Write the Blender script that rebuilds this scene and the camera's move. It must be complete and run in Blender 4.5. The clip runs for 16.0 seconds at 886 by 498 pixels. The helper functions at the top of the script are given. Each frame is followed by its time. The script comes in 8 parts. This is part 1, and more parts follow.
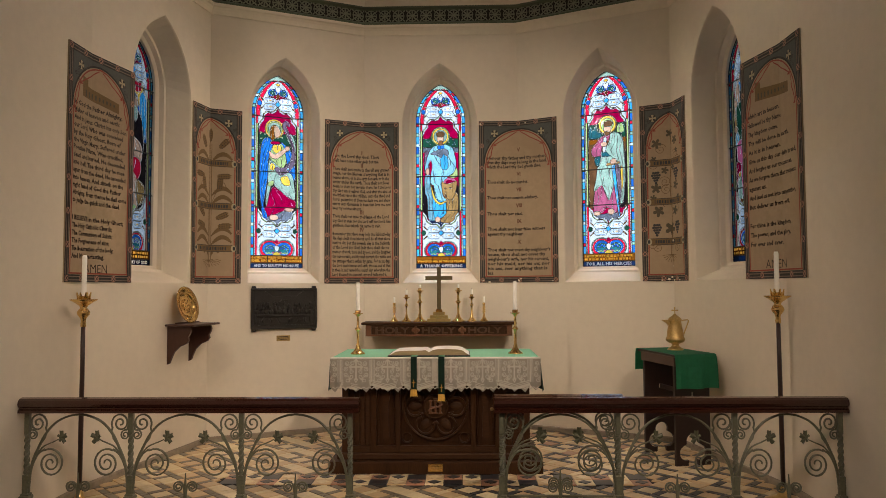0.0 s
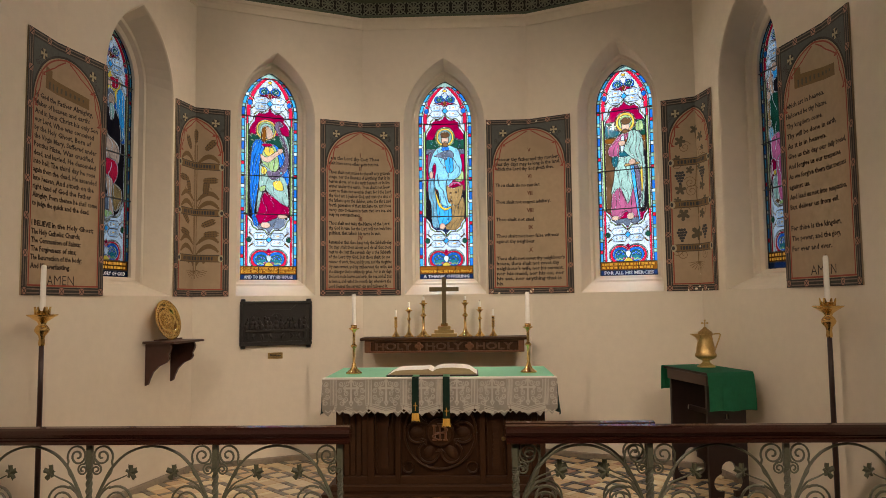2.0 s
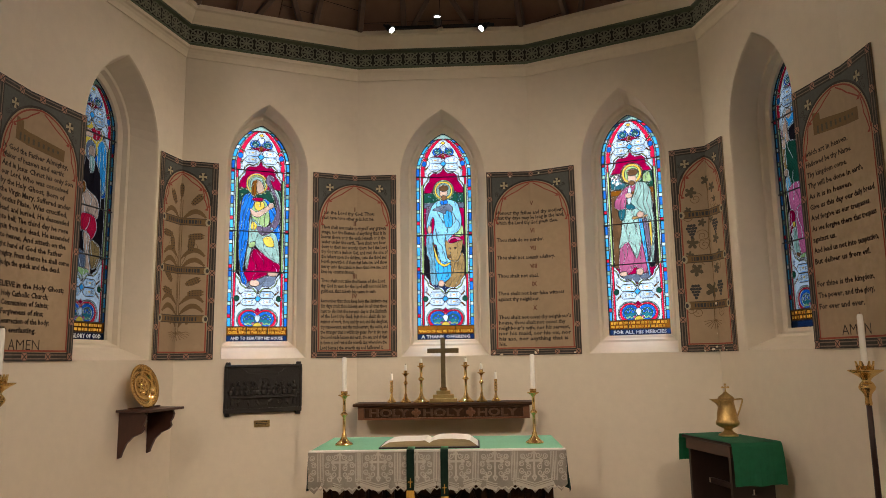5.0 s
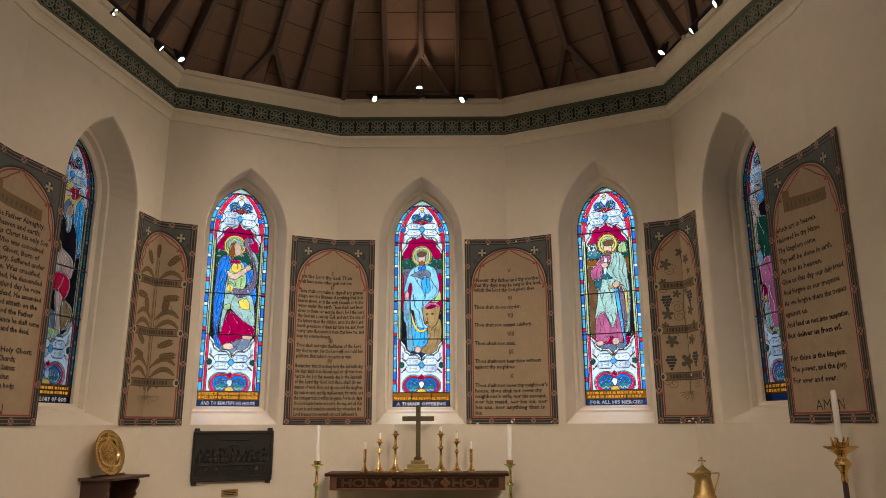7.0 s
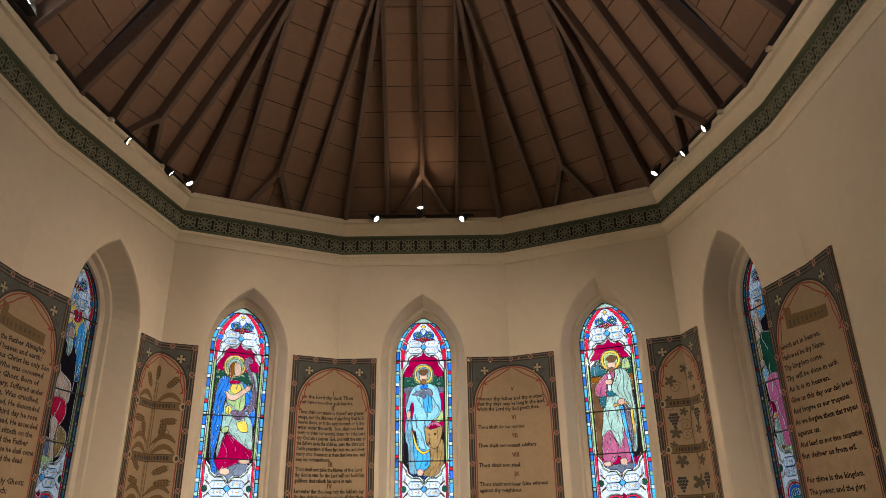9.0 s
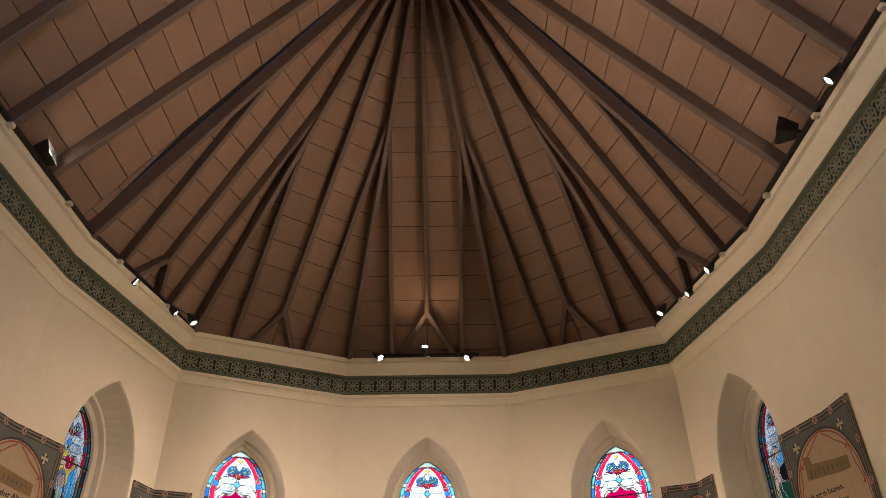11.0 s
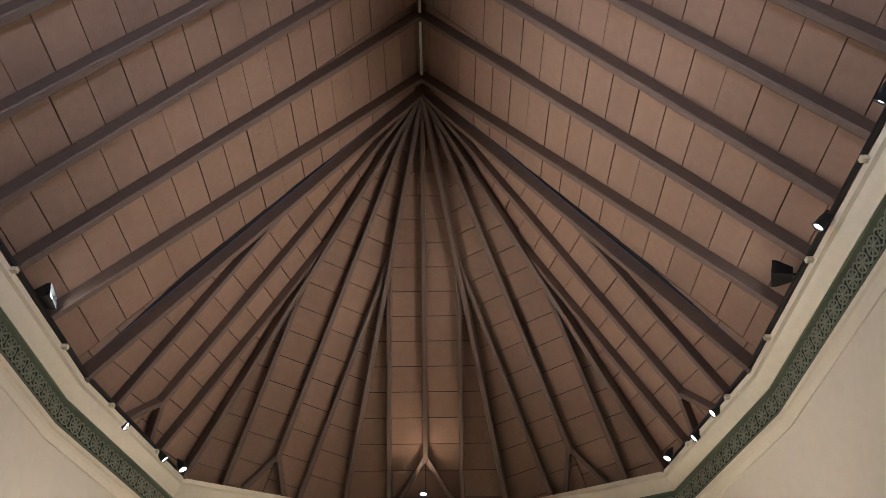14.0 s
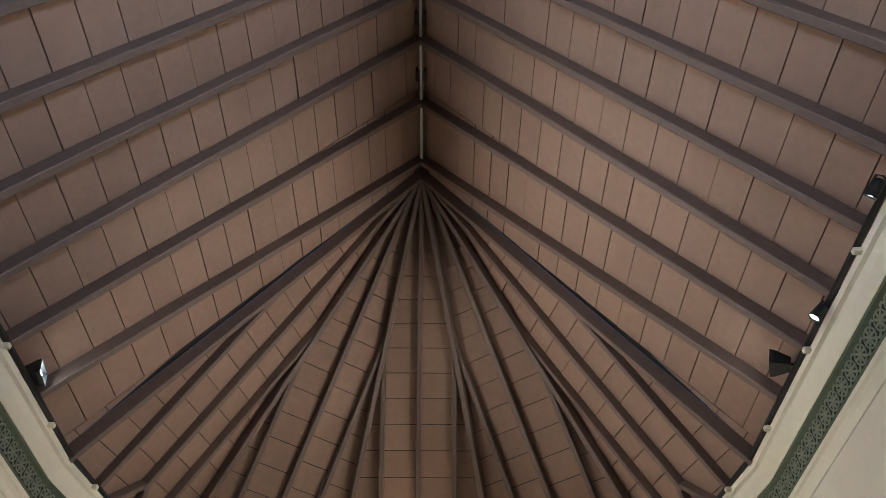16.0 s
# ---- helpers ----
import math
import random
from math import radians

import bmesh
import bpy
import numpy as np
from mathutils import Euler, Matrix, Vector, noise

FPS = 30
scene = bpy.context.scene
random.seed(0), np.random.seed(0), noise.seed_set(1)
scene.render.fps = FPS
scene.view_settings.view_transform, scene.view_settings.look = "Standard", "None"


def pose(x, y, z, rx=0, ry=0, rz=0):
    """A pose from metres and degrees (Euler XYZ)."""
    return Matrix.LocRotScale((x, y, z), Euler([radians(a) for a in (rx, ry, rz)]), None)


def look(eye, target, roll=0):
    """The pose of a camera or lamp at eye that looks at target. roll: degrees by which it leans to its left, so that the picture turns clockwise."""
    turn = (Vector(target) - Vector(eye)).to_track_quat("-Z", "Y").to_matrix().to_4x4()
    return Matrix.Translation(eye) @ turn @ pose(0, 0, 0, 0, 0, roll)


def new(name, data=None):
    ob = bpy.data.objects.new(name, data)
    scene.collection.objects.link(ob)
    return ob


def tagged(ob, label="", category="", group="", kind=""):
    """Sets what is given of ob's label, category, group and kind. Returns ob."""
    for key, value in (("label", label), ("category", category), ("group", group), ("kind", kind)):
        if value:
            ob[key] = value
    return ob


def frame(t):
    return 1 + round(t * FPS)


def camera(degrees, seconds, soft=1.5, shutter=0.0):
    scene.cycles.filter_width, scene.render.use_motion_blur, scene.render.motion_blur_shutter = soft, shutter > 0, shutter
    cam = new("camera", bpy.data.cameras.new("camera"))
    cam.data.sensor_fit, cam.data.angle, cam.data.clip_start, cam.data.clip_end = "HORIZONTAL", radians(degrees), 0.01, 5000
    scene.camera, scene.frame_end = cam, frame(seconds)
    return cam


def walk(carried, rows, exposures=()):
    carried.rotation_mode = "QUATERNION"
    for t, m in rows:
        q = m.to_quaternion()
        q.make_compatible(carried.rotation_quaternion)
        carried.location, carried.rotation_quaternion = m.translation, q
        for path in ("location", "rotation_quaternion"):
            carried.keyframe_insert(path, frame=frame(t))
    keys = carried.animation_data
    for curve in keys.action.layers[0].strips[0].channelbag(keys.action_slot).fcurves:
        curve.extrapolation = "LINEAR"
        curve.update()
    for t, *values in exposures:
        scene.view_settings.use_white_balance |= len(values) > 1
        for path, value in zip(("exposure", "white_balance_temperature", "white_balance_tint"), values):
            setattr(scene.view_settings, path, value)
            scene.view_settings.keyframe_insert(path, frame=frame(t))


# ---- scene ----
cam = camera(63.7, 16.0, soft=0.85)
# seconds, eye, yaw, pitch, roll
ROWS = [
    (0.0, 0.233, 0.162, 1.582, 1.530, 3.181, 0.304),
    (0.5, 0.259, 0.234, 1.579, 2.204, 3.233, 0.291),
    (1.0, 0.272, 0.355, 1.575, 1.824, 3.382, 0.274),
    (1.5, 0.252, 0.547, 1.569, 1.929, 3.908, 0.356),
    (2.0, 0.249, 0.773, 1.568, 2.227, 4.272, 0.643),
    (2.5, 0.280, 0.966, 1.583, 3.291, 4.969, 0.695),
    (3.0, 0.293, 1.105, 1.589, 4.003, 5.599, 0.517),
    (5.5, 0.275, 1.164, 1.638, 1.646, 9.789, 0.669),
    (6.0, 0.275, 1.129, 1.679, 0.732, 10.836, 0.232),
    (6.5, 0.266, 1.125, 1.687, 0.340, 12.177, 0.089),
    (7.0, 0.241, 1.136, 1.653, 0.253, 13.763, 0.179),
    (7.5, 0.210, 1.114, 1.693, -0.062, 14.867, 0.137),
    (8.0, 0.201, 1.106, 1.711, -0.170, 17.068, 0.402),
    (8.5, 0.181, 1.104, 1.715, -0.277, 19.587, 0.638),
    (9.0, 0.171, 1.090, 1.701, 0.007, 22.708, 0.833),
    (9.5, 0.170, 1.071, 1.742, 0.114, 25.118, 0.496),
    (10.0, 0.171, 1.067, 1.769, 0.239, 27.963, 0.491),
    (12.5, 0.165, 1.037, 1.844, 0.263, 39.017, 0.813),
    (13.0, 0.168, 1.026, 1.847, 0.294, 40.827, 0.748),
    (13.5, 0.171, 1.027, 1.860, 0.283, 42.177, 0.739),
    (14.0, 0.167, 1.026, 1.864, 0.265, 43.662, 0.747),
    (14.5, 0.165, 1.012, 1.871, 0.130, 44.976, 0.585),
    (15.0, 0.160, 1.001, 1.876, -0.135, 46.534, 0.477),
    (15.5, 0.166, 1.000, 1.877, -0.321, 48.162, 0.341),
    (16.0, 0.171, 0.994, 1.880, -0.646, 49.907, 0.169),
]
walk(cam, [(t, pose(x, y, z, 90 + pitch, roll, yaw)) for t, x, y, z, yaw, pitch, roll in ROWS], exposures=[(0.0, -0.03, 6600, 13), (3.0, -0.04, 6550, 13), (5.5, -0.07, 6500, 13), (7.5, -0.16, 6450, 14), (8.5, -0.12, 6650, 14), (10.0, 0.26, 7250, 19), (12.5, 1.05, 6050, 15), (14.0, 1.14, 5450, 9), (16.0, 1.17, 5050, 2)])

# ---- world and light ----
world = bpy.data.worlds.new("sky")
scene.world = world
world.use_nodes = True
wn = world.node_tree.nodes
sky = wn.new("ShaderNodeTexSky")
sky.sky_type, sky.sun_disc = "NISHITA", False
sky.sun_elevation, sky.sun_rotation = radians(50), radians(160)
world.node_tree.links.new(sky.outputs[0], wn["Background"].inputs[0])
wn["Background"].inputs[1].default_value = 0.10


def lamp(name, kind, m, power, color, **settings):
    data = bpy.data.lights.new(name, kind)
    data.energy, data.color = power, color
    if kind == "SPOT":
        data.spot_size, data.spot_blend = radians(settings.get("size", 70)), settings.get("blend", 0.6)
        data.shadow_soft_size = settings.get("soft", 0.04)
    if kind == "POINT":
        data.shadow_soft_size = settings.get("soft", 0.1)
    if kind == "AREA":
        data.shape, data.size, data.size_y = "RECTANGLE", settings["wide"], settings["high"]
    ob = new(name, data)
    ob.matrix_world = m
    return ob


WARM = (1.0, 0.83, 0.66)

# ---- materials ----
def mat(name, color, rough=0.6, metal=0.0, var=0.12, scale=8.0, bump=0.0, bump_scale=60.0, coat=0.0, stain=None, stain_scale=2.0, island=0.0, obj=0.0, stretch=None, spec=0.5):
    """A surface with variation at two scales, optional stains, per-piece change and fine relief."""
    m = bpy.data.materials.new(name)
    m.use_nodes = True
    nt = m.node_tree
    n, l = nt.nodes, nt.links
    b = n["Principled BSDF"]
    b.inputs["Roughness"].default_value, b.inputs["Metallic"].default_value = rough, metal
    b.inputs["Coat Weight"].default_value = coat
    b.inputs["Specular IOR Level"].default_value = spec
    tc = n.new("ShaderNodeTexCoord")
    mp = n.new("ShaderNodeMapping")
    l.new(tc.outputs["Object"], mp.inputs[0])
    if stretch:
        mp.inputs["Scale"].default_value = stretch
    big, fine = n.new("ShaderNodeTexNoise"), n.new("ShaderNodeTexNoise")
    big.inputs["Scale"].default_value, fine.inputs["Scale"].default_value = scale / 5, scale * 4
    big.inputs["Detail"].default_value, fine.inputs["Detail"].default_value = 5, 6
    l.new(mp.outputs[0], big.inputs["Vector"])
    l.new(mp.outputs[0], fine.inputs["Vector"])
    add = n.new("ShaderNodeMath")
    add.operation = "ADD"
    l.new(big.outputs[0], add.inputs[0])
    l.new(fine.outputs[0], add.inputs[1])
    value = add.outputs[0]
    for amount, node, socket in ((island, "ShaderNodeNewGeometry", "Random Per Island"), (obj, "ShaderNodeObjectInfo", "Random")):
        if amount:
            src = n.new(node)
            mul = n.new("ShaderNodeMath")
            mul.operation, mul.inputs[1].default_value = "MULTIPLY_ADD", amount
            l.new(src.outputs[socket], mul.inputs[0])
            l.new(value, mul.inputs[2])
            value = mul.outputs[0]
    rng = n.new("ShaderNodeMapRange")
    extra = island + obj
    rng.inputs["From Min"].default_value, rng.inputs["From Max"].default_value = 0.6, 1.4 + extra
    rng.inputs["To Min"].default_value, rng.inputs["To Max"].default_value = 1 - var, 1 + var
    l.new(value, rng.inputs["Value"])
    hsv = n.new("ShaderNodeHueSaturation")
    hsv.inputs["Color"].default_value = (*color, 1)
    l.new(rng.outputs[0], hsv.inputs["Value"])
    out = hsv.outputs[0]
    if stain:
        sn = n.new("ShaderNodeTexNoise")
        sn.inputs["Scale"].default_value, sn.inputs["Detail"].default_value, sn.inputs["Roughness"].default_value = stain_scale, 8, 0.65
        l.new(mp.outputs[0], sn.inputs["Vector"])
        sr = n.new("ShaderNodeMapRange")
        sr.inputs["From Min"].default_value, sr.inputs["From Max"].default_value = 0.54, 0.74
        sr.inputs["To Max"].default_value = stain[3]
        l.new(sn.outputs[0], sr.inputs["Value"])
        mx = n.new("ShaderNodeMixRGB")
        mx.inputs[2].default_value = (*stain[:3], 1)
        l.new(sr.outputs[0], mx.inputs[0])
        l.new(out, mx.inputs[1])
        out = mx.outputs[0]
    l.new(out, b.inputs["Base Color"])
    rr = n.new("ShaderNodeMapRange")
    rr.inputs["To Min"].default_value, rr.inputs["To Max"].default_value = max(0.03, rough - 0.08), min(1, rough + 0.08)
    l.new(big.outputs[0], rr.inputs["Value"])
    l.new(rr.outputs[0], b.inputs["Roughness"])
    if bump:
        bn = n.new("ShaderNodeTexNoise")
        bn.inputs["Scale"].default_value, bn.inputs["Detail"].default_value = bump_scale, 5
        l.new(mp.outputs[0], bn.inputs["Vector"])
        bp = n.new("ShaderNodeBump")
        bp.inputs["Strength"].default_value, bp.inputs["Distance"].default_value = bump, 0.01
        l.new(bn.outputs[0], bp.inputs["Height"])
        l.new(bp.outputs[0], b.inputs["Normal"])
    return m


def glow(name, color, strength):
    m = bpy.data.materials.new(name)
    m.use_nodes = True
    b = m.node_tree.nodes["Principled BSDF"]
    b.inputs["Base Color"].default_value = (*color, 1)
    b.inputs["Emission Color"].default_value, b.inputs["Emission Strength"].default_value = (*color, 1), strength
    return m


def stained(name, color, paint=0.35, scale=70.0):
    """Coloured window glass: light passes tinted, with streaks, painted matting and a faint surface gloss."""
    m = bpy.data.materials.new(name)
    m.use_nodes = True
    n, l = m.node_tree.nodes, m.node_tree.links
    n.remove(n["Principled BSDF"])
    tc = n.new("ShaderNodeTexCoord")
    a, c = n.new("ShaderNodeTexNoise"), n.new("ShaderNodeTexNoise")
    a.inputs["Scale"].default_value, c.inputs["Scale"].default_value = scale, 9
    a.inputs["Detail"].default_value, c.inputs["Detail"].default_value = 4, 4
    l.new(tc.outputs["Object"], a.inputs["Vector"])
    l.new(tc.outputs["Object"], c.inputs["Vector"])
    s = n.new("ShaderNodeMath")
    s.operation = "ADD"
    l.new(a.outputs[0], s.inputs[0])
    l.new(c.outputs[0], s.inputs[1])
    info = n.new("ShaderNodeObjectInfo")
    s2 = n.new("ShaderNodeMath")
    s2.operation, s2.inputs[1].default_value = "MULTIPLY_ADD", 0.45
    l.new(info.outputs["Random"], s2.inputs[0])
    l.new(s.outputs[0], s2.inputs[2])
    r = n.new("ShaderNodeMapRange")
    r.inputs["From Min"].default_value, r.inputs["From Max"].default_value = 0.75, 1.6
    r.inputs["To Min"].default_value, r.inputs["To Max"].default_value = 1 - paint, 1 + paint * 0.35
    l.new(s2.outputs[0], r.inputs["Value"])
    h = n.new("ShaderNodeHueSaturation")
    h.inputs["Color"].default_value = (*color, 1)
    l.new(r.outputs[0], h.inputs["Value"])
    t, g, mx = n.new("ShaderNodeBsdfTransparent"), n.new("ShaderNodeBsdfGlossy"), n.new("ShaderNodeMixShader")
    l.new(h.outputs[0], t.inputs["Color"])
    g.inputs["Roughness"].default_value = 0.06
    mx.inputs[0].default_value = 0.012
    l.new(t.outputs[0], mx.inputs[1])
    l.new(g.outputs[0], mx.inputs[2])
    l.new(mx.outputs[0], n["Material Output"].inputs["Surface"])
    return m


PLASTER = mat("cream_plaster", (0.74, 0.66, 0.53), 0.75, var=0.05, scale=3, bump=0.12, bump_scale=25, stain=(0.60, 0.52, 0.40, 0.35), stain_scale=1.3)
PLASTER_TRIM = mat("cream_gloss_paint", (0.78, 0.70, 0.55), 0.5, var=0.06, scale=5, bump=0.05, bump_scale=40)
GREEN_IRON = mat("green_paint", (0.105, 0.128, 0.078), 0.5, var=0.2, scale=10, bump=0.1)
DARK_BACK = mat("recess_darkness", (0.02, 0.022, 0.018), 0.8, var=0.3)
ROSETTE = mat("grey_green_paint", (0.215, 0.228, 0.160), 0.55, var=0.2, scale=14, bump=0.1)
ROOF_PANEL = mat("brown_roof_board", (0.272, 0.170, 0.117), 0.75, var=0.20, scale=4, bump=0.15, bump_scale=50, island=0.35, stain=(0.12, 0.07, 0.05, 0.35), stain_scale=2.0)
RAFTER = mat("stained_rafter", (0.145, 0.098, 0.076), 0.6, var=0.2, scale=6, bump=0.15, obj=0.3, stretch=(1, 1, 0.3))
GAP = mat("roof_gap", (0.03, 0.02, 0.015), 0.9)
TRACK = mat("black_metal", (0.012, 0.012, 0.012), 0.4, var=0.2)

# ---- helpers for building ----
def part(name, bm, material, parent=None, label="", smooth=False):
    me = bpy.data.meshes.new(name)
    if smooth:
        for f in bm.faces:
            f.smooth = True
    bm.to_mesh(me)
    bm.free()
    for m in material if isinstance(material, (list, tuple)) else (material,):
        me.materials.append(m)
    ob = new(name, me)
    ob.parent = parent
    if label:
        tagged(ob, label)
    return ob


def thing(name, m, label, category, group="", kind=""):
    ob = new(name)
    ob.empty_display_size = 0.1
    ob.matrix_world = m
    return tagged(ob, label, category, group, kind)


def poly(bm, pts, mi=0):
    f = bm.faces.new([bm.verts.new(p) for p in pts])
    f.material_index = mi
    return f


def box(bm, x0, x1, y0, y1, z0, z1, m=None, mi=0, bevel=0.0):
    """A block, bevelled on request, moved by m."""
    b = bevel
    lo, hi = (x0, y0, z0), (x1, y1, z1)
    if b <= 0:
        v = [bm.verts.new(((x0, x1)[i & 1], (y0, y1)[i >> 1 & 1], (z0, z1)[i >> 2])) for i in range(8)]
        fs = [bm.faces.new([v[i] for i in q]) for q in ((0, 2, 3, 1), (4, 5, 7, 6), (0, 1, 5, 4), (2, 6, 7, 3), (0, 4, 6, 2), (1, 3, 7, 5))]
    else:
        v = {}
        for i in range(8):
            s = [(i >> k) & 1 for k in range(3)]
            for ax in range(3):
                p = [hi[k] if s[k] else lo[k] for k in range(3)]
                for k in range(3):
                    if k != ax:
                        p[k] += -b if s[k] else b
                v[i, ax] = bm.verts.new(p)
        fs = []
        for ax in range(3):
            a, c = (ax + 1) % 3, (ax + 2) % 3
            for side in (0, 1):
                q = [(side << ax) | (i << a) | (j << c) for i, j in ((0, 0), (1, 0), (1, 1), (0, 1))]
                q = q if side else q[::-1]
                fs.append(bm.faces.new([v[i, ax] for i in q]))
        for ax in range(3):
            a, c = (ax + 1) % 3, (ax + 2) % 3
            for i, j in ((0, 0), (1, 0), (1, 1), (0, 1)):
                e0, e1 = (i << a) | (j << c), (i << a) | (j << c) | (1 << ax)
                fs.append(bm.faces.new([v[e0, a], v[e1, a], v[e1, c], v[e0, c]]))
        for i in range(8):
            fs.append(bm.faces.new([v[i, 0], v[i, 1], v[i, 2]]))
        v = list(v.values())
        bmesh.ops.recalc_face_normals(bm, faces=fs)
    for f in fs:
        f.material_index = mi
    if m is not None:
        for q in v:
            q.co = m @ q.co
    return fs


def lathe(bm, prof, seg=20, m=None, mi=0, cap=True):
    """A turned body from (radius, height) pairs."""
    rings = []
    for r, z in prof:
        rings.append([bm.verts.new((r * math.cos(2 * math.pi * i / seg), r * math.sin(2 * math.pi * i / seg), z)) for i in range(seg)])
    for a, b in zip(rings, rings[1:]):
        for i in range(seg):
            f = bm.faces.new((a[i], a[(i + 1) % seg], b[(i + 1) % seg], b[i]))
            f.material_index = mi
    if cap:
        bm.faces.new(rings[0][::-1]).material_index = mi
        bm.faces.new(rings[-1]).material_index = mi
    if m is not None:
        for ring in rings:
            for q in ring:
                q.co = m @ q.co


def sweep(bm, pts, ra, rb=None, sides=6, up=(0, 1, 0), mi=0, taper=None):
    """A bar along a line of points: ra across, rb along `up`."""
    rb = rb or ra
    up = Vector(up)
    pts = [Vector(p) for p in pts]
    rings = []
    for i, p in enumerate(pts):
        t = (pts[min(i + 1, len(pts) - 1)] - pts[max(i - 1, 0)]).normalized()
        s = t.cross(up)
        s = s.normalized() if s.length > 1e-4 else Vector((1, 0, 0))
        w = s.cross(t).normalized()
        k = taper(i / (len(pts) - 1)) if taper else 1
        rings.append([bm.verts.new(p + s * (ra * k * math.cos(2 * math.pi * (j + 0.5) / sides)) + w * (rb * k * math.sin(2 * math.pi * (j + 0.5) / sides))) for j in range(sides)])
    for a, b in zip(rings, rings[1:]):
        for j in range(sides):
            bm.faces.new((a[j], a[(j + 1) % sides], b[(j + 1) % sides], b[j])).material_index = mi
    bm.faces.new(rings[0][::-1]).material_index = mi
    bm.faces.new(rings[-1]).material_index = mi


def prism(bm, outline, y0, y1, m=None, mi=0):
    """An outline in x and z, drawn out from y0 to y1."""
    a = [bm.verts.new((x, y0, z)) for x, z in outline]
    b = [bm.verts.new((x, y1, z)) for x, z in outline]
    n = len(a)
    fs = [bm.faces.new(a), bm.faces.new(b[::-1])]
    fs += [bm.faces.new((a[i], b[i], b[(i + 1) % n], a[(i + 1) % n])) for i in range(n)]
    for f in fs:
        f.material_index = mi
    if m is not None:
        for q in a + b:
            q.co = m @ q.co


def arch(hw, zs, za, steps=8):
    """The right half of a pointed arch, from its springing to its point."""
    h = za - zs
    r = (hw * hw + h * h) / (2 * hw)
    cx = hw - r
    top = math.atan2(h, -cx)
    return [(cx + r * math.cos(top * i / steps), zs + r * math.sin(top * i / steps)) for i in range(steps + 1)]


def opening(hw, z0, zs, za, steps=8):
    """A pointed opening, from the foot's middle up the right side, over the point and down the left."""
    right = [(hw, z0), *arch(hw, zs, za, steps)]
    return right, [(-x, z) for x, z in right]


# ---- plan of the apse ----
FLOOR = 0.03
C2, C1, C0 = Vector((-0.8725, 8.178)), Vector((-2.388, 7.453)), Vector((-2.72, 5.696))
flip = lambda p: Vector((-p.x, p.y))
BACK_Y = -3.5
PLAN = [Vector((-2.74, BACK_Y)), C0, C1, C2, flip(C2), flip(C1), flip(C0), Vector((2.74, BACK_Y))]
WALL_TOP = 4.97


def offset(pts, d):
    """The line of points moved inwards by d, with mitred corners."""
    out = []
    for i, p in enumerate(pts):
        dirs = []
        if i:
            dirs.append((p - pts[i - 1]).normalized())
        if i < len(pts) - 1:
            dirs.append((pts[i + 1] - p).normalized())
        ns = [Vector((t.y, -t.x)) for t in dirs]
        b = sum(ns, Vector((0, 0))).normalized()
        out.append(p + b * (d / b.dot(ns[0])))
    return out


def facet(i):
    """The frame of the wall from PLAN[i] to PLAN[i + 1]: x along it to the right, y outwards, z up."""
    a, b = PLAN[i], PLAN[i + 1]
    t = (b - a).normalized()
    return Matrix(((t.x, -t.y, 0, a.x), (t.y, t.x, 0, a.y), (0, 0, 1, 0), (0, 0, 0, 1))), (b - a).length


THICK = 0.5
OUTER = offset(PLAN, -THICK)
# glass: half width, foot, springing, point; the opening in the wall face the same
GLASS = (0.29, 1.82, 3.56, 4.0)
REVEAL = (1.65, 3.44)
DEPTH = 0.32
# the middle of each window along its wall; of its opening in the wall face half the width, the shift along the wall and the point
WINDOW_AT = {1: (0.98, 0.455, 0.0, 4.165), 2: (0.765, 0.39, 0.02, 4.12), 3: (0.8635, 0.43, 0.0, 4.16), 4: (0.935, 0.405, 0.0, 4.18), 5: (0.835, 0.43, 0.0, 4.165)}
NAMES = ["wall_west", "wall_northwest", "wall_north_left", "wall_north", "wall_north_right", "wall_northeast", "wall_east"]


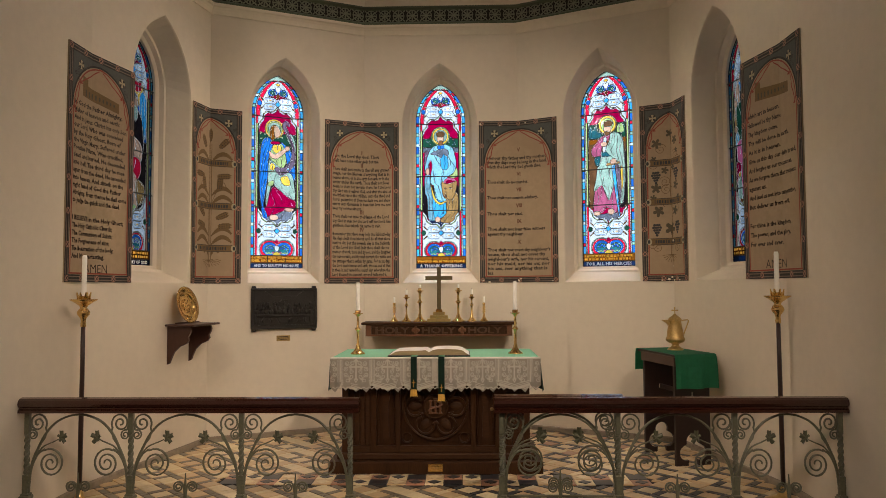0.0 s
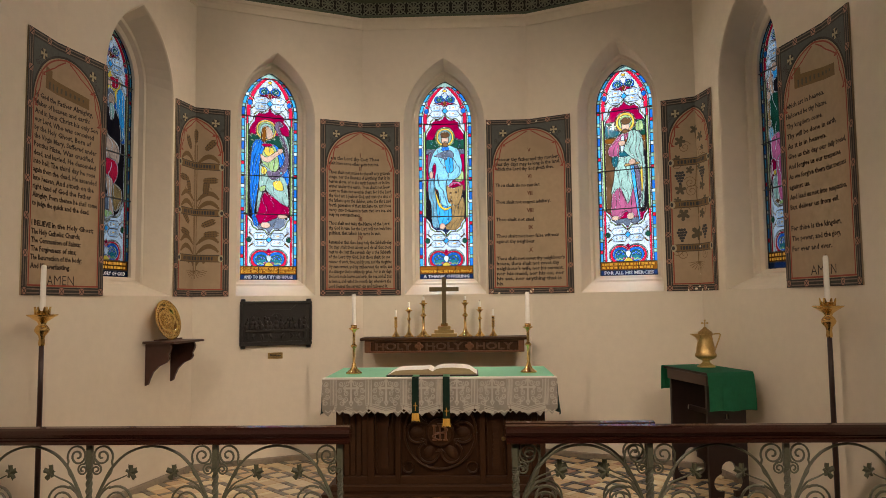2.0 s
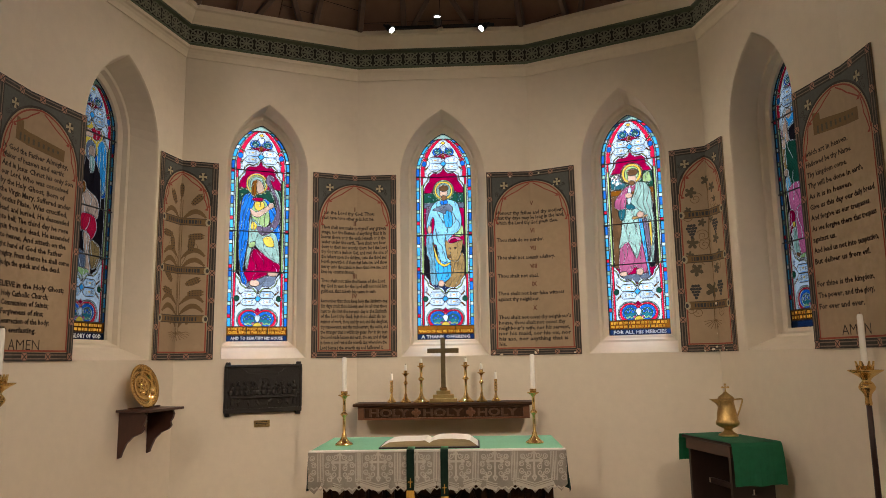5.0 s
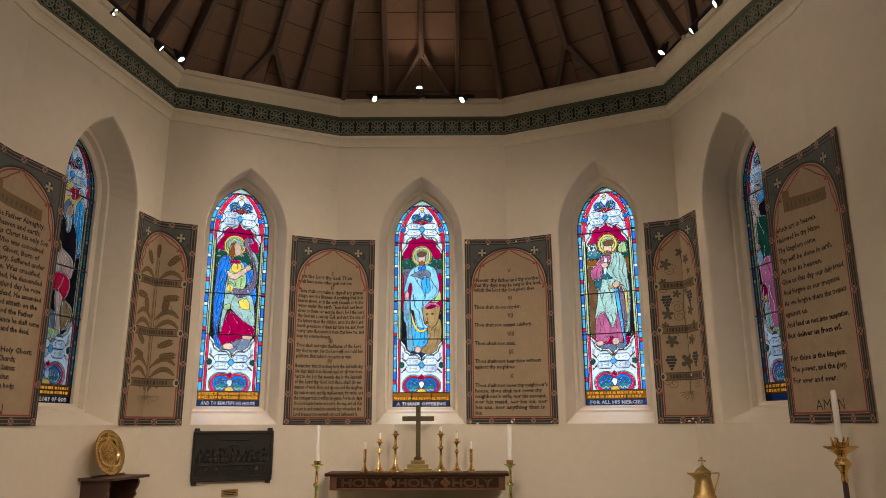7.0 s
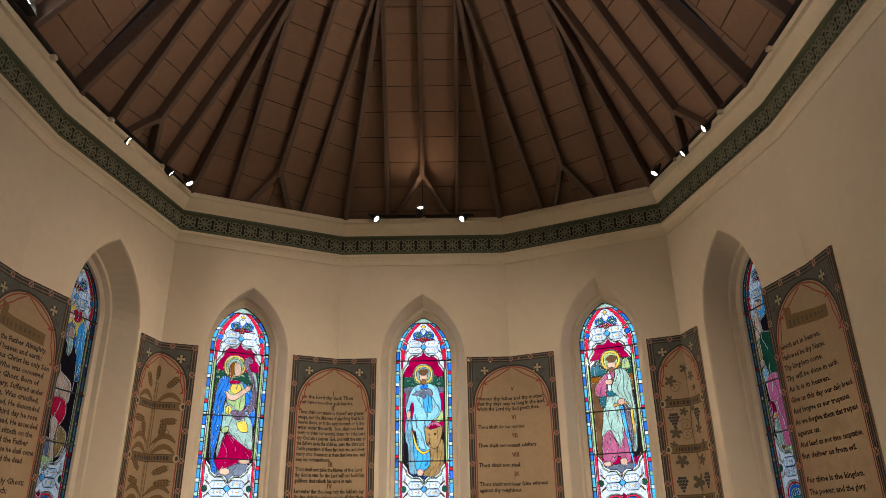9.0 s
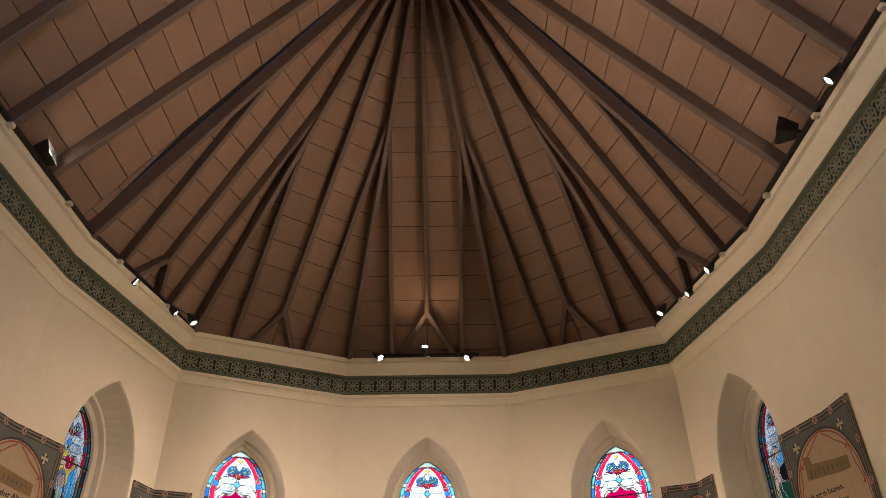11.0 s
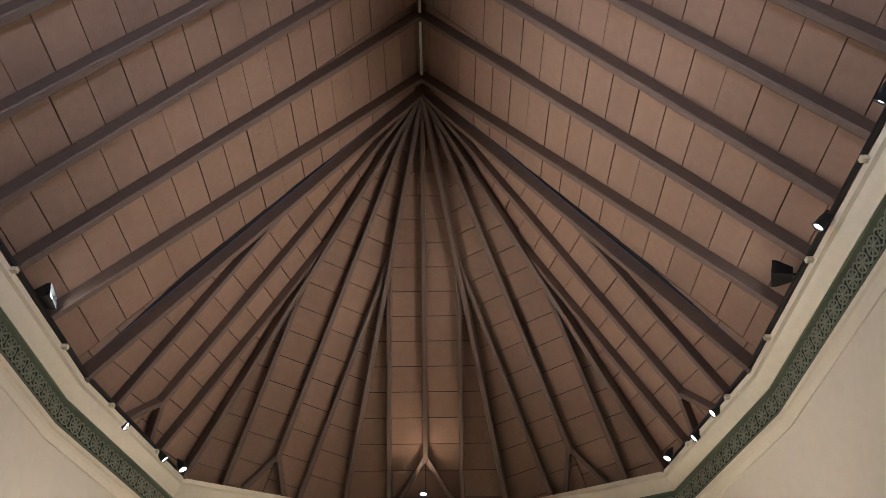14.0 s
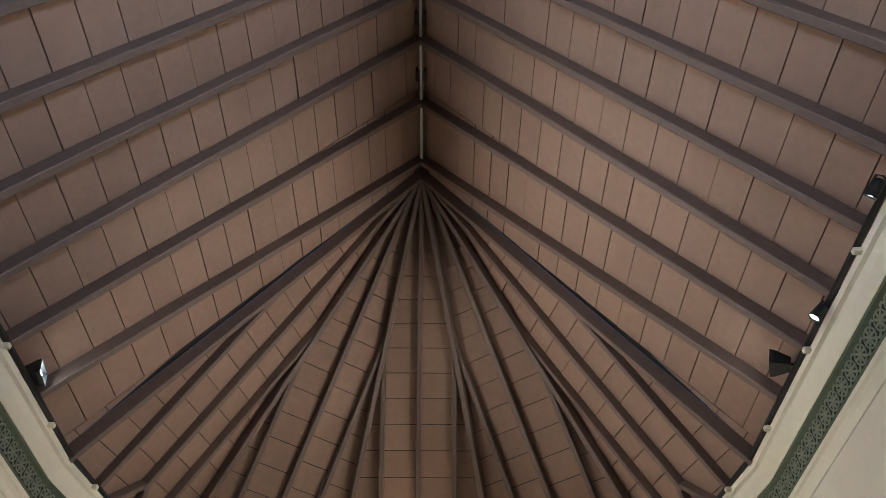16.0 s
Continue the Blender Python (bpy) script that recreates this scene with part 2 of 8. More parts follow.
def wall(i):
    m, length = facet(i)
    inv = m.inverted()
    o0, o1 = (inv @ Vector((*OUTER[k], 0)) for k in (i, i + 1))
    bm = bmesh.new()
    if i in WINDOW_AT:
        c, face, shift, point = WINDOW_AT[i]
        rings = []
        for (hw, z0, zs, za), y in (((face, *REVEAL, point), 0), ((face - 0.008, REVEAL[0] + 0.008, REVEAL[1], point - 0.010), 0.012), ((0.362, 1.752, 3.53, 4.082), DEPTH - 0.10), ((0.338, 1.772, 3.54, 4.052), DEPTH - 0.095), ((0.328, 1.79, 3.54, 4.040), DEPTH - 0.05), ((0.292, 1.818, 3.56, 4.003), DEPTH - 0.03), ((0.292, 1.818, 3.56, 4.003), DEPTH + 0.05), ((0.40, 1.75, 3.60, 4.12), THICK)):
            right, left = opening(hw, z0, zs, za, 10)
            loop = right + left[::-1][1:]
            rings.append([bm.verts.new((c + x + (shift if y < 0.1 else 0), y, z)) for x, z in loop])
        for a, b in zip(rings, rings[1:]):
            for k in range(len(a)):
                bm.faces.new((a[k], a[(k + 1) % len(a)], b[(k + 1) % len(b)], b[k]))
        for ring, x0, x1, y in ((rings[0], 0, length, 0), (rings[-1], o0.x, o1.x, THICK)):
            n = len(ring)
            half = n // 2
            bl, br, tl, tr = (bm.verts.new((x, y, z)) for x, z in ((x0, 0), (x1, 0), (x0, WALL_TOP), (x1, WALL_TOP)))
            bm.faces.new([ring[0], br, tr, ring[half]] + ring[1:half][::-1])
            bm.faces.new([ring[half], tl, bl, ring[n - 1]] + ring[half + 1:n - 1][::-1])
            bm.faces.new([bl, br, ring[0], ring[n - 1]])
            bm.faces.new([tl, ring[half], tr])
    else:
        for x0, x1, y in ((0, length, 0), (o0.x, o1.x, THICK)):
            poly(bm, [(x0, y, 0), (x1, y, 0), (x1, y, WALL_TOP), (x0, y, WALL_TOP)])
    poly(bm, [(0, 0, WALL_TOP), (length, 0, WALL_TOP), (o1.x, THICK, WALL_TOP), (o0.x, THICK, WALL_TOP)])
    bmesh.ops.remove_doubles(bm, verts=bm.verts, dist=1e-5)
    bmesh.ops.recalc_face_normals(bm, faces=bm.faces)
    ob = part(NAMES[i], bm, PLASTER)
    ob.matrix_world = m
    return tagged(ob, "cream painted plaster wall" + (" with a splayed pointed window opening" if i in WINDOW_AT else ""), "wall", kind="structure")


WALLS = [wall(i) for i in range(7)]
bm = bmesh.new()
box(bm, -3.3, 3.3, BACK_Y - 0.4, BACK_Y, 0, 8.6)
tagged(part("wall_south", bm, PLASTER), "plain cream plaster wall closing the nave", "wall", kind="structure")


def band(bm, prof, closed=True, path=PLAN, mi=0):
    """A moulding: (inset, height) pairs drawn round the walls with mitred corners."""
    rows = [[bm.verts.new((q.x, q.y, z)) for q in offset(path, d)] for d, z in prof]
    pairs = list(zip(rows, rows[1:])) + ([(rows[-1], rows[0])] if closed else [])
    for a, b in pairs:
        for k in range(len(a) - 1):
            bm.faces.new((a[k], a[k + 1], b[k + 1], b[k])).material_index = mi
    bmesh.ops.recalc_face_normals(bm, faces=bm.faces)


cornice = thing("cornice", pose(0, 0, 0), "cream plaster cornice with a green pierced frieze", "cornice", kind="structure")
bm = bmesh.new()
band(bm, [(-0.01, 4.478), (0.010, 4.482), (0.013, 4.50), (0.020, 4.53), (0.034, 4.555), (0.050, 4.566), (0.052, 4.593), (-0.01, 4.593)])
part("lower_moulding", bm, PLASTER_TRIM, cornice)
bm = bmesh.new()
band(bm, [(-0.01, 4.593), (0.055, 4.593), (0.055, 4.612), (0.038, 4.622), (0.03, 4.63), (0.03, 4.765), (0.038, 4.772), (0.06, 4.784), (0.06, 4.802), (-0.01, 4.802)])
part("frieze", bm, GREEN_IRON, cornice, "dark green painted frieze")
# flat sheet; the darkness of a pierced recess is put into its colour
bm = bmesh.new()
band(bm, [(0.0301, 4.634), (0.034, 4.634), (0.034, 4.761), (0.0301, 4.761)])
part("frieze_backing", bm, DARK_BACK, cornice, "flat near-black ground with the recess darkness in its colour")
bm = bmesh.new()
band(bm, [(-0.01, 4.802), (0.065, 4.802), (0.07, 4.82), (0.10, 4.87), (0.12, 4.915), (0.145, 4.925), (0.15, 4.965), (-0.01, 4.97)])
part("upper_cove", bm, PLASTER_TRIM, cornice, "cream painted cove moulding")

# ---- roof ----
APEX = Vector((0.0, 5.60, 8.79))
EAVE = 4.95
SPRING_L, SPRING_R = Vector((-2.735, 5.59)), Vector((2.735, 5.59))


def clip(pts, a, n):
    """The part of a flat outline on the side of the line through a towards n."""
    out = []
    for p, q in zip(pts, pts[1:] + pts[:1]):
        dp, dq = (p - a).dot(n), (q - a).dot(n)
        if dp >= 0:
            out.append(p)
        if dp * dq < 0:
            out.append(p.lerp(q, dp / (dp - dq)))
    return out


def plane_frame(a, b, top):
    """x along the eave from a to b, y up the slope, z into the room."""
    a3, b3 = Vector((*a, EAVE)), Vector((*b, EAVE))
    x = (b3 - a3).normalized()
    y = (top - a3) - x * (top - a3).dot(x)
    height = y.length
    y.normalize()
    z = x.cross(y)
    return Matrix(((x.x, y.x, z.x, a3.x), (x.y, y.y, z.y, a3.y), (x.z, y.z, z.z, a3.z), (0, 0, 0, 1))), (b3 - a3).length, height, (top - a3).dot(x)


ceil_bm = bmesh.new()
roof_frame = thing("roof_frame", pose(0, 0, 0), "dark stained timber rafters carrying the boarded roof", "rafters", kind="structure")
ROW = 0.266


def panels(m, outline, bays, height, start=0.0, stagger=1.0):
    """Boards in rows between the rafters, each proud of the dark ground, and the ground itself."""
    inset = [Vector(p) for p in outline]
    poly(ceil_bm, [m @ Vector((p.x, p.y, -0.03)) for p in inset], 1)
    edges = list(zip(inset, inset[1:] + inset[:1]))
    for k, (u0, u1) in enumerate(zip(bays, bays[1:])):
        s = start - ROW * (2 + stagger * ((k * 7) % 5) / 5)
        while s < height:
            g = 0.004
            quad = [Vector(p) for p in ((u0 + g, s + g), (u1 - g, s + g), (u1 - g, s + ROW - g), (u0 + g, s + ROW - g))]
            for p, q in edges:
                n = Vector((-(q - p).y, (q - p).x))
                quad = clip(quad, p, n) if quad else quad
            if len(quad) > 2:
                d = -random.uniform(0.0, 0.006)
                tilt = random.uniform(-0.004, 0.004)
                top = [ceil_bm.verts.new(m @ Vector((p.x, p.y, d + tilt * (p.y - s) / ROW))) for p in quad]
                low = [ceil_bm.verts.new(m @ Vector((p.x, p.y, -0.03))) for p in quad]
                ceil_bm.faces.new(top)
                for i in range(len(top)):
                    j = (i + 1) % len(top)
                    ceil_bm.faces.new((low[i], low[j], top[j], top[i]))
            s += ROW


def rafter(m, u, s0, s1, w=0.05, d=0.10, u1=None, name="rafter"):
    bm = bmesh.new()
    a, b = Vector((u, s0, 0)), Vector((u if u1 is None else u1, s1, 0))
    t = (b - a).normalized()
    side = Vector((t.y, -t.x, 0)) * (w / 2)
    c = 0.008
    ring = [side * 1 + Vector((0, 0, 0)), side + Vector((0, 0, d - c)), side * (1 - 2 * c / w) + Vector((0, 0, d)), -side * (1 - 2 * c / w) + Vector((0, 0, d)), -side + Vector((0, 0, d - c)), -side]
    lo, hi = [bm.verts.new(a + r) for r in ring], [bm.verts.new(b + r) for r in ring]
    for i in range(len(ring)):
        j = (i + 1) % len(ring)
        bm.faces.new((lo[i], lo[j], hi[j], hi[i]))
    bm.faces.new(lo)
    bm.faces.new(hi[::-1])
    bmesh.ops.recalc_face_normals(bm, faces=bm.faces)
    ob = part(name, bm, RAFTER, roof_frame)
    ob.matrix_world = m
    return ob


def hip(a, b, w=0.055, d=0.13):
    """A beam from a to b, its depth hanging down."""
    a, b = Vector(a), Vector(b)
    y = (b - a).normalized()
    x = y.cross(Vector((0, 0, 1))).normalized()
    z = y.cross(x)
    z = -z if z.z > 0 else z
    x = y.cross(z)
    m = Matrix(((x.x, y.x, z.x, a.x), (x.y, y.y, z.y, a.y), (x.z, y.z, z.z, a.z), (0, 0, 0, 1)))
    rafter(m, 0, 0, (b - a).length, w, d, name="hip_rafter")


def leaning_frame(a, b, top):
    """y up the middle of a sloping face from its eave to the point, x across it, z into the room; with the eave's ends and the point in that frame."""
    a3, b3 = Vector((*a, EAVE)), Vector((*b, EAVE))
    mid = (a3 + b3) / 2
    y = (top - mid).normalized()
    z = (b3 - a3).cross(y).normalized()
    x = y.cross(z)
    m = Matrix(((x.x, y.x, z.x, mid.x), (x.y, y.y, z.y, mid.y), (x.z, y.z, z.z, mid.z), (0, 0, 0, 1)))
    inv = m.inverted()
    return m, inv @ a3, inv @ b3, (top - mid).length


# five sloping faces that meet at the point: a forked rafter up the middle of each, jack rafters beside it that end on the hips
FACES = [(C0, C1, (0.275, 0.71)), (C1, C2, (0.265, 0.71)), (C2, flip(C2), (0.285, 0.713)), (flip(C2), flip(C1), (0.29, 0.745)), (flip(C1), flip(C0), (0.285, 0.745))]
for n, (a, b, jacks) in enumerate(FACES):
    m, la, lb, height = leaning_frame(a, b, APEX)
    at = lambda k: la.lerp(lb, k)
    panels(m, [(la.x, la.y), (lb.x, lb.y), (0, height)], [la.x, *(at(k).x for k in jacks[:1]), 0.0, *(at(k).x for k in jacks[1:]), lb.x], height, 0.156, 0.0 if n == 2 else 1.0)
    for k in jacks:
        q = at(k)
        rafter(m, q.x, q.y + 0.02, q.y + height * 2 * min(k, 1 - k) - 0.03, 0.05, 0.09)
    fork = (0.36, 0.40, 0.51, 0.44, 0.38)[n]
    rafter(m, 0, fork, height * 0.985, 0.055, 0.09)
    for side in (-1, 1):
        f = at(0.5 + side * 0.24 * (0.85 if n == 2 else 0.62))
        rafter(m, f.x, f.y, fork + 0.035, 0.05, 0.085, u1=side * 0.014, name="fork_strut")
for a, b in ((SPRING_L, C0), (flip(C0), SPRING_R)):
    m, length, height, ux = plane_frame(a, b, APEX)
    panels(m, [(0, 0), (length, 0), (ux, height)], [0, length], height)
for c in (C0, C1, C2, flip(C2), flip(C1), flip(C0)):
    hip(Vector((*c, EAVE)).lerp(APEX, 0.02), APEX - Vector((0, 0, 0.01)))
# straight roof over the choir
RIDGE_END = BACK_Y - 0.3
# the places of the common rafters along the wall and along the ridge; the first two lean towards the point
COMMONS = [(4.97, 5.42), (4.45, 4.68), (3.97, 3.98)] + [(3.47 - 0.49 * k, 3.47 - 0.49 * k) for k in range(15)]
for side in (-1, 1):
    a, b = (Vector((-2.735, RIDGE_END)), SPRING_L) if side < 0 else (SPRING_R, Vector((2.735, RIDGE_END)))
    m, length, height, ux = plane_frame(a, b, Vector((0, RIDGE_END if side < 0 else APEX.y - 0.01, APEX.z)))
    along = lambda y: y - RIDGE_END if side < 0 else SPRING_R.y - y
    us = sorted([0.0, length] + [along((p + q) / 2) for p, q in COMMONS[1:]])
    panels(m, [(0, 0), (length, 0), (length, height), (0, height)], us, height, 0.05)
    for p, q in COMMONS:
        rafter(m, along(p), 0.0, height, 0.06, 0.115, u1=along(q))
ceil_bm.normal_update()
tagged(part("ceiling", ceil_bm, (ROOF_PANEL, GAP)), "brown boarded roof ceiling with open joints", "ceiling", kind="structure")
bm = bmesh.new()
box(bm, -0.03, 0.03, RIDGE_END, APEX.y, APEX.z - 0.10, APEX.z)
tagged(part("ridge_beam", bm, RAFTER, roof_frame), "dark ridge board")

# ---- stained glass windows ----
G = {k: stained("glass_" + k, c, p) for k, c, p in (
    ("blue", (0.012, 0.17, 0.62), 0.55), ("sky", (0.05, 0.40, 0.80), 0.4), ("red", (0.62, 0.012, 0.06), 0.5), ("crimson", (0.36, 0.0, 0.055), 0.65),
    ("white", (0.66, 0.76, 0.88), 0.5), ("pale", (0.34, 0.52, 0.46), 0.55), ("lime", (0.36, 0.50, 0.22), 0.55), ("yellow", (0.70, 0.50, 0.08), 0.5),
    ("amber", (0.25, 0.085, 0.008), 0.5), ("green", (0.012, 0.08, 0.05), 0.8), ("violet", (0.19, 0.14, 0.22), 0.6), ("pink", (0.56, 0.14, 0.28), 0.5),
    ("flesh", (0.66, 0.44, 0.33), 0.5), ("brown", (0.20, 0.10, 0.045), 0.65), ("grey", (0.18, 0.22, 0.30), 0.7), ("dark", (0.010, 0.008, 0.012), 0.7), ("teal", (0.02, 0.17, 0.22), 0.65), ("ink", (0.01, 0.03, 0.10), 0.5), ("ice", (0.22, 0.50, 0.66), 0.6), ("tan", (0.40, 0.25, 0.10), 0.6))}
for k in ("blue", "sky", "red", "crimson", "white", "pale", "lime", "yellow", "violet", "pink", "flesh", "brown", "grey", "teal", "ice", "tan", "green", "dark", "amber", "ink"):
    c = G[k].node_tree.nodes["Hue/Saturation/Value"].inputs["Color"].default_value
    G[k + "_shade"] = stained("glass_" + k + "_painted", [0.42 * q for q in c[:3]], 0.5)
LEAD = mat("lead_came", (0.012, 0.012, 0.014), 0.6, var=0.2)
DAYLIGHT = glow("overcast_daylight", (0.86, 0.94, 1.0), 1.75)
# side windows' backdrop, its glow dimmed because they look darker at a slant
DIM_DAYLIGHT = glow("dimmed_daylight", (0.80, 0.92, 1.0), 0.45)
for m in (DAYLIGHT, DIM_DAYLIGHT):
    m.node_tree.nodes["Principled BSDF"].inputs["Base Color"].default_value = (0, 0, 0, 1)
    m.node_tree.nodes["Principled BSDF"].inputs["Specular IOR Level"].default_value = 0


def letters(text, size, width=None, align="CENTER", res=1, spacing=1.0, bold=0.0):
    """The outline of a line of writing as (points, faces) flat in x and z, fitted to a width."""
    cu = bpy.data.curves.new("writing", "FONT")
    cu.body, cu.size, cu.align_x, cu.resolution_u, cu.space_character, cu.offset = text, size, align, res, spacing, bold
    ob = bpy.data.objects.new("writing", cu)
    me = ob.to_mesh()
    pts = [(v.co.x, v.co.y) for v in me.vertices]
    faces = [list(p.vertices) for p in me.polygons]
    ob.to_mesh_clear()
    bpy.data.objects.remove(ob)
    bpy.data.curves.remove(cu)
    if width and pts:
        lo, hi = min(p[0] for p in pts), max(p[0] for p in pts)
        k = width / max(hi - lo, 1e-6)
        pts = [(x * k, z) for x, z in pts]
    return pts, faces


def write(bm, text, x, z, size, y, width=None, align="CENTER", mi=0, res=1, bold=0.0):
    pts, faces = letters(text, size, width, align, res, 1.0, bold)
    vs = [bm.verts.new((x + px, y, z + pz)) for px, pz in pts]
    for f in faces:
        try:
            bm.faces.new([vs[i] for i in f]).material_index = mi
        except ValueError:
            pass


def half_width(z):
    hw, z0, zs, za = GLASS
    if z <= zs:
        return hw
    h = za - zs
    r = (hw * hw + h * h) / (2 * hw)
    return max(0.0, hw - r + math.sqrt(max(0, r * r - (z - zs) ** 2)))


def table(*pairs):
    """A line through (height, across) pairs."""
    zs, xs = [p[0] for p in pairs], [p[1] for p in pairs]
    return lambda z: float(np.interp(z, zs, xs))


def ring(cz, r, cx=0.0, rx=None):
    """Left and right sides of an oval; no width beyond it."""
    rx = rx or r
    d = lambda z: rx * math.sqrt(max(0, 1 - ((z - cz) / r) ** 2))
    return (lambda z: cx - d(z)), (lambda z: cx + d(z))


class Glazing:
    """Panes that fill the window side by side, each with its lead."""

    def __init__(self, parent):
        self.parent, self.lead, self.paint = parent, bmesh.new(), bmesh.new()

    def pane(self, outline, key):
        bm = bmesh.new()
        a = [bm.verts.new((x, 0.0, z)) for x, z in outline]
        bm.faces.new(a)
        part("pane", bm, G[key], self.parent)
        xs, zs_ = [p[0] for p in outline], [p[1] for p in outline]
        w_, h_ = max(xs) - min(xs), max(zs_) - min(zs_)
        cx_, cz_ = sum(xs) / len(xs), (max(zs_) + min(zs_)) / 2
        if key == "white" and h_ < 0.1 and w_ > 0.08:
            # painted foliage on the pale quarries
            for s_ in (-1, 0, 1):
                c_ = (cx_ + s_ * w_ * 0.28, cz_)
                pts_ = [(c_[0] + (0.018 - 0.014 * t_ / 14) * math.cos(t_ * 0.62 * (1 if s_ else -1)), -0.002, c_[1] + (0.018 - 0.014 * t_ / 14) * math.sin(t_ * 0.62)) for t_ in range(15)]
                sweep(self.paint, pts_, 0.0014, 0.001, 4)
            rim = [(cx_ + (x_ - cx_) * 0.80, -0.002, cz_ + (z_ - cz_) * 0.72) for x_, z_ in outline]
            sweep(self.paint, rim + rim[:1], 0.0013, 0.001, 4)
        elif h_ > 0.12 and 0.05 < w_ < 0.25 and key not in ("dark", "green"):
            # painted folds that follow the pane
            n_ = len(outline) // 2
            for f_ in ((0.3, 0.62) if w_ < 0.11 else (0.2, 0.4, 0.6, 0.8)):
                fold = []
                for q_ in range(n_):
                    (xa, za), (xb, _) = outline[q_], outline[-1 - q_]
                    fold.append((xa + (xb - xa) * (f_ + 0.10 * math.sin(za * 23 + f_ * 9)), -0.002, za))
                k0, k1 = (0, n_ - 1) if f_ in (0.4, 0.62) else (0, max(2, int(n_ * 0.7)))
                sweep(self.paint, fold[k0:k1 + 1], 0.0022, 0.001, 4, taper=lambda t: 1.3 - t)
        elif key in ("sky", "blue", "pale", "lime") and h_ < 0.4 and w_ < 0.05:
            if h_ > 0.06:
                for z_ in np.arange(min(zs_) + 0.02, max(zs_) - 0.01, 0.028 if key in ("sky", "blue") else 0.036):
                    x_ = float(np.interp(z_, sorted(zs_[:len(zs_) // 2]), [p for _, p in sorted(zip(zs_[:len(zs_) // 2], xs[:len(xs) // 2]))])) + w_ * 0.25
                    sweep(self.paint, [(x_ - 0.006, -0.002, z_ - 0.006), (x_ + 0.006, -0.002, z_ + 0.006)], 0.0022, 0.001, 4)
        pts = [(x, 0, z) for x, z in outline]
        for p, q in zip(pts, pts[1:] + pts[:1]):
            if (Vector(p) - Vector(q)).length > 1e-4:
                sweep(self.lead, [p, q], 0.0056, 0.006, 4)

    def rows(self, z0, z1, bounds, keys, step=0.03):
        """Panes between neighbouring lines from z0 to z1."""
        n = max(1, round((z1 - z0) / step))
        zs = [z0 + (z1 - z0) * i / n for i in range(n + 1)]
        for k, key in enumerate(keys):
            if key is None:
                continue
            run = []
            for z in zs + [None]:
                xa, xb = (bounds[k](z), bounds[k + 1](z)) if z is not None else (0, 0)
                if z is not None and xb - xa > 0.0015:
                    run.append((xa, xb, z))
                elif run:
                    if len(run) > 1:
                        self.pane([(a, z_) for a, b, z_ in run] + [(b, z_) for a, b, z_ in run[::-1]], key)
                    run = []


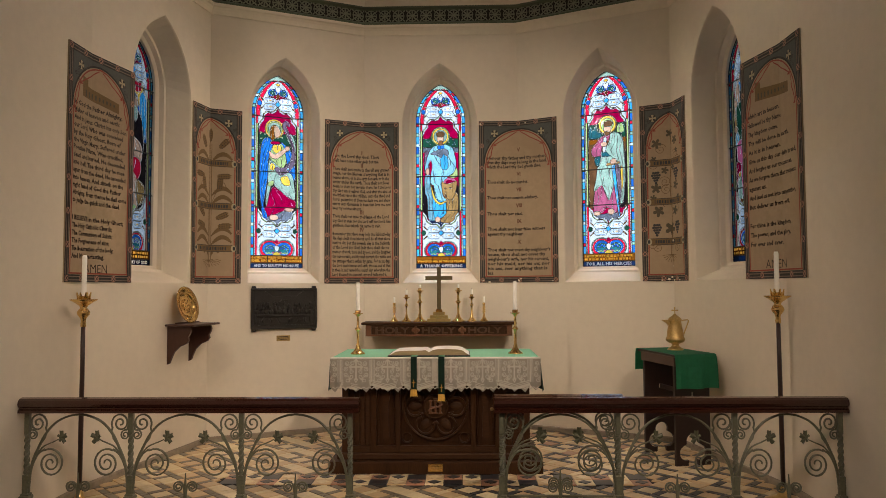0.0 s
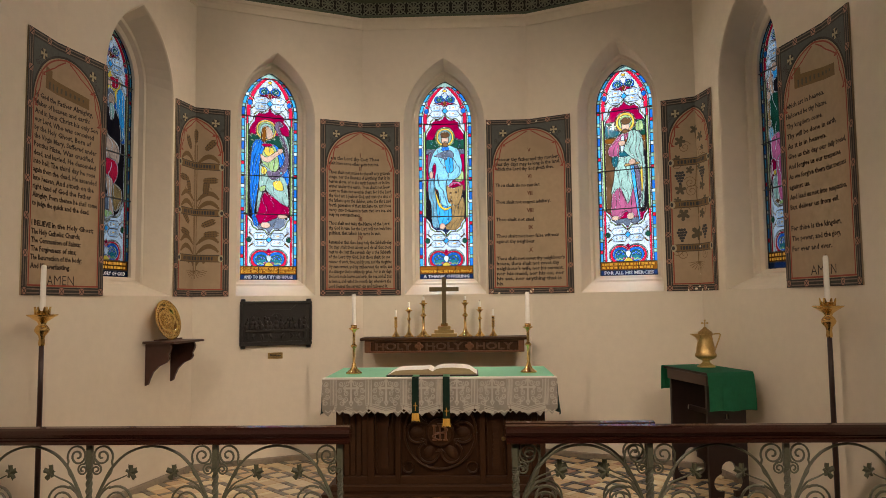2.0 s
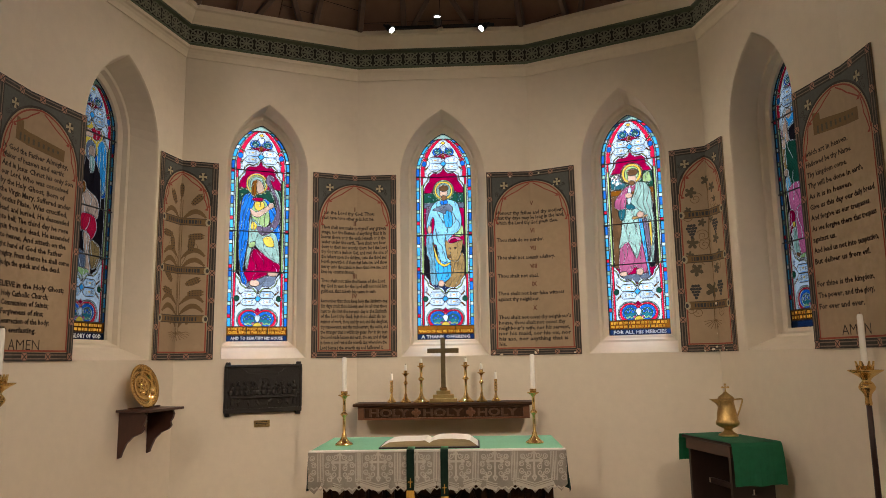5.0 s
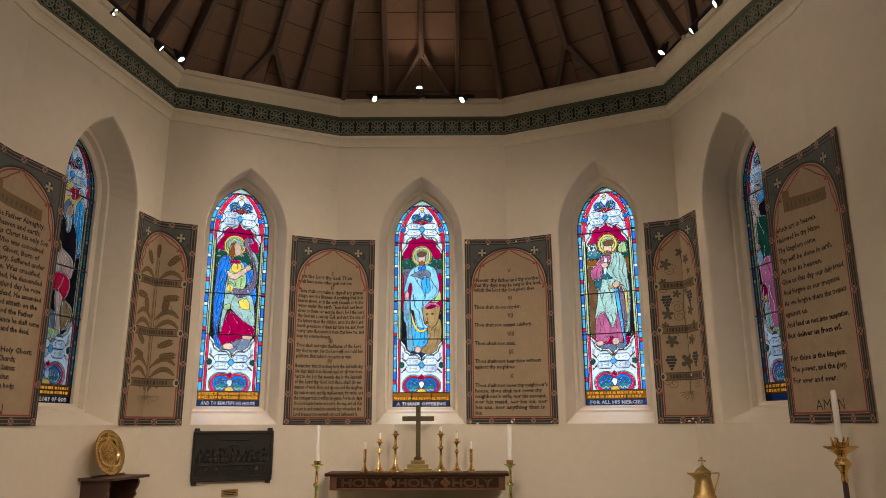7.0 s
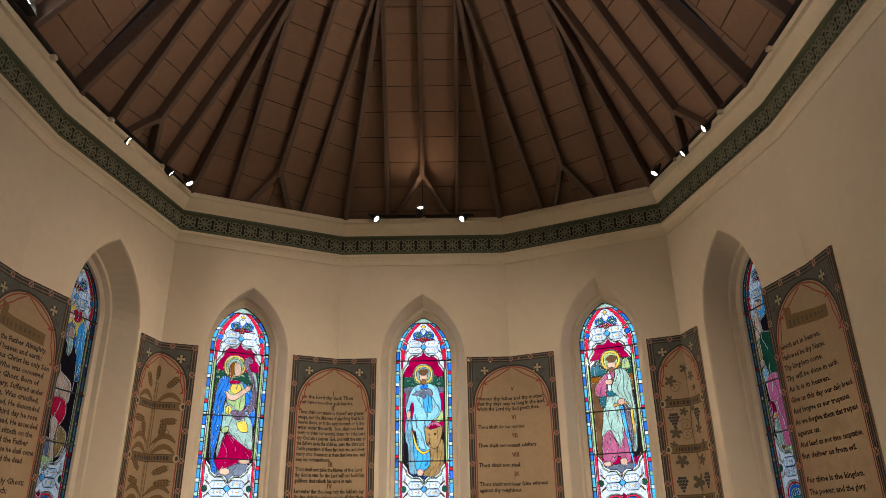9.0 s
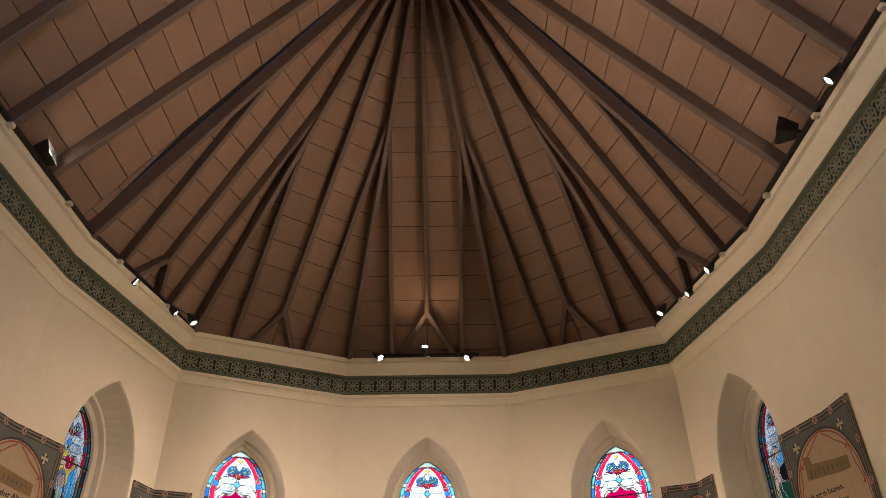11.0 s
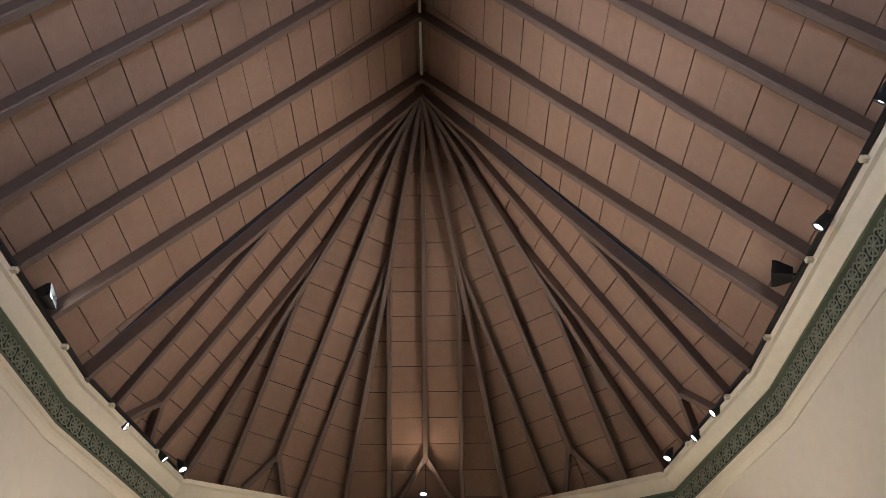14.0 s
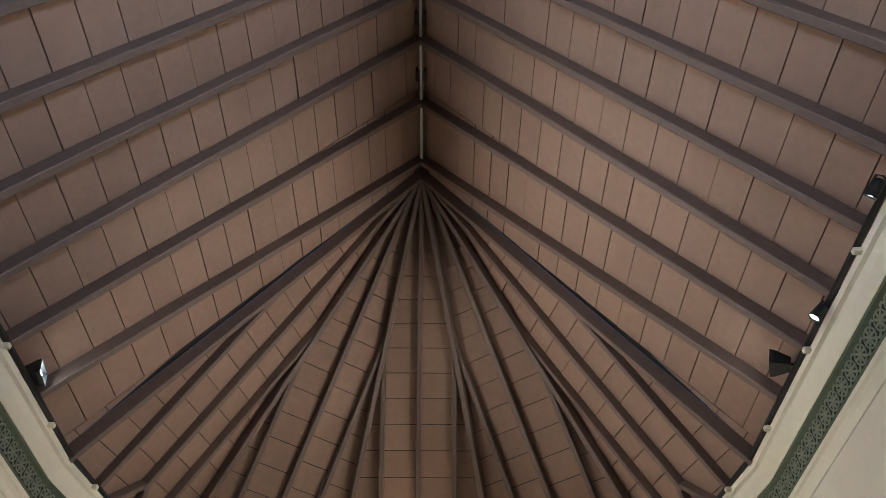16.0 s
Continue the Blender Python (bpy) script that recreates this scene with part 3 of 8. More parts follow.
class Painter:
    """Draws the middle of a window shape over shape on a fine mesh; every shape becomes a pane, and lead runs where two meet."""
    CELL = 0.0036

    def __init__(self):
        self.xs = np.arange(-0.266, 0.2661, self.CELL)
        self.zs = np.arange(1.9618, 3.945, self.CELL)
        self.X, self.Z = np.meshgrid(self.xs, self.zs)
        self.id = np.zeros(self.X.shape, int)
        self.ink = np.zeros(self.X.shape, bool)
        self.keys = ["red"]
        self.soft = set()
        self.W = np.array([half_width(z) for z in self.zs])[:, None] - 0.0375

    def put(self, mask, key, folds=0, lined=True):
        n = len(self.keys)
        self.keys.append(key)
        self.id[mask] = n
        self.ink[mask] = False
        rows = np.nonzero(mask.any(axis=1))[0]
        if len(rows) < 6 or not folds:
            return
        shade = self.tint(key + "_shade")
        for f in range(1, folds + 1):
            for k in rows:
                cols = np.nonzero(mask[k])[0]
                z = self.zs[k]
                if len(cols) < 6 or math.sin(z * 19 + f * 2.3) < -0.6:
                    continue
                u = f / (folds + 1) + 0.09 * math.sin(z * 21 + f * 1.9 + n)
                c = int(min(0.95, max(0.03, u)) * len(cols))
                wide = 1 + round(1.6 * abs(math.sin(z * 13 + f)))
                self.id[k, cols[c:c + wide]] = shade
                if f % 2:
                    self.ink[k, cols[c]] = True

    def polygon(self, pts):
        inside = np.zeros(self.X.shape, bool)
        for (xa, za), (xb, zb) in zip(pts, pts[1:] + pts[:1]):
            if za == zb:
                continue
            cross = ((za > self.Z) != (zb > self.Z)) & (self.X < (xb - xa) * (self.Z - za) / (zb - za) + xa)
            inside ^= cross
        return inside

    def shape(self, key, pts, folds=0, smooth=True):
        """A closed outline in centimetres, rounded off."""
        p = [Vector((x / 100, z / 100)) for x, z in pts]
        if smooth:
            q = []
            for i in range(len(p)):
                a, b, c, d = p[i - 1], p[i], p[(i + 1) % len(p)], p[(i + 2) % len(p)]
                for t in (0, 0.25, 0.5, 0.75):
                    q.append(0.5 * (2 * b + (c - a) * t + (2 * a - 5 * b + 4 * c - d) * t * t + (3 * b - a - 3 * c + d) * t ** 3))
            p = q
        self.put(self.polygon([(v.x, v.y) for v in p]), key, folds)

    def oval(self, key, cx, cz, rx, rz):
        self.put(((self.X - cx / 100) / (rx / 100)) ** 2 + ((self.Z - cz / 100) / (rz / 100)) ** 2 < 1, key)

    def field(self, key, z1, z0):
        self.put((self.Z < z1 / 100) & (self.Z >= z0 / 100) & (np.abs(self.X) < self.W - 0.042), key)

    def leaves(self, key, z1, z0):
        rnd = random.Random(int(z1))
        for i in range(22):
            x, z = rnd.uniform(-20, 20), rnd.uniform(z0, z1)
            self.oval(key, x, z, rnd.uniform(0.8, 1.6), rnd.uniform(0.5, 1.1))

    def line(self, pts, key=None, width=1):
        """A thin painted line on what lies below."""
        for (xa, za), (xb, zb) in zip(pts, pts[1:]):
            n = int(max(abs(xa - xb), abs(za - zb)) / self.CELL) + 1
            for t in np.linspace(0, 1, n + 1):
                k, c = round((za + (zb - za) * t - self.zs[0]) / self.CELL), round((xa + (xb - xa) * t - self.xs[0]) / self.CELL)
                if 0 <= k < len(self.zs) and 0 <= c < len(self.xs):
                    if key is None:
                        self.ink[k:k + width, c:c + width] = True
                    else:
                        self.id[k:k + width, c:c + width] = key

    def tint(self, key):
        self.keys.append(key)
        self.soft.add(len(self.keys) - 1)
        return len(self.keys) - 1

    def ornament(self):
        """Red arch, beads, pale panels, lobes and roundels that frame every figure."""
        X, Z, W = self.X, self.Z, self.W
        edge = W - np.abs(X)
        self.put(edge > 0.012, "red")
        self.put((edge > 0.012) & (Z > 2.49) & (Z < 3.44), "lime")
        self.put(edge <= 0.012, "white")
        step = 0.019
        self.ink[(edge <= 0.012) & (np.mod(Z, step) < 0.005)] = True
        self.put(edge > np.where(Z > 3.52, 0.056, 0.036), "white")
        self.put((edge > 0.036) & (edge < 0.046) & (Z < 3.44) & (Z > 2.49), "pale")
        self.ink[(edge > 0.036) & (edge < 0.046) & (Z < 3.44) & (Z > 2.49) & (np.mod(Z, 0.016) < 0.004)] = True
        for s in (-1, 1):
            self.oval("blue", s * 5.8, 379.5, 5.4, 4.6)
            self.oval("teal", s * 5.8, 379.8, 3.4, 2.9)
            self.oval("blue", s * 3.2, 383, 1.5, 1.5)
            self.oval("lime", s * 6.4, 379.4, 1.4, 0.8)
        self.shape("crimson", [(-12, 375.5), (-5, 374.2), (0, 372), (5, 374.2), (12, 375.5), (5, 376.2), (0, 378.5), (-5, 376.2)])
        self.shape("amber", [(0, 372.5), (2.2, 375.5), (0, 378.5), (-2.2, 375.5)], 0, False)
        self.shape("white", [(0, 380), (3, 384.5), (1.6, 387), (0, 386), (-1.6, 387), (-3, 384.5)])
        self.oval("yellow", 0, 389.5, 2.2, 1.6)
        grey = self.tint("grey")
        for base in (367, 223.5):
            for s in (-1, 1):
                for dz in (-3.5, 3.5):
                    cx, cz = s * 8.6, base + dz
                    self.shape("white", [(cx - 7.8, cz), (cx - 5.2, cz - 3.4), (cx + 5.2, cz - 3.4), (cx + 7.8, cz), (cx + 5.2, cz + 3.4), (cx - 5.2, cz + 3.4)], 0, False)
                    rim = [(cx - 6.4, cz), (cx - 4.6, cz - 2.5), (cx + 4.6, cz - 2.5), (cx + 6.4, cz), (cx + 4.6, cz + 2.5), (cx - 4.6, cz + 2.5), (cx - 6.4, cz)]
                    self.line([(x / 100, z / 100) for x, z in rim], self.tint("sky"))
                    for q in (-1, 1):
                        for turn in (-1, 1):
                            self.line([((cx + q * 3.0 + 1.3 * (1 - t / 16) * math.cos(t * 0.55) * q) / 100, (cz + turn * 0.9 + 1.0 * (1 - t / 16) * math.sin(t * 0.55)) / 100) for t in range(14)], grey)
                    self.line([((cx - 0.8) / 100, cz / 100), ((cx + 0.8) / 100, cz / 100)], self.tint("yellow"), 3)
                self.shape("amber", [(s * 16, base + 4.2), (s * 20, base + 8), (s * 20.8, base + 7.2), (s * 16.8, base + 3.4)], 0, False)
                self.shape("amber", [(s * 16, base - 4.2), (s * 20, base - 8), (s * 20.8, base - 7.2), (s * 16.8, base - 3.4)], 0, False)
                self.oval("green" if base < 300 else "blue", s * 20.3, base, 2.6, 2.9)
                for t in range(5):
                    self.line([((s * (19 + 0.9 * math.cos(a + t))) / 100, (base + (14 + t * 2.2) * (1 if base < 300 else -1) * 0.55 + 0.9 * math.sin(a + t)) / 100) for a in np.linspace(0, 4.5, 8)], grey)
            self.shape("sky", [(0, base - 3.2), (3.2, base), (0, base + 3.2), (-3.2, base)], 0, False)
        # roundels at the foot
        self.put((edge > 0.036) & (Z < 2.135) & (((np.abs(X) - 0.082) / 0.115) ** 2 + ((Z - 2.03) / 0.108) ** 2 < 1), "pale")
        self.put((edge > 0.036) & (((np.abs(X) - 0.080) / 0.106) ** 2 + ((Z - 2.028) / 0.099) ** 2 < 1), "red")
        for s in (-1, 1):
            self.oval("blue", s * 7.8, 203.5, 8.2, 7.4)
            self.oval("teal", s * 7.8, 202.8, 5.6, 5.0)
            for dx, dz in ((-2.6, 1.6), (0, 3), (2.4, 1.2)):
                self.oval("blue", s * (7.8 + dx), 202.5 + dz, 1.5, 1.4)
            self.line([(s * (0.04 + 0.010 * t), 1.985 + 0.010 * math.sin(t * 1.6)) for t in range(9)], self.tint("lime"), 2)
            self.oval("pink", s * 3.8, 199, 1.6, 1.4)
        self.shape("crimson", [(0, 209), (3, 211.5), (0, 214.5), (-3, 211.5)], 0, False)
        self.shape("white", [(0, 200), (2.6, 204), (1.5, 207), (-1.5, 207), (-2.6, 204)])
        self.shape("yellow", [(-4, 196.2), (4, 196.2), (3, 199), (0, 200.2), (-3, 199)])
        # lobed frame of the figure
        trefoil = [(0, 363), (2.8, 358.5), (6.5, 356.5), (11, 357.5), (15, 354), (15.6, 348.5), (18.5, 345), (20.8, 341), (21.5, 330)]
        base = [(21.5, 255), (21, 247), (17.5, 243), (16, 238), (11, 234.5), (5, 234.8), (2.2, 232.5), (0, 229)]
        for grow, key in ((1.3, "lime"), (0.5, "white"), (-0.5, "crimson")):
            half = [(x + grow * (0.9 if x else 0), z + grow) for x, z in trefoil] + [(x + grow * (0.9 if x else 0), z - grow) for x, z in base]
            full = half + [(-x, z) for x, z in half[::-1][1:-1]]
            self.put(self.polygon([(x / 100, z / 100) for x, z in full]) & (edge > 0.040), key)
        self.inner = self.id == len(self.keys) - 1
        self.kept = (self.id.copy(), self.ink.copy())

    def close(self):
        """Nothing of the figure reaches over its frame."""
        self.id = np.where(self.inner, self.id, self.kept[0])
        self.ink = np.where(self.inner, self.ink, self.kept[1])

    def build(self, parent):
        inside = np.abs(self.X) < self.W
        lead = self.ink.copy()
        hard = ~np.isin(self.id, list(self.soft))
        across = (self.id[:, :-1] != self.id[:, 1:]) & hard[:, :-1] & hard[:, 1:]
        upward = (self.id[:-1] != self.id[1:]) & hard[:-1] & hard[1:]
        lead[:, :-1] |= across
        lead[:-1] |= upward
        lead[:, 1:] |= across
        lead[1:] |= upward
        h = self.CELL / 2

        def strips(mask, y):
            verts, faces, running = [], [], {}
            for k in range(mask.shape[0] + 1):
                now = {}
                if k < mask.shape[0]:
                    d = np.diff(np.concatenate(([0], mask[k].astype(int), [0])))
                    now = {(a, b): running.get((a, b), k) for a, b in zip(np.nonzero(d == 1)[0], np.nonzero(d == -1)[0])}
                for (a, b), k0 in running.items():
                    if (a, b) not in now:
                        x0, x1, z0, z1 = self.xs[a] - h, self.xs[b - 1] + h, self.zs[k0] - h, self.zs[k - 1] + h
                        n = len(verts)
                        verts += [(x0, y, z0), (x1, y, z0), (x1, y, z1), (x0, y, z1)]
                        faces.append((n, n + 1, n + 2, n + 3))
                running = now
            return verts, faces

        for n in np.unique(self.id[inside]):
            verts, faces = strips((self.id == n) & inside & ~lead, 0.0)
            if faces:
                me = bpy.data.meshes.new("pane")
                me.from_pydata(verts, [], faces)
                me.materials.append(G[self.keys[n]])
                new("pane", me).parent = parent
        verts, faces = strips(lead & inside, -0.002)
        me = bpy.data.meshes.new("fine_lead")
        me.from_pydata(verts, [], faces)
        me.materials.append(LEAD)
        ob = new("fine_lead", me)
        ob.parent = parent
        tagged(ob, "fine lead and painted lines on the glass", kind="stuff")


def stained_window(i, figure, text_gold, text_white, label):
    m, _ = facet(i)
    c = WINDOW_AT[i][0]
    win = thing("window_%d" % i, m @ pose(c, DEPTH, 0), label, "window", kind="structure")
    g = Glazing(win)
    W = half_width
    B = 0.036  # width of the outer border
    z, k = 1.96, 0
    top = 3.93
    while z < top - 0.01:
        long = k % 2 == 0
        z1 = min(top, z + (0.085 if long else 0.036))
        for s in (-1, 1):
            lo, hi = ((lambda q: -W(q)), (lambda q: -W(q) + B)) if s < 0 else ((lambda q: W(q) - B), (lambda q: W(q)))
            key = ("sky", "blue", "sky")[(k // 2 + (s > 0)) % 3] if long else ("red", "pale", "white", "pale")[(k // 2 + (s > 0)) % 4]
            g.rows(z, z1, [lo, hi], [key], 0.02)
        z, k = z1, k + 1
    g.rows(top, 3.992, [lambda q: -W(q), lambda q: W(q)], ["pale"], 0.01)
    r = Painter()
    r.ornament()
    figure(r)
    r.close()
    r.build(win)
    # inscription bands
    for s0, s1 in ((-0.29, -0.1), (-0.1, 0.1), (0.1, 0.29)):
        g.pane([(s0, 1.875), (s1, 1.875), (s1, 1.96), (s0, 1.96)], "amber")
    g.pane([(-0.29, 1.82), (0.29, 1.82), (0.29, 1.875), (-0.29, 1.875)], "ink")
    tagged(part("paint_line", g.paint, LEAD, win, "short dark painted strokes on the border"), kind="stuff")
    came = part("lead_came", g.lead, LEAD, win, "dark lead strips between the panes")
    bm = bmesh.new()
    for zb in (2.50, 2.90, 3.52):
        sweep(bm, [(-W(zb) - 0.01, -0.012, zb), (W(zb) + 0.01, -0.012, zb)], 0.006, 0.006, 6)
    part("saddle_bar", bm, LEAD, win, "black iron saddle bars")
    bm = bmesh.new()
    for j, line in enumerate(text_gold):
        write(bm, line, 0, 1.925 - 0.034 * j, 0.036, -0.004, 0.55, bold=0.0012)
    if not text_gold:
        rnd = random.Random(i)
        for zz in (1.935, 1.90):
            x = -0.27
            while x < 0.25:
                b = rnd.uniform(0.012, 0.035)
                poly(bm, [(x, -0.004, zz - 0.011), (x + b, -0.004, zz - 0.011), (x + b, -0.004, zz + 0.011), (x, -0.004, zz + 0.011)])
                x += b + rnd.uniform(0.006, 0.014)
    part("gold_lettering", bm, LETTER_YELLOW, win, "gold lettering")
    if text_white:
        bm = bmesh.new()
        write(bm, text_white, 0, 1.832, 0.046, -0.004, 0.50, bold=0.0015)
        part("white_lettering", bm, LETTER_WHITE, win, "white lettering")
    right, left = opening(0.305, 1.80, 3.56, 4.02, 10)
    bm = bmesh.new()
    prism(bm, right + left[::-1][1:], 0.9, 0.91)
    sheet = part("backdrop", bm, DAYLIGHT if 1 < i < 5 else DIM_DAYLIGHT)
    sheet.matrix_world = m @ pose(c, 0, 0) @ Matrix.Diagonal((2.6, 1.6, 1.25, 1) if 1 < i < 5 else (1.06, 0.44, 1.0, 1))
    sheet.location.z -= 0.62 if 1 < i < 5 else 0.0
    tagged(sheet, "pale overcast daylight outside the window", "backdrop", kind="structure")
    # the sky above, falling steeply through the glass onto the sill
    lamp("sky_light", "AREA", m @ look((c, DEPTH + 0.50, 4.75), (c, 0.12, 1.7)), 170 if 1 < i < 5 else 90, (0.80, 0.90, 1.0), wide=0.7, high=0.5)
    return win


LETTER_YELLOW = mat("gold_enamel", (0.9, 0.55, 0.08), 0.5)
LETTER_WHITE = mat("white_enamel", (0.85, 0.87, 0.9), 0.5)
def figure_blue(r):
    r.field("green", 333.4, 316.3)
    r.field("dark", 316.3, 243.9)
    r.leaves("lime", 334.4, 320.1)
    r.shape("brown", [(-19.4, 318.2), (-13.9, 318.2), (-13.5, 287.7), (-19.0, 287.7)], 1)
    r.shape("grey", [(-12.8, 237.2), (2.8, 245.4), (16.6, 245.8), (16.7, 236.3), (2.1, 230.2), (-10.9, 232.5)], 4)
    r.oval("yellow", -3.5, 338.8, 10.5, 10.9)
    r.oval("lime", -3.5, 338.8, 8.7, 9.0)
    r.oval("pale", -3.5, 338.8, 6.8, 7.0)
    r.shape("blue", [(3.5, 323.9), (10.0, 320.1), (16.6, 310.6), (20.6, 287.7), (16.1, 278.2), (10.2, 303.0), (5.5, 314.4)], 3)
    r.shape("lime", [(-5.7, 321.0), (4.4, 322.0), (7.9, 314.4), (9.9, 303.0), (6.7, 295.3), (0.2, 294.4), (-7.3, 303.0), (-8.7, 312.5)], 3)
    r.shape("yellow", [(-4.7, 320.1), (3.0, 320.5), (4.6, 314.4), (-0.0, 311.5), (-4.6, 313.4)], 1)
    r.shape("crimson", [(-4.1, 273.4), (8.9, 264.9), (20.1, 258.2), (20.6, 249.6), (11.0, 247.7), (-1.8, 242.0), (-9.1, 240.1), (-13.8, 247.7), (-11.2, 253.4), (-8.6, 264.9)], 5)
    r.shape("pale", [(-9.1, 303.9), (0.2, 297.2), (16.0, 287.7), (19.9, 268.7), (19.2, 259.1), (8.9, 264.5), (-2.2, 274.0), (-5.1, 278.2), (-8.1, 268.7), (-11.1, 253.0), (-13.0, 257.2), (-10.6, 280.1)], 5)
    r.shape("yellow", [(3.5, 283.5), (11.4, 285.8), (14.7, 276.3), (7.3, 275.9)], 1)
    r.shape("lime", [(-9.7, 278.2), (-4.2, 280.1), (-4.6, 275.1), (-9.6, 274.0)], 0)
    r.shape("yellow", [(-7.2, 300.1), (-2.6, 297.2), (-4.3, 291.5), (-8.0, 293.4)], 1)
    r.shape("blue", [(-16.8, 323.9), (-10.4, 328.7), (-5.3, 323.0), (-7.2, 314.4), (-10.0, 303.0), (-10.7, 283.9), (-13.2, 264.9), (-14.8, 251.5), (-10.6, 240.1), (-14.6, 237.2), (-18.1, 251.5), (-19.8, 276.3), (-19.6, 303.0)], 4)
    r.shape("amber", [(-8.3, 336.3), (-6.9, 341.4), (-1.9, 343.3), (-2.6, 337.2), (-3.6, 329.6), (-6.3, 325.4), (-8.2, 329.6)], 2)
    r.shape("flesh", [(-2.5, 342.6), (1.6, 340.1), (3.7, 333.8), (1.7, 330.4), (-2.3, 328.9), (-3.9, 335.7)], 0)
    r.shape("crimson", [(-7.0, 324.3), (1.8, 324.7), (2.6, 322.0), (-6.2, 321.2)], 0)
    r.shape("flesh", [(-9.2, 313.4), (-2.8, 310.2), (6.4, 316.3), (12.8, 320.5), (13.4, 316.3), (8.3, 312.1), (0.1, 305.4), (-5.4, 305.4), (-8.6, 308.3)], 1)
    r.shape("pale", [(10.2, 332.5), (15.7, 333.8), (19.5, 325.8), (20.6, 314.4), (17.4, 314.4), (13.6, 323.9)], 2)
    r.shape("violet", [(6.3, 346.8), (10.5, 349.0), (14.1, 344.9), (12.4, 342.6), (9.7, 343.9), (13.5, 333.4), (18.4, 322.0), (20.7, 306.8), (17.7, 296.9), (10.4, 289.2), (3.1, 286.4), (-1.9, 291.5), (-1.6, 295.7), (6.7, 295.3), (13.0, 301.4), (16.2, 310.6), (15.1, 322.0), (10.2, 333.4), (5.6, 341.0)], 2)
    r.oval("ice", 12.2, 294.0, 1.5, 1.5)
    r.shape("flesh", [(8.5, 319.1), (12.8, 320.1), (13.7, 316.3), (9.7, 314.0)], 0)
    r.oval("flesh", -3.6, 238.6, 5.0, 3.2)
    r.oval("flesh", 13.8, 248.1, 5.2, 2.3)


def figure_pale(r):
    r.field("green", 334.9, 324.6)
    r.field("grey", 324.6, 318.7)
    r.field("crimson", 318.7, 278.6)
    r.field("dark", 278.6, 241.2)
    r.leaves("teal", 337.8, 327.0)
    r.shape("violet", [(-18.6, 318.1), (-13.9, 318.1), (-13.9, 294.4), (-18.6, 294.4)], 1)
    r.shape("ink", [(-15.8, 238.2), (16.5, 239.2), (10.8, 230.9), (-10.1, 230.9)], 4)
    r.oval("lime", -0.2, 337.8, 10.8, 11.2)
    r.oval("yellow", -0.2, 337.8, 9.5, 9.9)
    r.oval("pale", -0.2, 337.8, 7.6, 7.9)
    r.shape("lime", [(10.5, 292.1), (18.4, 300.7), (19.8, 290.5), (13.1, 288.1)], 2)
    r.shape("ice", [(-18.6, 290.5), (-12.0, 290.5), (-10.1, 266.8), (-6.8, 241.2), (-10.1, 237.8), (-14.8, 240.8), (-16.2, 264.8), (-18.6, 270.8)], 2)
    r.shape("ice", [(-5.3, 327.0), (5.1, 328.0), (13.7, 324.0), (16.5, 316.1), (18.4, 304.3), (14.6, 294.4), (7.4, 288.5), (6.3, 278.6), (7.2, 260.9), (-0.6, 259.5), (-6.3, 264.8), (-8.2, 278.6), (-11.0, 280.6), (-12.0, 290.5), (-10.1, 302.3), (-12.0, 309.2), (-15.8, 298.4), (-18.6, 298.0), (-17.7, 306.3), (-13.9, 318.1), (-10.1, 324.0)], 6)
    r.shape("sky", [(-0.6, 314.1), (7.0, 316.5), (8.4, 300.3), (1.9, 299.0)], 2)
    r.shape("sky", [(-10.1, 278.6), (-6.3, 264.4), (5.5, 258.9), (7.4, 249.1), (0.6, 241.2), (-7.2, 240.8), (-10.1, 260.9)], 4)
    r.shape("yellow", [(-12.4, 282.6), (-6.3, 264.8), (-0.6, 259.3), (5.5, 261.3), (4.4, 258.9), (-1.5, 256.8), (-8.6, 263.9)], 0)
    r.shape("blue", [(-3.2, 326.4), (3.6, 326.8), (3.2, 322.8), (-2.9, 322.4)], 1)
    r.shape("grey", [(-12.0, 317.1), (2.3, 323.0), (8.9, 320.1), (8.0, 314.1), (2.7, 316.5), (0.8, 312.2), (-4.4, 315.1)], 1)
    r.oval("flesh", -0.2, 335.5, 4.0, 6.3)
    r.oval("brown", -0.2, 340.2, 5.1, 3.6)
    r.oval("brown", -0.2, 329.9, 3.0, 3.0)
    r.oval("flesh", -15.4, 296.0, 2.3, 3.9)
    r.oval("pink", 10.8, 279.2, 8.7, 9.1)
    r.oval("crimson", 10.8, 279.2, 6.8, 7.1)
    r.shape("tan", [(7.0, 265.2), (18.4, 271.2), (20.7, 258.9), (18.8, 241.2), (14.6, 234.9), (1.3, 235.8), (0.0, 239.8), (6.3, 247.1)], 4)
    r.shape("tan", [(1.0, 284.2), (6.1, 281.4), (12.7, 282.6), (19.2, 284.2), (16.9, 270.8), (12.7, 262.5), (4.2, 264.4), (1.7, 271.7)], 2)
    r.oval("brown", 5.5, 275.7, 1.0, 0.8)
    r.oval("brown", 11.2, 276.3, 1.0, 0.8)
    r.oval("brown", 4.8, 266.8, 2.3, 1.4)
    r.oval("flesh", -3.8, 239.2, 3.2, 3.4)


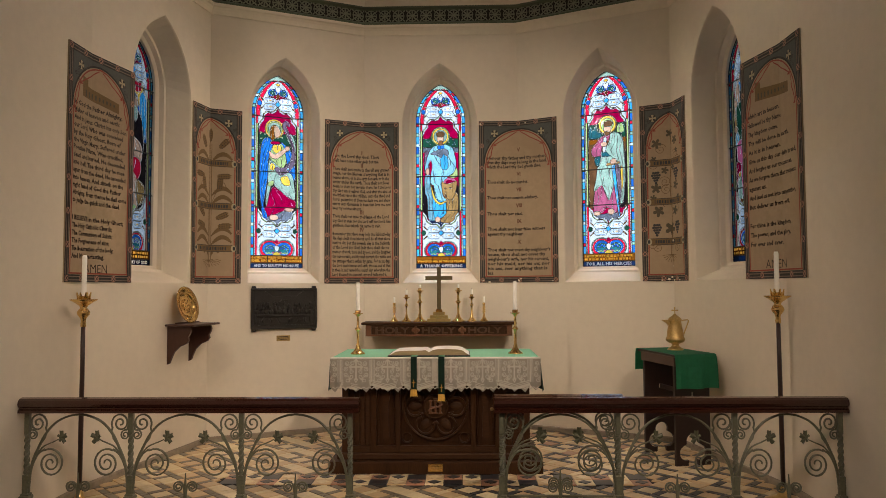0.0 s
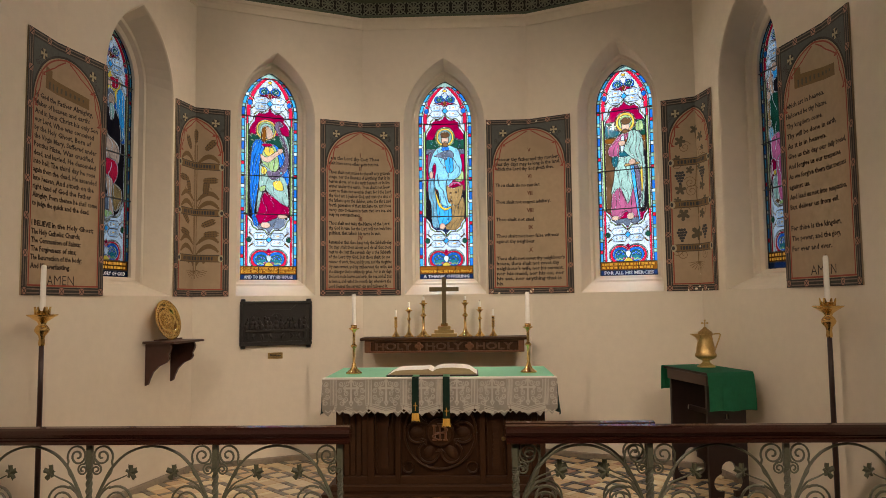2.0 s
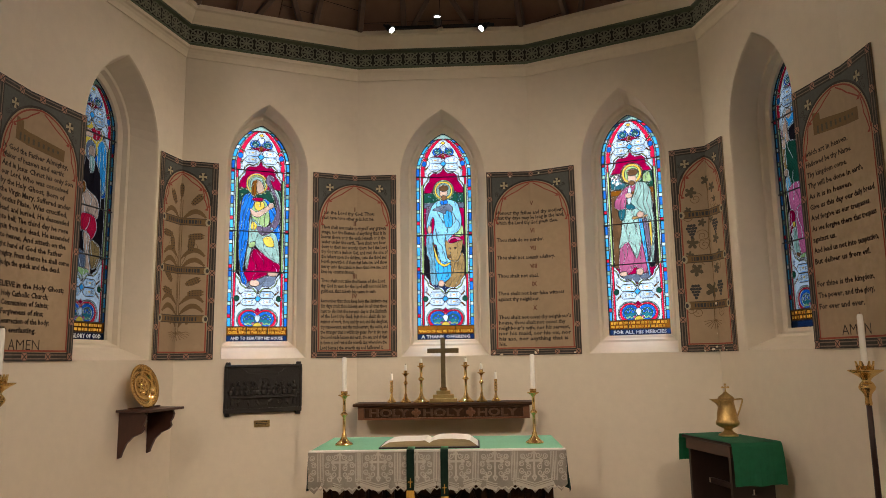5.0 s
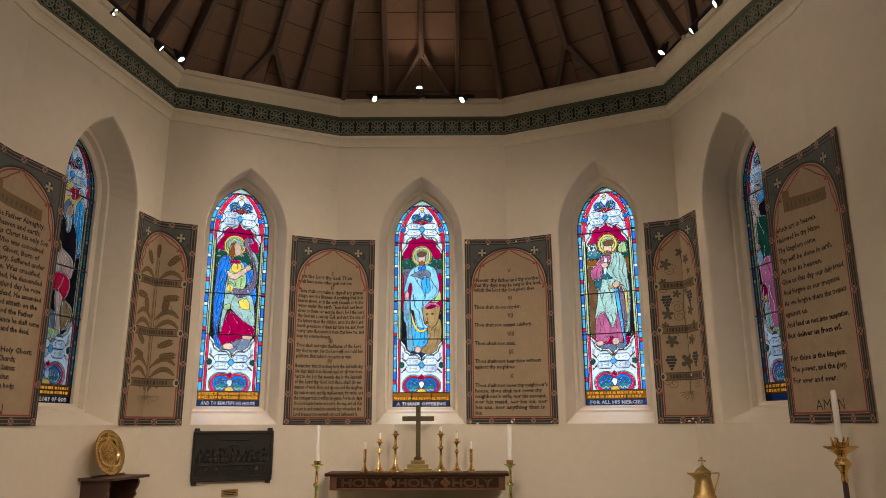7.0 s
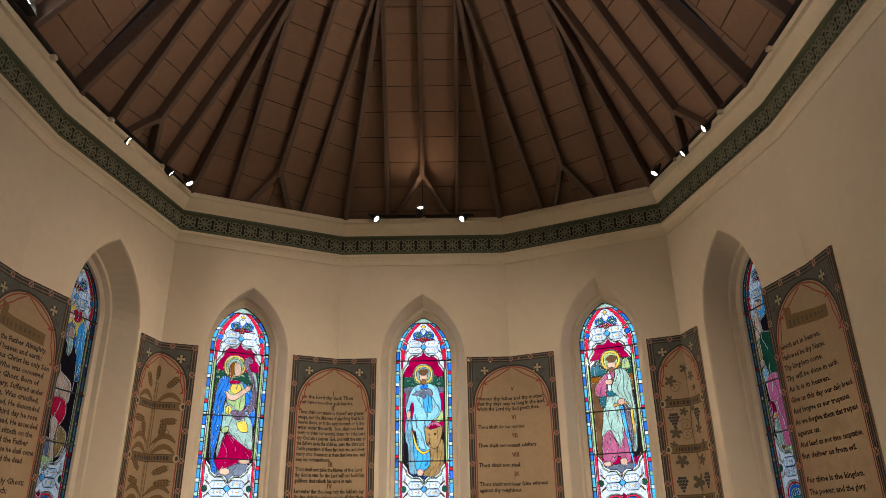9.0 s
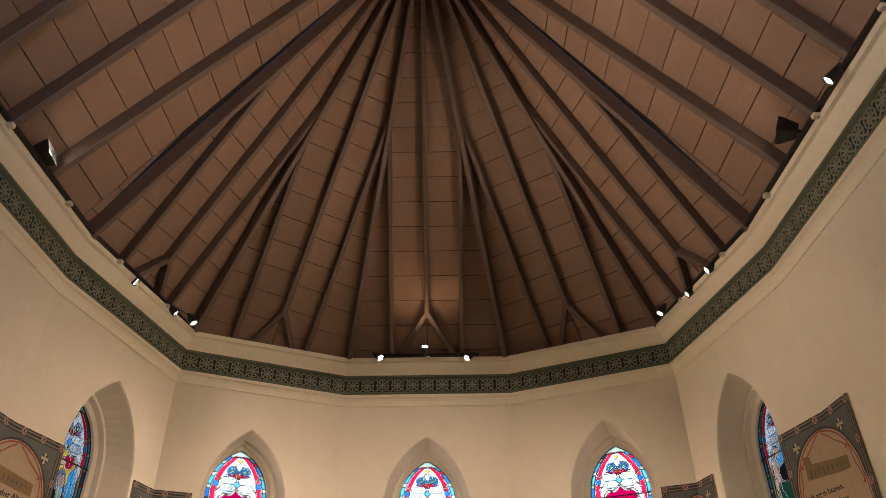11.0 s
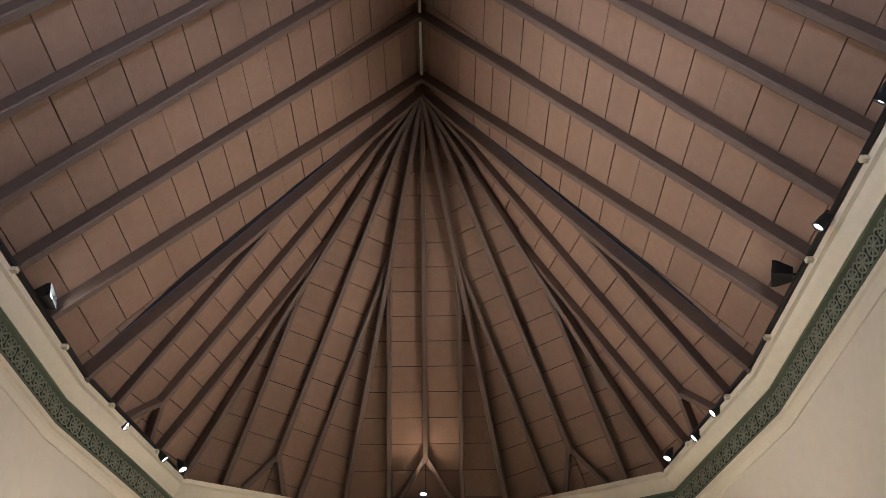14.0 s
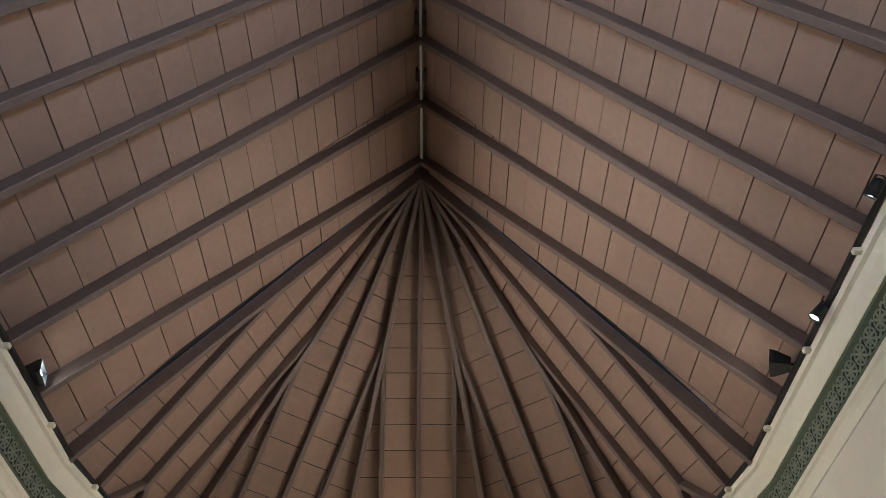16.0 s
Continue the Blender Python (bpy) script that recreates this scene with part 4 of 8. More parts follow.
def figure_pink(r):
    r.field("green", 340.8, 324.3)
    r.field("amber", 324.3, 318.5)
    r.field("brown", 318.5, 246.8)
    r.leaves("teal", 339.8, 325.2)
    r.shape("teal", [(-20.2, 326.2), (-18.9, 338.9), (-15.5, 334.4), (-11.8, 339.5), (-10.2, 332.5), (-5.8, 330.7), (-7.8, 325.6)], 2)
    r.shape("lime", [(11.3, 336.2), (16.8, 339.8), (19.2, 330.7), (12.0, 329.8)], 2)
    r.shape("dark", [(8.5, 305.2), (21.9, 305.2), (20.2, 252.3), (10.4, 252.3)], 2)
    r.shape("grey", [(-15.0, 238.6), (13.6, 240.4), (6.2, 232.7), (-8.1, 232.7)], 4)
    r.oval("amber", 0.7, 339.5, 10.7, 10.9)
    r.oval("yellow", 0.7, 339.5, 9.6, 9.9)
    r.oval("lime", 0.7, 339.5, 7.1, 7.3)
    r.shape("pink", [(-14.1, 266.9), (-6.8, 272.3), (-1.8, 261.4), (1.6, 255.5), (7.4, 270.5), (10.5, 242.8), (3.0, 243.7), (-1.3, 248.2), (-6.0, 241.9), (-15.8, 243.7)], 6)
    r.shape("pale", [(-5.8, 304.3), (5.0, 305.5), (7.4, 297.9), (5.9, 279.6), (6.8, 272.3), (1.6, 255.5), (-2.6, 262.8), (-6.8, 272.3), (-15.4, 265.6), (-12.8, 279.6), (-10.6, 294.2)], 5)
    r.shape("pink", [(-4.1, 327.1), (4.8, 328.9), (1.0, 321.6), (-5.4, 316.1), (-6.3, 304.8), (-12.9, 303.9), (-17.3, 307.5), (-17.1, 313.4), (-10.6, 321.6)], 3)
    r.shape("teal", [(-6.0, 309.7), (4.3, 310.6), (5.3, 304.8), (-4.9, 303.9)], 1)
    r.shape("teal", [(-13.8, 303.4), (-7.2, 304.1), (-9.7, 293.9), (-13.2, 295.7)], 1)
    r.shape("pale", [(4.9, 329.8), (12.9, 328.9), (17.9, 319.8), (18.5, 305.2), (19.9, 285.1), (18.1, 265.0), (16.8, 251.9), (12.9, 251.9), (14.6, 272.3), (13.4, 290.6), (6.6, 301.5), (-0.3, 308.8), (-1.2, 312.5), (2.8, 321.6)], 5)
    r.shape("yellow", [(14.9, 290.6), (16.9, 288.8), (16.7, 268.7), (14.9, 268.7)], 0)
    r.shape("violet", [(9.1, 293.3), (13.4, 290.6), (15.0, 268.7), (13.2, 255.5)], 1)
    r.shape("sky", [(4.8, 293.3), (8.3, 293.3), (12.9, 241.9), (11.5, 240.6)], 1)
    r.shape("tan", [(0.2, 296.2), (12.7, 297.1), (12.7, 295.0), (0.1, 293.7)], 0)
    r.oval("flesh", 6.9, 297.9, 3.6, 3.1)
    r.shape("white", [(-3.5, 324.3), (-0.5, 324.3), (-1.6, 310.3), (-4.7, 310.6)], 0)
    r.oval("flesh", -3.2, 317.9, 3.6, 2.7)
    r.oval("flesh", 0.9, 335.3, 4.1, 6.4)
    r.oval("brown", 1.5, 340.6, 5.4, 3.6)
    r.oval("brown", 0.2, 330.0, 3.2, 2.6)
    r.oval("flesh", -12.3, 240.9, 3.9, 2.4)
    r.oval("flesh", 3.3, 242.2, 3.6, 3.3)


def figure_dark(r):
    r.field("blue", 362, 300)
    r.field("dark", 300, 232)
    r.shape("yellow", [(-14, 362), (14, 362), (9, 336), (-2, 330), (-14, 334)], 5)
    r.shape("red", [(0, 355), (10, 358), (11, 349), (3, 347)], 1)
    r.shape("flesh", [(-10, 354), (0, 354), (2, 349), (-9, 348)])
    r.shape("sky", [(9, 342), (19, 346), (20, 308), (14, 306)], 3)
    r.shape("dark", [(-16, 326), (4, 330), (13, 320), (16, 298), (12, 286), (-14, 286)], 2)
    r.shape("brown", [(-18, 300), (-8, 304), (-9, 246), (-18, 246)], 3)
    r.oval("grey", 1, 337, 6.0, 8.5)
    r.oval("flesh", 2.4, 336, 4.0, 5.6)
    r.shape("pale", [(0, 332), (6, 331), (6, 321), (2, 319)], 2)
    r.shape("flesh", [(-8, 304), (4, 302), (13, 296), (14, 284), (9, 280), (-6, 281)], 4)
    r.shape("amber", [(-9, 309), (-3, 309), (-2, 301), (-8, 300)], 1)
    r.shape("red", [(-9, 282), (9, 283), (13, 272), (6, 262), (-3, 270), (-12, 262)], 4)
    r.shape("flesh", [(-2, 268), (6, 265), (5, 252), (8, 240), (8, 234), (2, 235), (1, 250)], 1)
    r.shape("grey", [(-18, 252), (0, 252), (1, 238), (-14, 234)], 3)
    r.shape("tan", [(6, 262), (18, 258), (17, 244), (9, 240)], 3)
    r.shape("lime", [(-14, 239), (6, 238), (3, 231), (-8, 231)], 3)


def figure_rose(r):
    r.field("dark", 345, 232)
    r.shape("sky", [(-20, 362), (-6, 366), (4, 350), (-14, 340), (-20, 344)], 3)
    r.shape("crimson", [(-22, 346), (-12, 348), (-12, 338), (-20, 337)], 2)
    r.shape("flesh", [(-17, 356), (-13, 350), (-11, 333), (-8, 326), (-13, 322), (-18, 335)], 1)
    r.oval("brown", -10, 356, 5, 6)
    r.oval("flesh", -9, 354, 3.6, 5)
    r.shape("tan", [(-21, 332), (-16, 334), (-15, 310), (-20, 308)], 2)
    r.oval("flesh", -18, 330, 2.6, 3.8)
    r.shape("green", [(-17, 326), (-6, 330), (8, 322), (10, 292), (-12, 290)], 3)
    r.oval("flesh", -18.5, 306, 2.8, 3)
    r.shape("ice", [(-20, 300), (-15, 302), (-13, 290), (-18, 286)], 2)
    r.shape("pink", [(-17, 292), (-6, 296), (6, 290), (6, 274), (-10, 270), (-17, 276)], 4)
    r.shape("crimson", [(-19, 274), (-12, 272), (-13, 256), (-19, 254)], 2)
    r.oval("yellow", -14.5, 263, 2.2, 2.4)
    r.shape("pale", [(-18, 256), (-12, 260), (-10, 240), (-16, 238)], 3)
    r.shape("pink", [(-11, 272), (6, 274), (8, 238), (-8, 236)], 4)
    r.shape("brown", [(-15, 240), (-9, 239), (-8, 234), (-13, 234)])
    r.shape("lime", [(-10, 238), (10, 238), (6, 231), (-6, 231)], 3)


stained_window(1, figure_dark, (), "TO THE GLORY OF GOD", "pointed stained glass window with dark and red panes")
stained_window(2, figure_blue, ("O COME LET US WORSHIP AND BOW DOWN LET US", "KNEEL BEFORE THE LORD OUR MAKER"), "AND TO BEAUTIFY HIS HOUSE", "pointed stained glass window with a blue cloaked shape")
stained_window(3, figure_pale, ("", "WHICH SHALL BE TO ALL PEOPLE"), "A THANK OFFERING", "pointed stained glass window with a pale blue robed shape")
stained_window(4, figure_pink, (), "FOR ALL HIS MERCIES", "pointed stained glass window with a pink robed shape")
stained_window(5, figure_rose, (), "", "pointed stained glass window with rose and sky panes")

# ---- painted tablets folded into the corners ----
T_GROUND = mat("ochre_canvas", (0.40, 0.295, 0.185), 0.8, var=0.12, scale=6, bump=0.08, stain=(0.26, 0.185, 0.115, 0.5), stain_scale=3)
T_BORDER = mat("dark_border_paint", (0.034, 0.030, 0.027), 0.75, var=0.3, scale=12, stain=(0.12, 0.10, 0.08, 0.4), stain_scale=9)
T_STRIPE = mat("brown_stripe_paint", (0.19, 0.15, 0.115), 0.75, var=0.3, scale=12)
T_BLOCK = mat("faded_red_block", (0.36, 0.20, 0.14), 0.75, var=0.25, scale=20)
T_BLUE = mat("slate_blue_paint", (0.078, 0.090, 0.082), 0.75, var=0.25, scale=12)
T_RED = mat("red_line_paint", (0.30, 0.062, 0.035), 0.75, var=0.2)
T_ROSE = mat("pale_red_wash", (0.42, 0.20, 0.13), 0.75, var=0.2)
T_NUMERAL = mat("red_brown_ink", (0.17, 0.075, 0.04), 0.75, var=0.3)
T_INK = mat("brown_black_ink", (0.030, 0.019, 0.012), 0.75, var=0.3)
T_CREAM = mat("cream_ornament", (0.42, 0.36, 0.23), 0.75, var=0.2)
T_OLIVE = mat("olive_gold_paint", (0.185, 0.115, 0.045), 0.75, var=0.25, scale=20)
T_LEAF = mat("grey_green_leaf", (0.10, 0.085, 0.05), 0.75, var=0.3, scale=20)
T_GRAPE = mat("dark_grape_paint", (0.045, 0.045, 0.045), 0.75, var=0.3, scale=20)
ZB, ZT = 1.647, 3.474


def folded(bm, k):
    """Bends a flat sheet (x along the walls from the corner, -y into the room) into corner k of the plan."""
    bmesh.ops.bisect_plane(bm, geom=bm.verts[:] + bm.edges[:] + bm.faces[:], plane_co=(0, 0, 0), plane_no=(1, 0, 0))
    tl, tr = (PLAN[k] - PLAN[k - 1]).normalized(), (PLAN[k + 1] - PLAN[k]).normalized()
    both = ((tl + tr) / 2).normalized()
    for v in bm.verts:
        t = tl if v.co.x < -1e-5 else tr if v.co.x > 1e-5 else both
        n = Vector((t.y, -t.x))
        p = PLAN[k] + t * v.co.x - n * v.co.y
        v.co = (p.x, p.y, v.co.z)
    bm.normal_update()


def flat(bm, outline, y, mi=0):
    poly(bm, [(x, y, z) for x, z in outline], mi)


def ribbon(bm, pts, w, y, mi=0):
    """A painted line of width w through points in x and z."""
    P = [Vector(p) for p in pts]
    for a, b in zip(P, P[1:]):
        d = (b - a)
        if d.length < 1e-5:
            continue
        n = Vector((-d.y, d.x)).normalized() * (w / 2)
        e = d.normalized() * (w * 0.2)
        flat(bm, [tuple(a - e - n), tuple(b + e - n), tuple(b + e + n), tuple(a - e + n)], y, mi)


def spiral(cx, cz, r0, r1, a0, turns, n=28):
    return [(cx + (r0 + (r1 - r0) * i / n) * math.cos(a0 + 2 * math.pi * turns * i / n), cz + (r0 + (r1 - r0) * i / n) * math.sin(a0 + 2 * math.pi * turns * i / n)) for i in range(n + 1)]


def disc(cx, cz, rx, rz, n=12, turn=0.0):
    c, s = math.cos(turn), math.sin(turn)
    return [(cx + rx * math.cos(2 * math.pi * i / n) * c - rz * math.sin(2 * math.pi * i / n) * s, cz + rx * math.cos(2 * math.pi * i / n) * s + rz * math.sin(2 * math.pi * i / n) * c) for i in range(n)]


def tablet(k, x0, x1, label, zs_arch=2.99, seed=0):
    """Board, striped border with corner blocks, spandrels with crosses, cusped red arch."""
    rnd = random.Random(seed)
    tab = thing("wall_tablet", pose(*PLAN[k], 0), label, "tablet", "painted wall tablets")
    fix = tab.matrix_world.inverted()

    def add(name, bm, mats, note=""):
        folded(bm, k)
        ob = part(name, bm, mats, tab, note)
        ob.matrix_parent_inverse = fix
        return ob
    bm = bmesh.new()
    box(bm, x0, x1, -0.010, -0.001, ZB, ZT)
    add("board", bm, T_GROUND, "ochre canvas board")
    w = 0.058
    y = -0.0125
    bm = bmesh.new()
    for a, b, c, d in ((x0, x1, ZB, ZB + w), (x0, x1, ZT - w, ZT), (x0, x0 + w, ZB + w, ZT - w), (x1 - w, x1, ZB + w, ZT - w)):
        flat(bm, [(a, c), (b, c), (b, d), (a, d)], y)
    y2 = y - 0.0012
    for f in (0.28, 0.72):
        s = w * f
        for a, b, c, d in ((x0 + w, x1 - w, ZB + s - 0.004, ZB + s + 0.004), (x0 + w, x1 - w, ZT - s - 0.004, ZT - s + 0.004), (x0 + s - 0.004, x0 + s + 0.004, ZB + w, ZT - w), (x1 - s - 0.004, x1 - s + 0.004, ZB + w, ZT - w)):
            flat(bm, [(a, c), (b, c), (b, d), (a, d)], y2, 1)
    add("border", bm, (T_BORDER, T_STRIPE), "dark striped painted border")
    nz, nx = 7, max(2, round((x1 - x0) / 0.2))
    spots = [(x0 + w / 2, ZB + w / 2 + (ZT - ZB - w) * i / nz) for i in range(nz + 1)] + [(x1 - w / 2, ZB + w / 2 + (ZT - ZB - w) * i / nz) for i in range(nz + 1)]
    spots += [(x0 + w / 2 + (x1 - x0 - w) * i / nx, z) for i in range(1, nx) for z in (ZB + w / 2, ZT - w / 2)]
    for cx, cz in spots:
        h = 0.024
        bm = bmesh.new()
        flat(bm, [(cx - h, cz - h), (cx + h, cz - h), (cx + h, cz + h), (cx - h, cz + h)], y - 0.002)
        for s in (-1, 1):
            ribbon(bm, [(cx - h, cz - s * h), (cx + h, cz + s * h)], 0.006, y - 0.0032, 1)
        add("corner_block", bm, (T_BLOCK, T_BORDER))
    # spandrels outside the arch
    cx, hw, top = (x0 + x1) / 2, (x1 - x0) / 2 - w, ZT - w - 0.035
    right = arch(hw, zs_arch, top, 14)
    bm = bmesh.new()
    for s in (-1, 1):
        for (xa, za), (xb, zb) in zip(right, right[1:]):
            flat(bm, [(cx + s * xa, za), (cx + s * hw, za), (cx + s * hw, zb), (cx + s * xb, zb)], y)
        flat(bm, [(cx, top), (cx + s * hw, top), (cx + s * hw, ZT - w), (cx, ZT - w)], y)
    add("spandrel", bm, T_BLUE, "slate blue painted spandrels")
    for s in (-1, 1):
        bm = bmesh.new()
        px, pz, r = cx + s * hw * 0.70, ZT - w - 0.085, 0.04
        flat(bm, disc(px, pz, r, r), y - 0.001, 1)
        for a in range(4):
            ca, sa = math.cos(a * math.pi / 2), math.sin(a * math.pi / 2)
            flat(bm, [(px + ca * u - sa * v, pz + sa * u + ca * v) for u, v in ((0.0, 0.004), (0.0, -0.004), (r * 0.9, -0.014), (r * 0.9, 0.014))], y - 0.0022)
        add("spandrel_cross", bm, (T_CREAM, T_BORDER), "cream painted cross on a dark roundel")
        bm = bmesh.new()
        for q in range(5):
            ang = rnd.uniform(0, 6.28)
            ribbon(bm, spiral(px + s * 0.05 + rnd.uniform(-0.03, 0.02), pz - 0.10 + rnd.uniform(-0.03, 0.09), 0.018, 0.004, ang, 1.1, 9), 0.004, y - 0.0015, 1)
        tagged(add("spandrel_scrolls", bm, (T_CREAM, T_BORDER), "small dark painted scrolls"), kind="stuff")
    # arch lines and cusps
    bm = bmesh.new()
    for s in (-1, 1):
        ribbon(bm, [(cx + s * (x + 0.0), z) for x, z in right], 0.016, y - 0.001, 1)
        ribbon(bm, [(cx + s * (x - 0.020), z - 0.016) for x, z in right], 0.012, y - 0.002)
        ribbon(bm, [(cx + s * (hw - 0.012), zs_arch), (cx + s * (hw - 0.012), ZB + w + 0.012)], 0.012, y - 0.002)
        n0 = len(right)
        for f0, f1 in ((0.04, 0.46), (0.46, 0.97)):
            a, b = right[int(f0 * (n0 - 1))], right[int(f1 * (n0 - 1))]
            ax, az, bx, bz = a[0] - 0.03, a[1] - 0.02, b[0] - 0.02, b[1] - 0.03
            pts = []
            for i in range(9):
                t = i / 8
                bulge = math.sin(t * math.pi) * 0.02
                pts.append((cx + s * (ax + (bx - ax) * t - 0.03 * (1 - abs(2 * t - 1)) + bulge), az + (bz - az) * t - 0.012 * (1 - t)))
            ribbon(bm, pts, 0.010, y - 0.003)
            px, pz = pts[0]
            flat(bm, [(px - s * 0.03, pz - 0.012), (px + s * 0.004, pz - 0.016), (px + s * 0.004, pz + 0.016)] if s > 0 else [(px + 0.03, pz - 0.012), (px - 0.004, pz + 0.016), (px - 0.004, pz - 0.016)], y - 0.003)
    ribbon(bm, [(x0 + w, ZB + w + 0.010), (x1 - w, ZB + w + 0.010)], 0.012, y - 0.002)
    add("arch_line", bm, (T_RED, T_BORDER), "red painted cusped arch line")
    return add, cx, hw, y


def flakes(add, y, spots):
    """Bare patches where the paint has come off."""
    rnd = random.Random(3)
    bm = bmesh.new()
    for x, z, r in spots:
        pts = [(x + r * rnd.uniform(0.5, 1.1) * math.cos(a), z + r * rnd.uniform(0.4, 1.0) * math.sin(a)) for a in np.linspace(0, 5.8, 9)]
        flat(bm, pts, y - 0.005)
    tagged(add("flaked_patch", bm, PLASTER_TRIM, "pale patches of flaked paint"), kind="stuff")


def inscription(k, x0, x1, label, rows, zs_arch=2.99, extra=None, seed=0):
    """rows: text, height, kind: t body line (with the share of the width), n numeral, a large closing word."""
    add, cx, hw, y = tablet(k, x0, x1, label, zs_arch, seed)
    full = 2 * (hw - 0.030)
    for text, z, kind in rows:
        ink = red = bmesh.new()
        if kind == "n":
            write(red, text, cx, z - 0.018, 0.058, y - 0.001, bold=0.0022)
        elif kind == "a":
            write(red, text, cx - 0.01, z - 0.06, 0.10, y - 0.001, 0.27, bold=-0.001)
        else:
            width = full * kind
            pts, faces = letters(text, 0.052, width, "LEFT", 1, 1.0, 0.0016)
            off = cx - full / 2 + (0.05 if kind < 0 else 0) - min(p[0] for p in pts)
            made = [ink.verts.new((off + px, y - 0.001, z - 0.016 + pz)) for px, pz in pts]
            for f in faces:
                try:
                    ink.faces.new([made[i] for i in f])
                except ValueError:
                    pass
        tagged(add("lettering", ink, T_NUMERAL if kind == "n" else T_INK), "red brown painted numeral" if kind == "n" else "dark painted line of writing", kind="stuff")
    if extra:
        extra(add, cx, hw, y)
    if k == 4:
        flakes(add, y, ((-0.40, 1.67, 0.012), (-0.33, 1.655, 0.016), (0.0, 1.672, 0.02), (0.03, 1.69, 0.01), (0.40, 1.665, 0.012), (-0.42, 3.44, 0.014), (-0.2, 3.42, 0.01), (0.1, 3.44, 0.012), (0.25, 3.3, 0.008)))


def lines(text, z, step, shares):
    """Body lines one below another, each with its share of the width."""
    return [(t, z - step * i, shares[i] if i < len(shares) else 1.0) for i, t in enumerate(text)]


t3 = [("I", 3.118, "n"), ("II", 2.975, "n"), ("III", 2.443, "n"), ("IV", 2.247, "n")]
t3 += [("I am the Lord thy God: Thou", 3.074, 0.80), ("shalt have none other gods but me.", 3.022, 0.80)]
t3 += lines(("Thou shalt not make to thyself any graven", "image, nor the likeness of anything that is in", "heaven above, or in the earth beneath or in the", "water under the earth. Thou shalt not bow", "down to them nor worship them: for I the Lord", "thy God am a jealous God, and visit the sins of", "the fathers upon the children, unto the third and", "fourth generation of them that hate me, and show", "mercy unto thousands in them that love me, and", "keep my commandments."), 2.927, 0.0492, [0.97, 0.97, 0.97, 0.97, 0.99, 1, 0.98, 0.99, 0.99, 0.5])
t3 += lines(("Thou shalt not take the Name of the Lord", "thy God in vain: for the Lord will not hold him", "guiltless, that taketh his name in vain."), 2.394, 0.0508, [0.96, 0.99, 0.83])
t3 += lines(("Remember that thou keep holy the Sabbath-day.", "Six days shalt thou labour, and do all that thou", "hast to do; but the seventh day is the Sabbath", "of the Lord thy God. In it thou shalt do no", "manner of work, thou, and thy son, and thy daughter,", "thy man-servant, and thy maid-servant, thy cattle, and", "the stranger that is within thy gates. For in six days", "the Lord made heaven and earth, the sea, and all that", "in them is, and rested the seventh day: wherefore the", "Lord blessed the seventh day and hallowed it."), 2.198, 0.0505, [1, 0.98, 0.98, 0.97, 1, 1, 0.99, 0.99, 0.98, 0.93])
inscription(3, -0.455, 0.397, "ochre painted tablet with close blackletter text lines", t3, 2.99, seed=3)

t4 = [("V", 3.144, "n"), ("VI", 2.866, "n"), ("VII", 2.69, "n"), ("VIII", 2.51, "n"), ("IX", 2.334, "n"), ("X", 2.10, "n")]
t4 += lines(("Honour thy father and thy mother;", "that thy days may be long in the land,", "which the Lord thy God giveth thee."), 3.05, 0.05, [0.95, 0.96, 0.87])
t4 += [("Thou shalt do no murder.", 2.777, 0.66), ("Thou shalt not commit adultery.", 2.60, 0.81), ("Thou shalt not steal.", 2.418, 0.57), ("Thou shalt not bear false witness", 2.245, 0.92), ("against thy neighbour.", 2.19, 0.57)]
t4 += lines(("Thou shalt not covet thy neighbour's", "house, thou shalt not covet thy", "neighbour's wife, nor his servant,", "nor his maid, nor his ox, nor", "his ass, nor anything that is", "his."), 2.012, 0.052, [1, 0.92, 0.98, 0.99, 0.95, 0.1])
inscription(4, -0.437, 0.462, "ochre painted tablet with widely spaced blackletter lines", t4, 2.99, seed=4)


def banner(add, cx, hw, y):
    bm = bmesh.new()
    flat(bm, [(cx - hw * 0.62, 3.20), (cx + hw * 0.62, 3.145), (cx + hw * 0.62, 3.06), (cx - hw * 0.62, 3.10)], y - 0.0005)
    flat(bm, [(cx - hw * 0.62, 3.26), (cx - hw * 0.42, 3.24), (cx - hw * 0.42, 3.19), (cx - hw * 0.62, 3.20)], y - 0.0005)
    add("scroll_banner", bm, T_OLIVE, "dark faded scroll banner")
    bm = bmesh.new()
    for i in range(9):
        x = cx - hw * 0.52 + i * hw * 0.118
        flat(bm, [(x, 3.105), (x + 0.018, 3.103), (x + 0.018, 3.155 - i * 0.004), (x, 3.157 - i * 0.004)], y - 0.0015)
    tagged(add("faded_bars", bm, T_LEAF, "faded unreadable bars of writing"), kind="stuff")


t1 = lines(("In God the Father Almighty,", "Maker of heaven and earth:", "And in Jesus Christ his only Son", "our Lord, Who was conceived", "by the Holy Ghost, Born of", "the Virgin Mary, Suffered under", "Pontius Pilate, Was crucified,", "dead, and buried, He descended", "into hell; The third day he rose", "again from the dead, He ascended", "into heaven, And sitteth on the", "right hand of God the Father", "Almighty. From thence he shall come", "to judge the quick and the dead."), 3.03, 0.058, [0.9, 0.85, 0.98, 0.92, 0.88, 0.97, 0.93, 0.96, 0.96, 0.98, 0.94, 0.9, 1, 0.88])
t1 += lines(("I BELIEVE in the Holy Ghost;", "The Holy Catholic Church;", "The Communion of Saints;", "The Forgiveness of sins;", "The Resurrection of the body;", "And life everlasting."), 2.14, 0.0585, [0.95, 0.75, 0.76, 0.7, 0.78, 0.62])
t1 += [("AMEN", 1.78, "a")]
